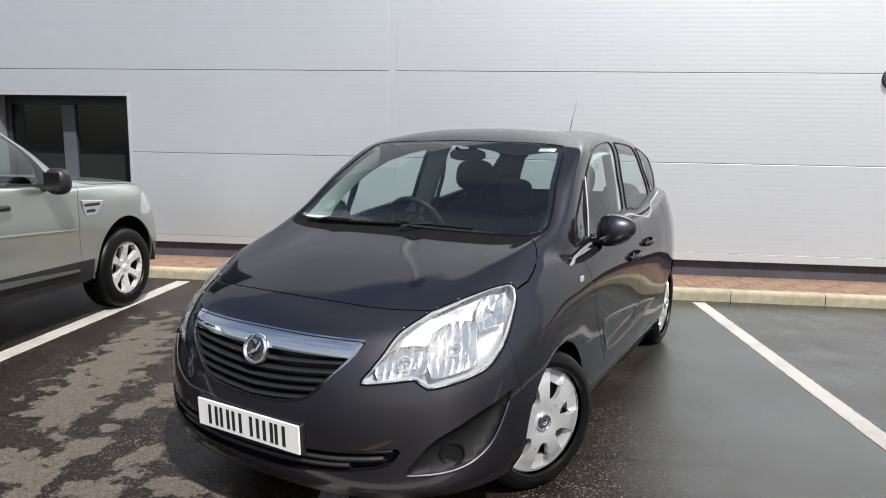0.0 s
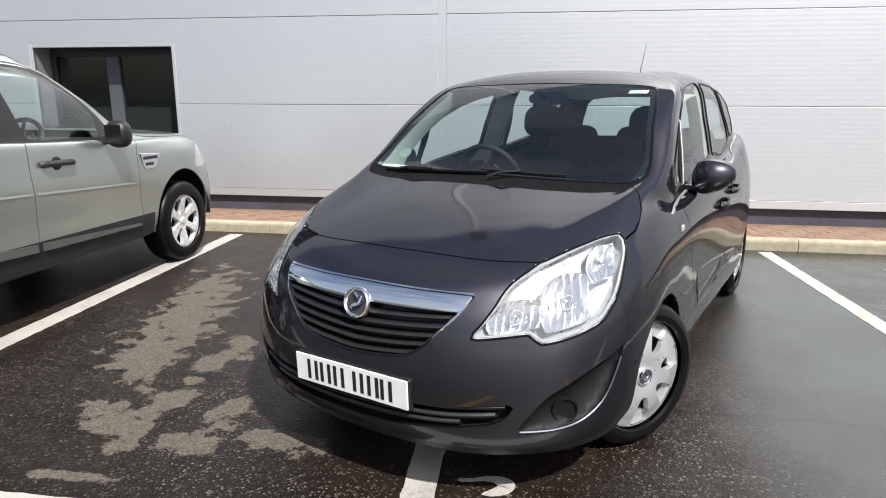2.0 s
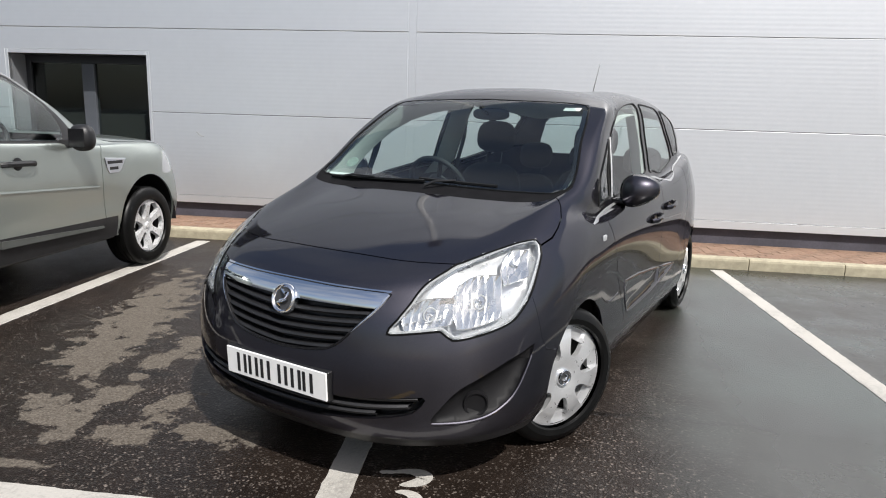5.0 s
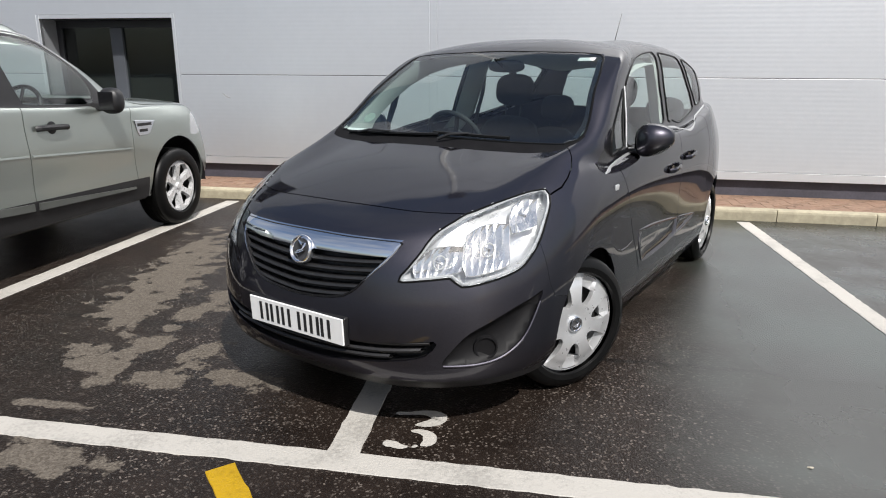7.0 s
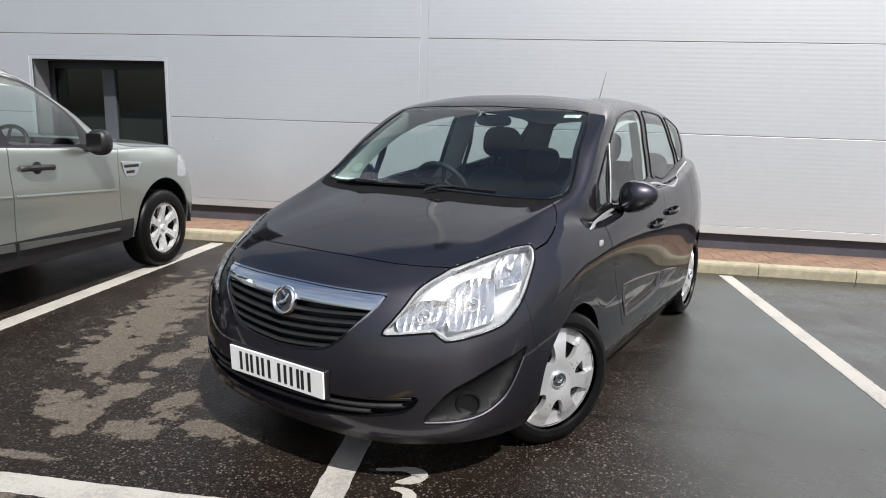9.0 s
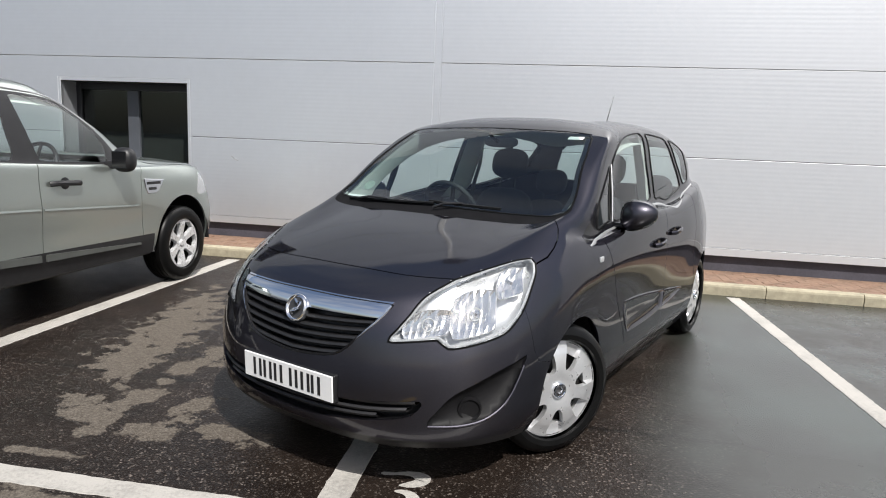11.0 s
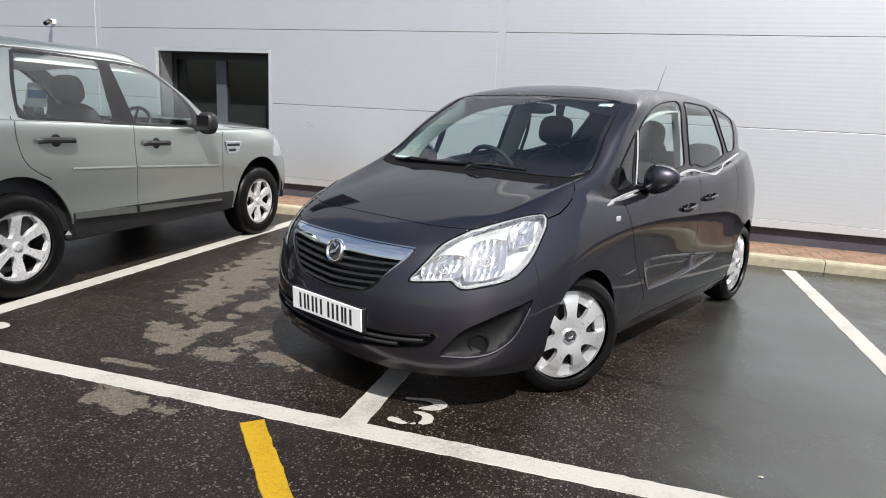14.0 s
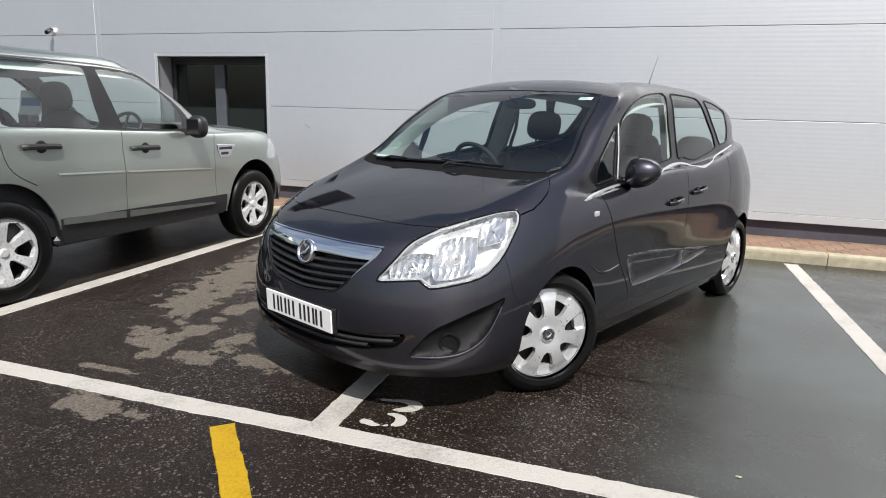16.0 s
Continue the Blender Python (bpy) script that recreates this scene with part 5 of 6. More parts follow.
# wheels: the front pair turned to the right
for u, v, steer in ((-0.04, 0.752, -27), (-2.643, 0.748, 0)):
    people_carrier_wheel(car, pose(u, v, 0.314, 0, 0, steer))
    people_carrier_wheel(car, pose(u, -v, 0.314, 0, 0, 180 + steer))
for cu, r in ((-0.03, 0.372), (-2.643, 0.365)):
    for sign in (1, -1):
        bb = bmesh.new()
        rings = []
        for v in (0.50, 0.845 if cu > -1 else 0.79):
            rings.append([bb.verts.new((cu + r * math.cos(math.pi * k / 20), sign * v, 0.325 + r * math.sin(math.pi * k / 20))) for k in range(21)])
        for k in range(20):
            bb.faces.new((rings[0][k], rings[0][k + 1], rings[1][k + 1], rings[1][k]))
        bb.faces.new(rings[0])
        part("wheel_arch_liner", bb, M_BLACK, car)


# door mirrors
def door_mirror(sign):
    bb = bmesh.new()
    bmesh.ops.create_uvsphere(bb, u_segments=28, v_segments=18, radius=1.0)
    for v in bb.verts:
        x, y, z = v.co
        x = x if x > 0 else x * 0.35
        x, y, z = (math.copysign(abs(q) ** 0.86, q) for q in (x, y, z))
        v.co = Vector((x * 0.105 * (1 - 0.22 * abs(y)), y * 0.100, z * 0.082 * (1 - 0.26 * y) + 0.012 * y))
    house = part("door_mirror", bb if sign > 0 else mirrored(bb), M_GRAPHITE, car, "body-coloured door mirror", angle=60)
    house.location = (-0.74, sign * 0.918, 1.090)
    gl = bm_box(-0.041, -0.036, -0.070, 0.060, -0.05, 0.05, 0.003)
    part("mirror_glass", gl, M_CHROME, house, smooth=False)
    arm = bm_box(-0.03, 0.05, -0.16, -0.05, -0.075, -0.045, 0.012, 2)
    part("mirror_foot", arm if sign > 0 else mirrored(arm), M_GLOSS_BLACK, house)


for sign in (1, -1):
    door_mirror(sign)


def on_side(u, z):
    p = probe((u, 3, z), (0, -1, 0))
    return p if p else Vector((u, 0.88, z))


# pale strip along the side windows' foot: the shoulder ledge's highlight as colour
WAIST = flowing([(-.262, .968), (-.42, .990), (-.69, 1.015), (-.95, 1.036), (-1.25, 1.072), (-1.42, 1.092), (-1.53, 1.100), (-1.63, 1.096), (-1.73, 1.076), (-1.82, 1.069), (-1.93, 1.079), (-2.20, 1.119), (-2.54, 1.178), (-2.62, 1.200)], 0.03, False)
for sign in (1, -1):
    bb = bmesh.new()
    rows = []
    sides = [on_side(q.x, q.y).y for q in WAIST]
    for k, q in enumerate(WAIST):
        near_by = sides[max(0, k - 4):k + 5]
        base = max(sum(near_by) / len(near_by), sides[k])
        w = (0.0105 if q.x > -1.5 else 0.008) * min(1.0, 0.25 + 0.25 * min(k, len(WAIST) - 1 - k))
        rows.append([])
        lift = 0.004
        for dz, out in ((w, 0.0), (w * 0.6, lift), (-w * 0.6, lift), (-w, 0.0)):
            rows[-1].append(bb.verts.new((q.x, sign * (base + 0.001 + out - 0.5 * dz), q.y + dz - 0.004)))
    for r0, r1 in zip(rows, rows[1:]):
        for k in range(3):
            bb.faces.new((r0[k], r0[k + 1], r1[k + 1], r1[k]))
    bmesh.ops.recalc_face_normals(bb, faces=list(bb.faces))
    if sum(f.normal.y for f in bb.faces) * sign < 0:
        bmesh.ops.reverse_faces(bb, faces=list(bb.faces))
    part("waist_strip", bb, M_WAIST_SHEEN, car, "pale strip standing in for the shoulder's highlight below the side windows")


# rolled edges of the pressings low on the doors and the wing
for line, wide in (([(-.690, .620), (-.80, .614), (-.944, .607), (-1.18, .585), (-1.36, .566), (-1.465, .555)], 0.010), ([(-1.482, .553), (-1.65, .534), (-1.80, .517), (-1.915, .504)], 0.011),
                   ([(-.775, .434), (-.95, .429), (-1.161, .432), (-1.36, .441), (-1.455, .447)], 0.005), ([(-1.475, .449), (-1.578, .457), (-1.74, .472), (-1.895, .495)], 0.007),
                   ([(-.690, .618), (-.683, .58), (-.705, .52), (-.742, .462), (-.772, .438)], 0.007), ([(-.298, .622), (-.35, .590), (-.411, .572), (-.50, .574), (-.585, .588)], 0.007)):
    for sign in (1, -1):
        pts = [on_side(q.x, q.y) for q in flowing(line, 0.05, False)]
        n = len(pts)
        part("pressed_edge", bm_tube([Vector((p.x, sign * (p.y - 0.001), p.z)) for p in pts], [wide * min(1.0, 0.4 + 0.3 * min(i, n - 1 - i)) for i in range(n)], 8), M_GRAPHITE, car)


# door handles, side lamps, divider bars
for sign in (1, -1):
    for u0, u1, z0, z1 in ((-1.20, -1.38, 0.872, 0.892), (-1.565, -1.765, 0.914, 0.934)):
        p0, p1 = on_side(u0, z0), on_side(u1, z1)
        pm = on_side((u0 + u1) / 2, (z0 + z1) / 2)
        dish = part("handle_dish", bm_lathe([(0, -0.002), (0.030, 0.0), (0.037, 0.003)], 24), M_GLOSS_BLACK, car)
        dish.matrix_local = pose(pm.x, sign * (pm.y + 0.001), pm.z - 0.008, 0, 0, 0 if sign > 0 else 180) @ Matrix.Diagonal((1.3, 1, 0.8, 1))
        pts = [p0 + Vector((0, 0.004, 0)), p0.lerp(p1, 0.12) + Vector((0, 0.026, 0)), p0.lerp(p1, 0.5) + Vector((0, 0.034, 0.002)), p0.lerp(p1, 0.88) + Vector((0, 0.026, 0)), p1 + Vector((0, 0.004, 0))]
        pts = [Vector((p.x, sign * p.y, p.z)) for p in flowing(pts, 0.03, False)]
        part("door_handle", bm_tube(pts, 0.011, 8, flat=1.3), M_GRAPHITE, car)
    q = on_side(-0.335, 0.895)
    rep = part("side_lamp", bm_box(-0.024, 0.024, -0.004, 0.006, -0.014, 0.014, 0.005, 2), M_SATIN, car, "small clear side repeater lamp")
    rep.matrix_local = pose(q.x, sign * q.y, q.z, 0, 0, 0)
    a, c = on_side(-0.697, 1.048), on_side(-0.764, 1.350)
    part("divider_bar", bm_tube([Vector((p.x, sign * (p.y + 0.002), p.z)) for p in (a, a.lerp(c, 0.5) + Vector((0, 0.004, 0)), c)], 0.0042, 6), M_SATIN, car, "pale divider bar of the door window")


def on_screen(v, z, out=0.0):
    p = probe((3, v, z), (-1, 0, 0))
    return p + Vector((0.55, 0, 0.83)) * out


# wipers lying along the screen's foot
for v0, v1, z0, z1, pivot in ((-0.59, 0.02, 1.082, 1.100, -0.52), (-0.02, 0.40, 1.108, 1.100, 0.05)):
    wiper = part("wiper_blade", bm_tube([on_screen(v0 + (v1 - v0) * k / 8, z0 + (z1 - z0) * k / 8, 0.014) for k in range(9)], 0.010, 6, flat=0.8), M_RUBBER, car)
    mid = on_screen((v0 + v1) / 2, (z0 + z1) / 2, 0.026)
    foot = on_screen(pivot, 1.080, 0.018)
    part("wiper_arm", bm_tube([foot, foot.lerp(mid, 0.4) + Vector((0.01, 0, 0.012)), mid], [0.008, 0.006, 0.005], 6), M_BLACK, wiper)
# aerial, papers on the screen
part("aerial", bm_tube([(-2.60, 0, 1.585), (-2.63, 0, 1.625), (-2.785, 0, 1.895)], [0.012, 0.004, 0.0015], 6), M_BLACK, car)
st = part("screen_sticker", bm_box(-0.0006, 0.0006, -0.052, 0.052, -0.013, 0.013), M_MATT_WHITE, car, "small white paper sticker", smooth=False)
pp = on_screen(0.53, 1.487, -0.004)
st.matrix_local = pose(pp.x - 0.004, pp.y, pp.z, 0, -52, -14)
td = part("tax_disc", bm_lathe([(0, 0.0005), (0.037, 0.0005), (0.037, -0.0005)], 24), M_DISC, car, "round paper disc behind the screen")
pp = on_screen(-0.59, 1.165, -0.006)
td.matrix_local = Matrix.Translation(pp + Vector((-0.004, 0, 0))) @ Matrix.Rotation(radians(-90), 4, "Z") @ Matrix.Rotation(radians(48), 4, "X")

# ---- cabin of the people carrier ----
M_TRIM_FABRIC = material("pale_grey_trim", (0.42, 0.45, 0.43), 0.8, vary=0.06, scale=10.0)
part("floor_pan", bm_box(-3.1, 0.55, -0.62, 0.62, 0.19, 0.24, 0.02), M_BLACK, car)
part("bulkhead", bm_box(-0.36, -0.28, -0.68, 0.68, 0.24, 0.98, 0.02), M_BLACK, car)
part("engine_block", bm_box(-0.25, 0.60, -0.45, 0.45, 0.24, 0.72, 0.05), M_BLACK, car)


def dashboard():
    b = bmesh.new()
    rows = []
    for v in [0.70 * (k - 10) / 10 for k in range(21)]:
        e = 1 - abs(v / 0.70) ** 4 * 0.15
        rows.append([b.verts.new(p) for p in ((-0.17 - 0.10 * abs(v), v, 1.035 * 1.0), (-0.40, v, 1.055 * e), (-0.60, v, 1.045 * e), (-0.68, v, 0.99), (-0.70, v, 0.85), (-0.62, v, 0.55))])
    for r0, r1 in zip(rows, rows[1:]):
        for q in range(5):
            b.faces.new((r0[q], r0[q + 1], r1[q + 1], r1[q]))
    bmesh.ops.recalc_face_normals(b, faces=list(b.faces))
    if sum(f.normal.z for f in b.faces) < 0:
        bmesh.ops.reverse_faces(b, faces=list(b.faces))
    return b


part("dashboard", dashboard(), M_DASH, car, "dark moulded dashboard")
wheel_m = pose(-0.86, -0.36, 1.01, 0, -62, 0)
ring = [(0.19 * math.cos(2 * math.pi * k / 40), 0.19 * math.sin(2 * math.pi * k / 40), 0) for k in range(40)]
sw = part("steering_wheel", bm_tube(ring, 0.016, 10, True), M_DASH, car, "dark steering wheel")
sw.matrix_local = wheel_m
hub = bm_lathe([(0, 0.03), (0.06, 0.028), (0.075, 0.01), (0.06, -0.02)], 24)
bmesh.ops.rotate(hub, verts=list(hub.verts), matrix=Matrix.Rotation(radians(90), 3, "X"))
part("airbag_boss", hub, M_DASH, sw)
for a in (20, 160, 270):
    part("spoke", bm_tube([(0.05 * math.cos(radians(a)), 0.05 * math.sin(radians(a)), 0), (0.185 * math.cos(radians(a)), 0.185 * math.sin(radians(a)), 0)], 0.016, 6, flat=0.5), M_DASH, sw)


def pillow(sx, sy, sz, power=3.2, seg=20):
    """A soft block with rounded edges."""
    b = bmesh.new()
    bmesh.ops.create_uvsphere(b, u_segments=seg, v_segments=seg // 2 + 2, radius=1.0)
    for v in b.verts:
        n = (abs(v.co.x) ** power + abs(v.co.y) ** power + abs(v.co.z) ** power) ** (1 / power)
        v.co = Vector((v.co.x / n * sx, v.co.y / n * sy, v.co.z / n * sz))
    return b


def seat(u, v, parent, mat, rail=0.30, width=0.25, with_head=True, back_h=0.31, head_z=0.945):
    base = part("seat", pillow(0.26, width, 0.09), mat, parent)
    at = pose(u, v, rail + 0.20, 0, -8, 0)
    base.matrix_local = at
    undo = at.inverted()
    back = part("backrest", pillow(0.075, width, back_h), mat, base)
    back.matrix_local = undo @ pose(u - 0.30, v, rail + 0.52, 0, -16, 0)
    if with_head:
        head = part("headrest", pillow(0.055, 0.145, 0.112, 3.0), mat, base)
        head.matrix_local = undo @ pose(u - 0.42, v, rail + head_z, 0, -10, 0)
        for dv in (-0.06, 0.06):
            part("headrest_post", bm_tube([(u - 0.40, v + dv, rail + 0.80), (u - 0.425, v + dv, rail + head_z)], 0.007, 6), M_BLACK, base).matrix_local = undo
    return base


for v in (-0.37, 0.37):
    seat(-1.25, v, car, M_CLOTH, head_z=1.0)
for v in (-0.45, 0.0, 0.45):
    seat(-2.20, v, car, M_CLOTH, 0.19, 0.22, True, 0.28)
# mirror under the roof, visors and lining
im = part("interior_mirror", pillow(0.018, 0.11, 0.034, 3.0), M_GREY_PLASTIC, car)
im_at = pose(-0.80, 0.02, 1.45, 0, 10, 6)
im.matrix_local = im_at
part("mirror_stalk", bm_tube([(-0.70, 0.0, 1.488), (-0.78, 0.01, 1.45)], 0.010, 6), M_GLOSS_BLACK, im).matrix_local = im_at.inverted()
for v in (-0.34, 0.34):
    vis = part("sun_visor", pillow(0.07, 0.17, 0.010, 3.0), M_LINING, car)
    vis.matrix_local = pose(-0.93, v, 1.525, 0, -6, 0)


def lining():
    g = HULL[-19:, :, :] * np.array((1, 0.97, 1)) - np.array((0, 0, 0.028))
    b = joined_across(grid_bm(g))
    return b


part("roof_lining", lining(), M_LINING, car, "pale fabric roof lining")
for sign in (1, -1):
    # inner skins of the doors
    g = np.array([[(u, sign * (0.80 if z < 0.9 else 0.755), z) for u in (-0.40, -0.8, -1.2, -1.6, -2.0, -2.26, -2.60)] for z in (0.28, 0.6, 0.9, 1.03)])
    b = bmesh.new()
    vs = [[b.verts.new(p) for p in row] for row in g]
    for i in range(3):
        for j in range(6):
            b.faces.new((vs[i][j], vs[i][j + 1], vs[i + 1][j + 1], vs[i + 1][j]))
    part("door_lining", b, M_DASH, car)
    # printed black border of the screen along the pillar
    b = bmesh.new()
    side_run = flowing([(.714, 1.125), (.713, 1.20), (.694, 1.26), (.669, 1.335), (.642, 1.42), (.615, 1.485)], 0.03, False)
    rows = [[b.verts.new((p.x, sign * p.y, p.z)) for p in (on_screen(q.x - d, q.y, -0.004) for d in (0.004, 0.016, 0.028))] for q in side_run]
    for r0, r1 in zip(rows, rows[1:]):
        for k in range(2):
            b.faces.new((r0[k], r0[k + 1], r1[k + 1], r1[k]))
    part("screen_border", turned_edges(b, 0.001), M_GLOSS_BLACK, car, "black printed border of the windscreen")
    # pale trim from the edge of the screen to the side windows
    inner = [(-.45, .715, 1.06), (-.50, .712, 1.125), (-.575, .700, 1.19), (-.68, .685, 1.262), (-.80, .660, 1.335), (-.96, .630, 1.402), (-1.16, .612, 1.446), (-1.33, .605, 1.470), (-1.52, .600, 1.482)]
    edge = [on_screen(v - 0.012, z) - Vector((0.006, 0, 0.010)) for v, z in ((.714, 1.113), (.718, 1.165), (.703, 1.225), (.684, 1.285), (.660, 1.36), (.632, 1.435), (.606, 1.488))] + [Vector((-1.22, 0.55, 1.520)), Vector((-1.50, 0.54, 1.535))]
    b = bmesh.new()
    rows = []
    for e, q in zip(edge, inner):
        q = Vector(q)
        bulge = e.lerp(q, 0.45) - Vector((0, 0.014, -0.004))
        wall_side = Vector((q.x, on_side(q.x, q.z).y - 0.02, q.z - 0.004))
        rows.append([b.verts.new((p.x, sign * p.y, p.z)) for p in (e, bulge, q, wall_side)])
    for r0, r1 in zip(rows, rows[1:]):
        for k in range(3):
            b.faces.new((r0[k], r0[k + 1], r1[k + 1], r1[k]))
    part("pillar_trim", turned_edges(b, 0.006), M_TRIM_FABRIC, car, "pale windscreen pillar trim")
    # deep trim of the door post, and the seat belt hanging behind it
    b = bmesh.new()
    rows = []
    for z in (1.00, 1.13, 1.25, 1.37, 1.46, 1.53):
        y = on_side(-1.53, z).y
        lean = 0.17 * (z - 1.10)
        rows.append([b.verts.new((u - lean, sign * (y - d), z)) for u, d in ((-1.450, 0.022), (-1.475, 0.055), (-1.545, 0.110), (-1.585, 0.105), (-1.60, 0.03))])
    for r0, r1 in zip(rows, rows[1:]):
        for k in range(4):
            b.faces.new((r0[k], r0[k + 1], r1[k + 1], r1[k]))
    post = part("door_post_trim", turned_edges(b, 0.004), M_TRIM_FABRIC, car, "pale trim on the door post")
    belt = [Vector((-1.655, sign * 0.615, 1.43)), Vector((-1.675, sign * 0.64, 1.28)), Vector((-1.64, sign * 0.665, 1.12)), Vector((-1.61, sign * 0.68, 0.90))]
    part("seat_belt", bm_tube(flowing(belt, 0.05, False), 0.016, 8, flat=0.25), M_BLACK, post, "black seat belt")
# narrow white strip just behind the foot of the screen
sheet_b = bmesh.new()
rows = []
for k in range(9):
    v = -0.675 + 0.30 * k / 8
    rows.append([sheet_b.verts.new(on_screen(v, z, -0.012)) for z in (1.104, 1.109, 1.115)])
for r0, r1 in zip(rows, rows[1:]):
    for k in range(2):
        sheet_b.faces.new((r0[k], r0[k + 1], r1[k + 1], r1[k]))
part("dash_paper", turned_edges(sheet_b, 0.001), M_MATT_WHITE, car, "narrow white strip at the foot of the screen", smooth=False)

# ---- the off-roader nosed up to the kerb: x ahead of its front wheels, y to its left ----
ROVER = pose(-2.80 - 0.037 * 0.0434, 5.57 - 0.037, 0, 0, 0, 87.51) @ pose(0, 0.93, 0)


def rover_loops():
    r = []
    s = lambda v, z: [(u, v, z) for u in (-0.55, -1.0, -1.5, -2.0, -2.4)]
    r.append(loop([(.72, 0, .30), (.71, .3, .30), (.68, .52, .31), (.62, .70, .32), (.50, .83, .34), (.40, .88, .35), (.15, .90, .35), (-.2, .91, .345)], s(.915, .345), [(-2.8, .91, .35), (-3.35, .86, .40), (-3.55, .5, .42), (-3.58, 0, .42)]))
    r.append(loop([(.80, 0, .44), (.79, .3, .44), (.76, .52, .45), (.69, .70, .46), (.56, .84, .47), (.43, .905, .48), (.15, .935, .48), (-.2, .94, .48)], s(.94, .48), [(-2.8, .935, .48), (-3.4, .88, .5), (-3.60, .5, .5), (-3.63, 0, .5)]))
    r.append(loop([(.81, 0, .60), (.80, .3, .60), (.77, .52, .605), (.70, .70, .61), (.57, .84, .62), (.43, .915, .63), (.15, .945, .64), (-.2, .948, .64)], s(.940, .64), [(-2.8, .945, .64), (-3.4, .885, .65), (-3.6, .5, .65), (-3.63, 0, .65)]))
    r.append(loop([(.77, 0, .80), (.76, .3, .80), (.73, .52, .80), (.66, .70, .81), (.53, .835, .82), (.40, .91, .825), (.12, .945, .83), (-.2, .95, .835)], s(.949, .85), [(-2.8, .952, .86), (-3.4, .885, .86), (-3.6, .5, .86), (-3.63, 0, .86)]))
    r.append(loop([(.70, 0, .96), (.69, .3, .96), (.66, .52, .965), (.59, .70, .97), (.46, .825, .98), (.34, .895, .99), (.08, .937, 1.0), (-.22, .942, 1.0)], s(.943, 1.02), [(-2.8, .944, 1.03), (-3.4, .88, 1.04), (-3.6, .5, 1.04), (-3.63, 0, 1.04)]))
    r.append(loop([(.60, 0, 1.035), (.59, .3, 1.04), (.56, .52, 1.045), (.49, .69, 1.05), (.38, .80, 1.053), (.25, .868, 1.055), (0, .908, 1.065), (-.3, .920, 1.085)], [(-.62, .925, 1.108), (-1.0, .928, 1.125), (-1.5, .928, 1.142), (-2.0, .928, 1.158), (-2.4, .928, 1.17)],
                  [(-2.8, .924, 1.185), (-3.38, .86, 1.19), (-3.57, .5, 1.19), (-3.6, 0, 1.19)]))
    r.append(loop([(.1, 0, 1.125), (.1, .25, 1.125), (.08, .45, 1.128), (.04, .61, 1.125), (-.05, .72, 1.115), (-.15, .80, 1.11), (-.30, .86, 1.115), (-.50, .89, 1.115)], [(-.72, .902, 1.128), (-1.05, .908, 1.143), (-1.5, .911, 1.160), (-2.0, .911, 1.176), (-2.4, .910, 1.189)],
                  [(-2.8, .905, 1.205), (-3.34, .845, 1.22), (-3.54, .5, 1.22), (-3.57, 0, 1.22)]))
    r.append(loop([(-.38, 0, 1.175), (-.385, .23, 1.175), (-.40, .42, 1.175), (-.425, .57, 1.17), (-.46, .68, 1.165), (-.50, .76, 1.16), (-.57, .825, 1.165), (-.72, .873, 1.147)], [(-.88, .89, 1.148), (-1.15, .898, 1.160), (-1.5, .901, 1.176), (-2.0, .90, 1.192), (-2.4, .899, 1.206)],
                  [(-2.75, .89, 1.225), (-3.30, .825, 1.25), (-3.5, .48, 1.25), (-3.53, 0, 1.25)]))
    r.append(loop([(-.85, 0, 1.46), (-.855, .22, 1.458), (-.865, .41, 1.452), (-.885, .555, 1.443), (-.91, .66, 1.433), (-.945, .73, 1.425), (-1.0, .78, 1.425), (-1.10, .818, 1.425)], [(-1.22, .832, 1.428), (-1.38, .84, 1.43), (-1.62, .843, 1.44), (-2.0, .843, 1.45), (-2.4, .841, 1.455)],
                  [(-2.75, .83, 1.46), (-3.2, .78, 1.46), (-3.42, .45, 1.46), (-3.46, 0, 1.46)]))
    r.append(loop([(-1.30, 0, 1.675), (-1.305, .2, 1.673), (-1.315, .37, 1.668), (-1.33, .51, 1.66), (-1.355, .61, 1.65), (-1.385, .675, 1.642), (-1.43, .72, 1.638), (-1.50, .748, 1.642)], [(-1.58, .76, 1.647), (-1.70, .768, 1.652), (-1.88, .772, 1.658), (-2.15, .772, 1.662), (-2.45, .77, 1.664)],
                  [(-2.75, .76, 1.662), (-3.1, .71, 1.65), (-3.32, .42, 1.65), (-3.36, 0, 1.65)]))
    r.append(loop([(-1.42, 0, 1.715), (-1.425, .19, 1.713), (-1.435, .35, 1.708), (-1.45, .48, 1.70), (-1.475, .575, 1.692), (-1.50, .64, 1.684), (-1.54, .685, 1.682), (-1.6, .715, 1.687)], [(-1.66, .728, 1.692), (-1.78, .736, 1.697), (-1.95, .74, 1.702), (-2.2, .74, 1.705), (-2.45, .738, 1.706)],
                  [(-2.75, .725, 1.703), (-3.05, .67, 1.69), (-3.28, .4, 1.685), (-3.32, 0, 1.685)]))
    # a ledge along the foot of the side windows
    for c in range(8, 14):
        r[5][c].y += 0.011
        r[5][c].z -= 0.014
    # the windscreen pillar well forward
    for k, ahead_by, up_by in ((8, 0.045, 0.004), (9, 0.060, 0.012), (10, 0.060, 0.010)):
        for c in range(11):
            w = min(1.0, (11 - c) / 4)
            r[k][c].x += ahead_by * w
            r[k][c].z += up_by * w
    # a fuller nose under a raised clamshell bonnet
    for row in r[:6]:
        for c in range(8):
            if row[c].x > 0.0:
                row[c].x *= 1.10
    for k, lift in ((4, 0.012), (5, 0.038), (6, 0.045), (7, 0.028)):
        for c in range(8):
            r[k][c].z += lift * min(1.0, (7.6 - c) / 2.6)
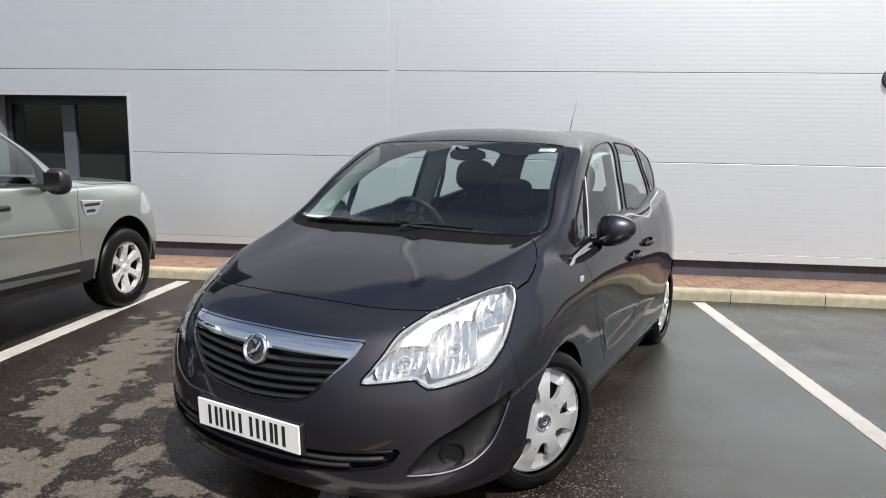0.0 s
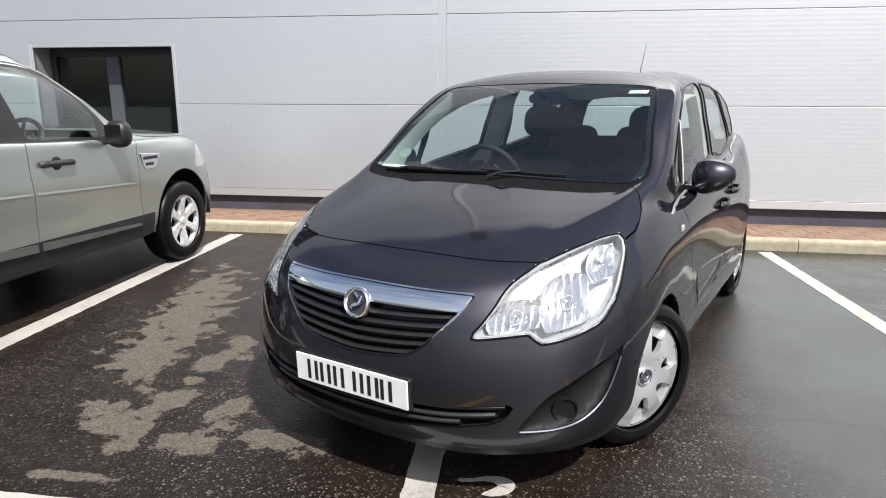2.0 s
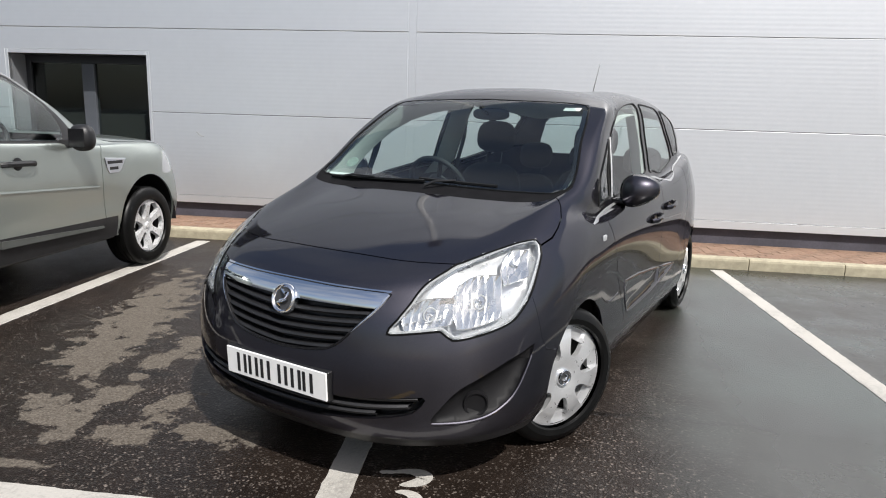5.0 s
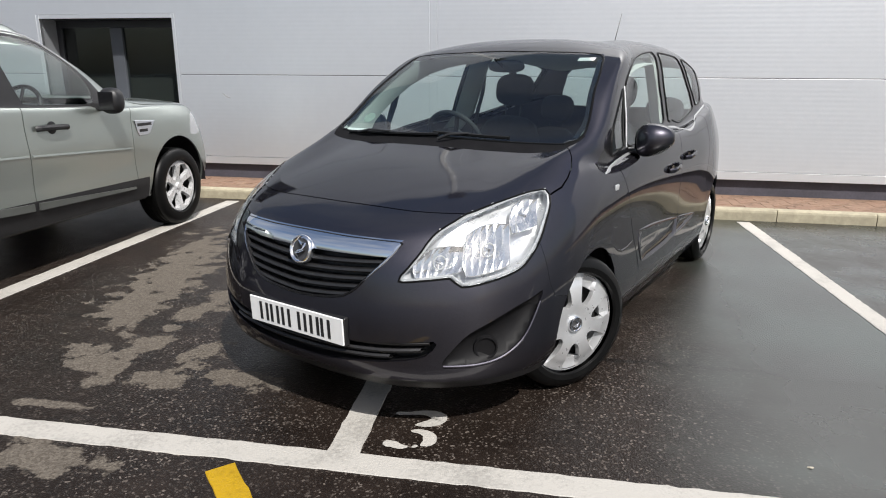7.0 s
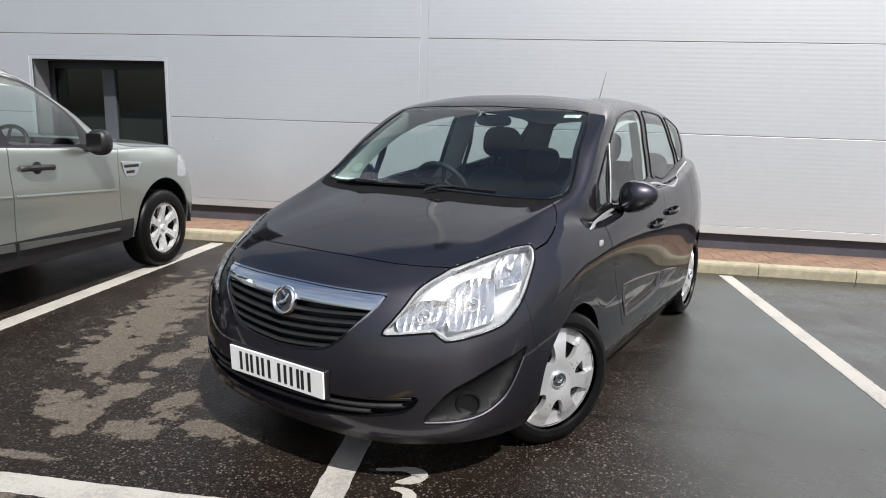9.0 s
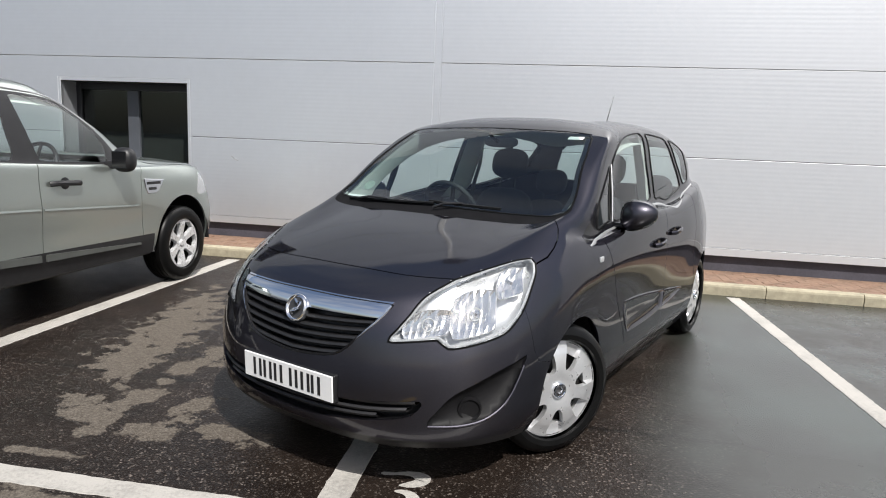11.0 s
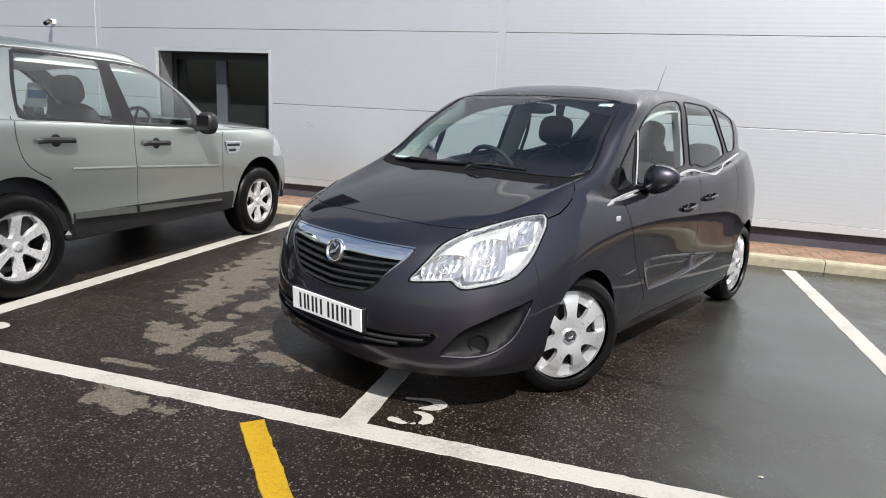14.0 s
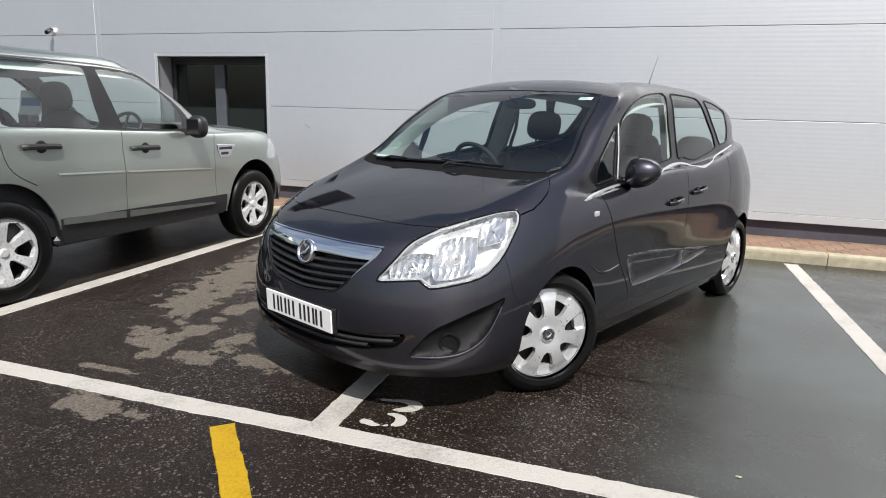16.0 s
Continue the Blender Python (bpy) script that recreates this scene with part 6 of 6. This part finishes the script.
    ridge = []
    for k in range(17):
        f = min(max((k - 5) / 8, 0), 1)
        ridge.append(Vector((-1.95 - 0.95 * f, 0, 1.764 - 0.01 * f)))
        r[10][k].z += 0.018
    r.append([a.lerp(b, 0.5) + Vector((0, 0, 0.008)) for a, b in zip(r[-1], ridge)])
    r.append(ridge)
    return r


R_HULL = hull_grid(rover_loops(), 5, 5)
rover = thing("off_roader", "pale metallic green off-roader parked nose-in at the kerb", "car", at=ROVER)
r_probe = shell_probe(R_HULL)
rs = grid_bm(R_HULL)
rs.faces.layers.int.new("tag")
rs.faces.layers.int.new("near")
side_up = lambda c: c.y > 0.6 and c.z > 1.0
carve(rs, SIDE_VIEW, arch(-0.0, 0.36, 0.435, 0.2, 1.10), 99, lambda c: c.y > 0.6)
carve(rs, SIDE_VIEW, arch(-2.765, 0.36, 0.435, 0.2, 1.10), 99, lambda c: c.y > 0.6)
carve(rs, SIDE_VIEW, [Vector(p) for p in ((-.46, .52), (-2.34, .535), (-2.34, .30), (-.46, .30))], 20, lambda c: c.y > 0.6, only=(0,))
R_DLO = flowing([(-.80, 1.148), (-1.0, 1.146), (-1.7, 1.166), (-2.2, 1.190), (-2.62, 1.205), (-2.67, 1.222), (-2.675, 1.26), (-2.66, 1.45), (-2.60, 1.655), (-2.57, 1.672), (-2.3, 1.672), (-1.95, 1.660), (-1.70, 1.658), (-1.46, 1.640), (-1.28, 1.590), (-1.07, 1.455), (-.90, 1.315)], 0.05)
carve(rs, SIDE_VIEW, R_DLO, 6, side_up, only=(0,))
carve(rs, SIDE_VIEW, flowing([(-1.012, 1.165), (-1.35, 1.172), (-1.62, 1.181), (-1.66, 1.19), (-1.725, 1.40), (-1.785, 1.628), (-1.76, 1.640), (-1.64, 1.638), (-1.46, 1.622), (-1.29, 1.572), (-1.09, 1.440), (-.985, 1.325), (-.965, 1.27), (-.965, 1.185)], 0.05), 8, side_up, only=(6,))
carve(rs, SIDE_VIEW, flowing([(-1.90, 1.20), (-2.2, 1.208), (-2.60, 1.222), (-2.645, 1.24), (-2.65, 1.28), (-2.63, 1.45), (-2.58, 1.64), (-2.56, 1.652), (-2.3, 1.655), (-1.92, 1.646), (-1.895, 1.63), (-1.895, 1.40)], 0.05), 9, side_up, only=(6,))
carve(rs, SIDE_VIEW, flowing([(-2.80, 1.25), (-3.15, 1.27), (-3.10, 1.45), (-3.02, 1.63), (-2.75, 1.65), (-2.77, 1.45)], 0.05), 10, side_up, only=(0,))
carve(rs, FRONT_VIEW, flowing([(-.4, 1.195), (0, 1.195), (.4, 1.195), (.66, 1.185), (.715, 1.20), (.70, 1.30), (.67, 1.44), (.63, 1.56), (.585, 1.635), (.4, 1.653), (0, 1.662), (-.4, 1.653)], 0.06), 5, lambda c: c.x > -1.5 and c.y < 0.76 and c.z > 1.1)
carve(rs, FRONT_VIEW, flowing([(-.3, 1.27), (0, 1.27), (.3, 1.27), (.6, 1.29), (.55, 1.6), (.3, 1.63), (0, 1.63), (-.3, 1.63)], 0.08), 11, lambda c: c.x < -3.0)
carve(rs, LAMP_VIEW, flowing([(.04, .85), (.22, .835), (.215, .93), (.16, 1.02), (.10, 1.033), (-.02, 1.02)], 0.03), 1, lambda c: c.x > 0.1 and c.y > 0.55)
slot(rs, SIDE_VIEW, [(-.60, 1.125), (-.625, 1.05), (-.63, .80), (-.615, .52)], 0.007, flank, (0,))
slot(rs, SIDE_VIEW, [(-1.72, 1.17), (-1.725, 1.0), (-1.715, .80), (-1.72, .52)], 0.007, flank, (0,))
slot(rs, SIDE_VIEW, [(-2.72, 1.23), (-2.735, 1.12), (-2.70, .95), (-2.62, .865), (-2.50, .80)], 0.007, flank, (0,))
slot(rs, TOP_VIEW, [(.30, .845), (.10, .868), (-.20, .872), (-.42, .868), (-.52, .80), (-.50, .5), (-.44, 0)], 0.009, lambda c: c.z > 1.0 and c.x > -.6, (0,))


def rover_name(faces):
    c = sum((f.calc_center_median() for f in faces), Vector()) / len(faces)
    mid = any(abs(v.co.y) < 1e-5 for f in faces for v in f.verts)
    if mid and c.x > -0.6 and c.z > 1.04:
        return "bonnet", True
    if mid:
        return "body_frame", True
    if -1.75 < c.x < -0.7:
        return "front_door", False
    if -2.7 < c.x <= -1.75:
        return "rear_door", False
    return "wing", False


for group in islands(rs, 0):
    if sum(f.calc_area() for f in group) > 0.002:
        nm, mid = rover_name(group)
        add_panel(nm, group, M_SAGE, mid, 0.015, of=rover)
for tag, nm in ((5, "windscreen"), (8, "door_glass"), (9, "door_glass"), (10, "side_glass"), (11, "rear_screen")):
    for group in islands(rs, tag):
        if sum(f.calc_area() for f in group) > 0.004:
            add_panel(nm, group, M_TALL_GLASS if 6 < tag < 11 else M_CAR_GLASS, tag in (5, 11), 0, "", rover)
for group in islands(rs, 6):
    if sum(f.calc_area() for f in group) > 0.002:
        add_panel("window_surround", group, M_RECESS, False, 0.01, "black window surround and door pillar", rover)
for group in islands(rs, 20):
    if sum(f.calc_area() for f in group) > 0.002:
        add_panel("sill_cladding", group, M_RECESS, False, 0.012, "grained black plastic sill cladding", rover)
M_LAMP_WHITE = material("lamp_cover", (0.50, 0.51, 0.52), 0.12, 0.4, coat=1.0)
for group in islands(rs, 1):
    if sum(f.calc_area() for f in group) > 0.002:
        add_panel("headlight", group, M_LAMP_WHITE, False, 0.01, "pale wrap-round headlight", rover)


def on_rover(u, z, out=0.0):
    p = r_probe((u, 3, z), (0, -1, 0)) or Vector((u, 0.94, z))
    return Vector((u, p.y + out, z))


def flank_strip(name, pts, mat, w0, w1, out, label=""):
    """A long strip on both flanks, that follows the doors; w0, w1: its width at the ends."""
    for sign in (1, -1):
        b = bmesh.new()
        rows = []
        n = 24
        for k in range(n + 1):
            s = k / n
            u = pts[0][0] + (pts[1][0] - pts[0][0]) * s
            z = pts[0][1] + (pts[1][1] - pts[0][1]) * s
            w = w0 + (w1 - w0) * s
            q = [on_rover(u, z + w / 2), on_rover(u, z + w / 2, out), on_rover(u, z - w / 2, out * 1.3), on_rover(u, z - w / 2)]
            rows.append([b.verts.new((p.x, sign * p.y, p.z)) for p in q])
        for r0, r1 in zip(rows, rows[1:]):
            for k in range(3):
                b.faces.new((r0[k], r0[k + 1], r1[k + 1], r1[k]))
        b.faces.new(rows[0])
        b.faces.new(rows[-1])
        bmesh.ops.recalc_face_normals(b, faces=list(b.faces))
        part(name, b, mat, rover, label, smooth=False)


flank_strip("rubbing_strip", ((-.68, .790), (-1.70, .840)), M_SAGE, 0.011, 0.012, 0.007)
flank_strip("rubbing_strip", ((-1.735, .842), (-2.33, .866)), M_SAGE, 0.012, 0.012, 0.007)
M_SILL = material("faded_silver_insert", (0.095, 0.10, 0.093), 0.4, 0.3, vary=0.1, scale=8.0)
flank_strip("sill_insert", ((-.66, .452), (-1.70, .490)), M_SILL, 0.018, 0.050, 0.014, "pale painted insert in the sill")
flank_strip("sill_insert", ((-1.75, .492), (-2.32, .520)), M_SILL, 0.050, 0.052, 0.014, "pale painted insert in the sill")
for sign in (1, -1):
    for u, z in ((-1.49, 1.020), (-2.44, 1.067)):
        pts = [Vector((q.x, sign * q.y, q.z)) for q in (on_rover(u + 0.145, z - 0.005, 0.006), on_rover(u + 0.12, z, 0.03), on_rover(u, z + 0.004, 0.036), on_rover(u - 0.12, z + 0.004, 0.03), on_rover(u - 0.145, z, 0.006))]
        h = part("door_handle", bm_tube(flowing(pts, 0.04, False), 0.017, 8, flat=1.2), M_BLACK, rover, "black bar door handle")
        q = on_rover(u, z)
        d = part("handle_dish", bm_lathe([(0, 0.002), (0.035, 0.003), (0.045, 0.001)], 20), M_BLACK, rover)
        d.matrix_local = pose(q.x, sign * (q.y + 0.002), q.z, 0, 0, 0 if sign > 0 else 180)
    # wing vent
    q = on_rover(-0.455, 0.955, 0.004)
    vent = part("wing_vent", bm_prism([(0.135, 0.045), (-0.145, 0.062), (-0.12, -0.03), (-0.095, -0.072), (0.02, -0.072), (0.06, -0.055)], 0.012, 0.004), M_CHROME, rover, "bright wing vent with dark slots", smooth=False)
    vent.matrix_local = pose(q.x, sign * q.y - (0.004 if sign > 0 else 0.004), q.z, 0, 0, 0)
    for z0, a0, a1 in ((0.020, -0.11, 0.08), (-0.030, -0.085, 0.02)):
        for y0 in ((0.0122,) if sign > 0 else (-0.0012,)):
            part("slot", bm_box(a0, a1, y0 - 0.001, y0 + 0.002, z0 - 0.012, z0 + 0.012, 0.0), M_BLACK, vent, smooth=False)
    # mirror
    mb = pillow(0.070, 0.090, 0.100, 2.7)
    mir = part("door_mirror", mb, M_BLACK, rover, "large black door mirror")
    mir.location = (-0.96, sign * 1.045, 1.19)
    part("mirror_glass", bm_box(-0.071, -0.066, -0.065, 0.065, -0.068, 0.068, 0.003), M_GLOSS_BLACK, mir, smooth=False)
    part("mirror_foot", bm_box(-0.05, 0.04, -sign * 0.13 - 0.07, -sign * 0.13 + 0.07, -0.075, -0.015, 0.014, 2), M_BLACK, mir)
    # roof rail and drip strip
    rail = [on_rover(u, z, 0.0) for u, z in ((-1.00, 1.422), (-1.20, 1.553), (-1.40, 1.643), (-1.7, 1.676), (-2.1, 1.684), (-2.6, 1.684), (-3.0, 1.67))]
    part("drip_strip", bm_tube([Vector((p.x, sign * (p.y + 0.002), p.z)) for p in flowing(rail, 0.08, False)], 0.008, 6), M_SATIN, rover)


def rover_wheel(m):
    tyre = part("tyre", tyre_bm(0.362, 0.243, 0.235), M_RUBBER, rover)
    tyre.matrix_local = m

    def gap(f):
        g = abs(2 * f - 1.0)
        return 0.01 + (0.255 + 0.095 * f) * (1 - g ** 5) ** 0.5 if g < 1 else 0.01

    def dish(r):
        return 0.078 + 0.022 * min(max((r - 0.03) / 0.15, 0), 1) - (0.012 if r > 0.238 else 0)
    part("alloy_wheel", spoked_face(6, 0.246, 0.070, 0.224, gap, dish, 6, 0.045), M_ALLOY, tyre, "bright six-spoke alloy wheel")
    part("centre_cap", bm_lathe([(0.0, 0.094), (0.026, 0.092), (0.032, 0.085), (0.033, 0.07)], 24), M_ALLOY, tyre)
    part("brake_disc", bm_lathe([(0.0, 0.03), (0.07, 0.03), (0.075, 0.01), (0.15, 0.01), (0.15, -0.01)], 40), M_STEEL, tyre)
    part("rim_barrel", bm_lathe([(0.238, 0.09), (0.225, 0.06), (0.222, -0.10)], 40), M_STEEL, tyre)


for u in (0.0, -2.765):
    rover_wheel(pose(u, 0.825, 0.362, 0, 0, 0))
    rover_wheel(pose(u, -0.825, 0.362, 0, 0, 180))
    for sign in (1, -1):
        bb = bmesh.new()
        rings = []
        for v in (0.52, 0.93):
            rings.append([bb.verts.new((u + 0.445 * math.cos(math.pi * k / 20), sign * v, 0.36 + 0.49 * math.sin(math.pi * k / 20))) for k in range(21)])
        for k in range(20):
            bb.faces.new((rings[0][k], rings[0][k + 1], rings[1][k + 1], rings[1][k]))
        bb.faces.new(rings[0])
        part("wheel_arch_liner", bb, M_BLACK, rover)
part("floor_pan", bm_box(-3.4, 0.6, -0.60, 0.60, 0.30, 0.40, 0.03), M_BLACK, rover)
part("sill_box", bm_box(-2.36, -0.42, -0.90, 0.90, 0.32, 0.40, 0.03), M_BLACK, rover)
part("bulkhead", bm_box(-0.62, -0.54, -0.80, 0.80, 0.40, 1.10, 0.02), M_BLACK, rover)
part("engine_block", bm_box(-0.5, 0.55, -0.55, 0.55, 0.40, 0.95, 0.05), M_BLACK, rover)
part("front_grille", bm_box(0.70, 0.765, -0.45, 0.45, 0.80, 0.93, 0.01), M_BLACK, rover)
# cabin
db = bm_box(-1.05, -0.55, -0.80, 0.80, 0.75, 1.14, 0.06, 3)
part("dashboard", db, M_DASH, rover)
rw = part("steering_wheel", bm_tube(ring, 0.016, 10, True), M_DASH, rover, "dark steering wheel")
rw.matrix_local = pose(-1.18, -0.40, 1.12, 0, -66, 0)
for a in (0, 180, 270):
    part("spoke", bm_tube([(0, 0, 0.0), (0.185 * math.cos(radians(a)), 0.185 * math.sin(radians(a)), 0)], 0.018, 6, flat=0.5), M_DASH, rw)
for v in (-0.42, 0.42):
    seat(-1.43, v, rover, M_CLOTH, 0.48, 0.26, True, 0.33)
for v in (-0.48, 0.0, 0.48):
    seat(-2.50, v, rover, M_CLOTH, 0.50, 0.23, True, 0.33)
g = R_HULL[-17:, :, :] * np.array((1, 0.97, 1)) - np.array((0, 0, 0.03))
part("roof_lining", joined_across(grid_bm(g)), M_LINING, rover, "pale roof lining")
for sign in (1, -1):
    part("door_lining", bm_box(-3.2, -0.62, sign * 0.86 - 0.01, sign * 0.86 + 0.01, 0.4, 1.13), M_DASH, rover, smooth=False)
M_BLUE = material("blue_print", (0.06, 0.28, 0.55), 0.5)
M_STICKER = material("translucent_white_sticker", (0.85, 0.88, 0.88), 0.6)
M_STICKER.node_tree.nodes["Principled BSDF"].inputs["Transmission Weight"].default_value = 0.5
note = part("window_sticker", bm_box(-0.115, 0.115, -0.001, 0.001, -0.12, 0.12), M_STICKER, rover, "white and blue sticker inside the far door window", smooth=False)
q = on_rover(-1.09, 1.36, -0.012)
note.matrix_local = pose(q.x, q.y, q.z, 16, 0, 0)
part("print_band", bm_box(-0.10, 0.10, -0.0025, 0.0025, -0.03, 0.05), M_BLUE, note, smooth=False)

# ---- small things on the wall and the ground ----
def cctv(x, z):
    c = thing("security_camera", "small black security camera on a white wall bracket", "camera", at=WALL @ Matrix.Translation((x, 0.0, z)))
    part("bracket", bm_box(-0.035, 0.035, -0.03, 0.004, -0.03, 0.04, 0.006), M_WHITE_PLASTIC, c)
    part("arm", bm_tube([(0, -0.02, 0.01), (0, -0.08, 0.03), (0.01, -0.10, 0.0)], 0.012, 8), M_BLACK, c)
    body = bm_lathe([(0, 0.06), (0.03, 0.055), (0.034, 0.03), (0.034, -0.06), (0.028, -0.07), (0, -0.07)], 20)
    h = part("camera_body", body, M_GLOSS_BLACK, c)
    h.matrix_local = pose(0.02, -0.13, -0.02, 20, 0, 25)
    return c


cctv(-7.76, 2.44)
fl = thing("floodlight", "dark box floodlight on top of the parapet", "floodlight", at=WALL @ Matrix.Translation((-1.0, 0.0, 5.78)))
part("foot", bm_box(-0.06, 0.06, 0.06, 0.18, 0.0, 0.03, 0.004), M_BLACK, fl)
part("lamp_body", bm_box(-0.16, 0.16, -0.05, 0.20, 0.03, 0.29, 0.02, 2), M_BLACK, fl)
part("bracket", bm_box(-0.30, 0.22, 0.10, 0.14, 0.002, 0.026, 0.003), M_BLACK, fl)
part("lamp_glass", bm_box(-0.13, 0.13, -0.056, -0.051, 0.06, 0.26), M_GLOSS_BLACK, fl, smooth=False)
part("cable_trunking", bm_box(-1.04, -0.96, -0.05, -0.001, 3.75, 5.70, 0.008), material("white_trunking", (0.82, 0.82, 0.82), 0.45, vary=0.04, scale=6.0), wall, "white trunking below the floodlight", smooth=False)
bl = thing("bulkhead_lamp", "round grey bulkhead lamp fixed to the cladding", "lamp", at=WALL @ Matrix.Translation((4.72, 0.0, 2.32)))
part("lamp_base", bm_lathe([(0, -0.012), (0.10, -0.012), (0.115, 0.0)], 28), M_MULLION, bl)
part("lamp_glass", bm_lathe([(0, -0.075), (0.05, -0.068), (0.085, -0.04), (0.095, -0.013)], 28), M_REVEAL, bl)
lf = bmesh.new()
vs = [lf.verts.new(p) for p in ((-0.016, -0.004, 0.002), (-0.004, -0.009, 0.005), (0.012, -0.005, 0.002), (0.017, 0.002, 0.006), (0.004, 0.008, 0.003), (-0.010, 0.006, 0.006))]
top = lf.verts.new((0.0, 0.0, 0.009))
for i in range(6):
    lf.faces.new((vs[i], vs[(i + 1) % 6], top))
M_PALE_LEAF = material("bleached_leaf", (0.34, 0.31, 0.25), 0.7, vary=0.2, scale=60.0)
scrap = tagged(part("dead_leaf", lf, M_PALE_LEAF, smooth=False), "tiny bleached leaf lying on the asphalt", "leaf")
scrap.location = (1.63, 2.15, 0.0)
scrap.scale = (0.8, 0.8, 0.8)

# pale scuff on the cladding
sc = bmesh.new()
line = flowing([(-0.055, 0.035), (-0.020, 0.010), (0.015, -0.012), (0.050, -0.020)], 0.012, False)
rows = []
for k, q in enumerate(line):
    w = 0.012 * math.sin(math.pi * (k + 0.6) / (len(line) + 0.2)) + 0.003 * noise.noise(Vector((q.x * 90, q.y * 90, 1)))
    rows.append((sc.verts.new((q.x, -0.0015, q.y + w)), sc.verts.new((q.x, -0.0015, q.y - w))))
for (a, b0), (c, d) in zip(rows, rows[1:]):
    sc.faces.new((a, b0, d, c))
M_SCUFF = material("scuffed_coating", (0.45, 0.455, 0.46), 0.6, vary=0.1, scale=60.0)
scuff = part("scuff", sc, M_SCUFF, wall, smooth=False)
scuff.location = (-3.31, 0, 1.13)

# ---- kerb stones and pavers, last ----
def kerb_mesh():
    b = bmesh.new()
    prof = [(0, 0), (0, KZ - 0.03), (0.006, KZ - 0.01), (0.022, KZ), (0.125, KZ), (0.125, 0)]
    ends = [[b.verts.new((x, y, z)) for y, z in prof] for x in (0.0, 0.906)]
    n = len(prof)
    b.faces.new(ends[0])
    b.faces.new(ends[1][::-1])
    for i in range(n):
        j = (i + 1) % n
        b.faces.new((ends[0][j], ends[0][i], ends[1][i], ends[1][j]))
    bmesh.ops.recalc_face_normals(b, faces=list(b.faces))
    return mesh_of("kerb_stone", b, M_KERB, smooth=False)


_stone = kerb_mesh()
for i in range(-22, 10):
    ob = new("kerb_stone", _stone)
    ob.parent = pave
    ob.location = (2.99 + 0.914 * i, KY + random.uniform(-0.003, 0.003), random.uniform(-0.004, 0.0))
    ob.rotation_euler = (0, 0, random.uniform(-0.003, 0.003))


def herringbone(x0, x1, y0, y1):
    """Places of bricks 0.2 x 0.1 laid at 90 degrees to one another."""
    out = []
    L, W = 0.206, 0.103
    for i in range(-60, 220):
        for j in range(-60, 60):
            # one level and one upright brick for each step of the pattern
            bx, by = (i + 4 * j) * W, i * W
            out.append((bx + L / 2, by + W / 2, 0))
            out.append((bx + L + W / 2, by + L / 2, 90))
    out = [(x + x0 - 6.0, y + y0, a) for x, y, a in out]
    return [(x, y, a) for x, y, a in out if x0 <= x <= x1 and y0 + (0.05 if a == 0 else 0.1) <= y <= y1 - (0.05 if a == 0 else 0.1)]


_brick = mesh_of("paver", bm_box(-0.0995, 0.0995, -0.0495, 0.0495, -0.05, 0.0, 0.0025), M_PAVER, smooth=False)
_far = bmesh.new()
for x, y, a in herringbone(-9.0, 9.0, KY + 0.13, 0.05):
    tilt = (random.uniform(-0.006, 0.006), random.uniform(-0.006, 0.006), radians(a))
    place = Matrix.LocRotScale((x, y, KZ - 0.002 + random.uniform(-0.003, 0.002)), Euler(tilt), None)
    if -3.6 < x < -1.9 or 1.9 < x < 4.9:
        ob = new("paver", _brick)
        ob.parent = pave
        ob.matrix_local = place
    else:
        merge(_far, bm_box(-0.0995, 0.0995, -0.0495, 0.0495, -0.05, 0.0), place)
tagged(part("pavers", _far, M_PAVER, pave, smooth=False), kind="stuff")
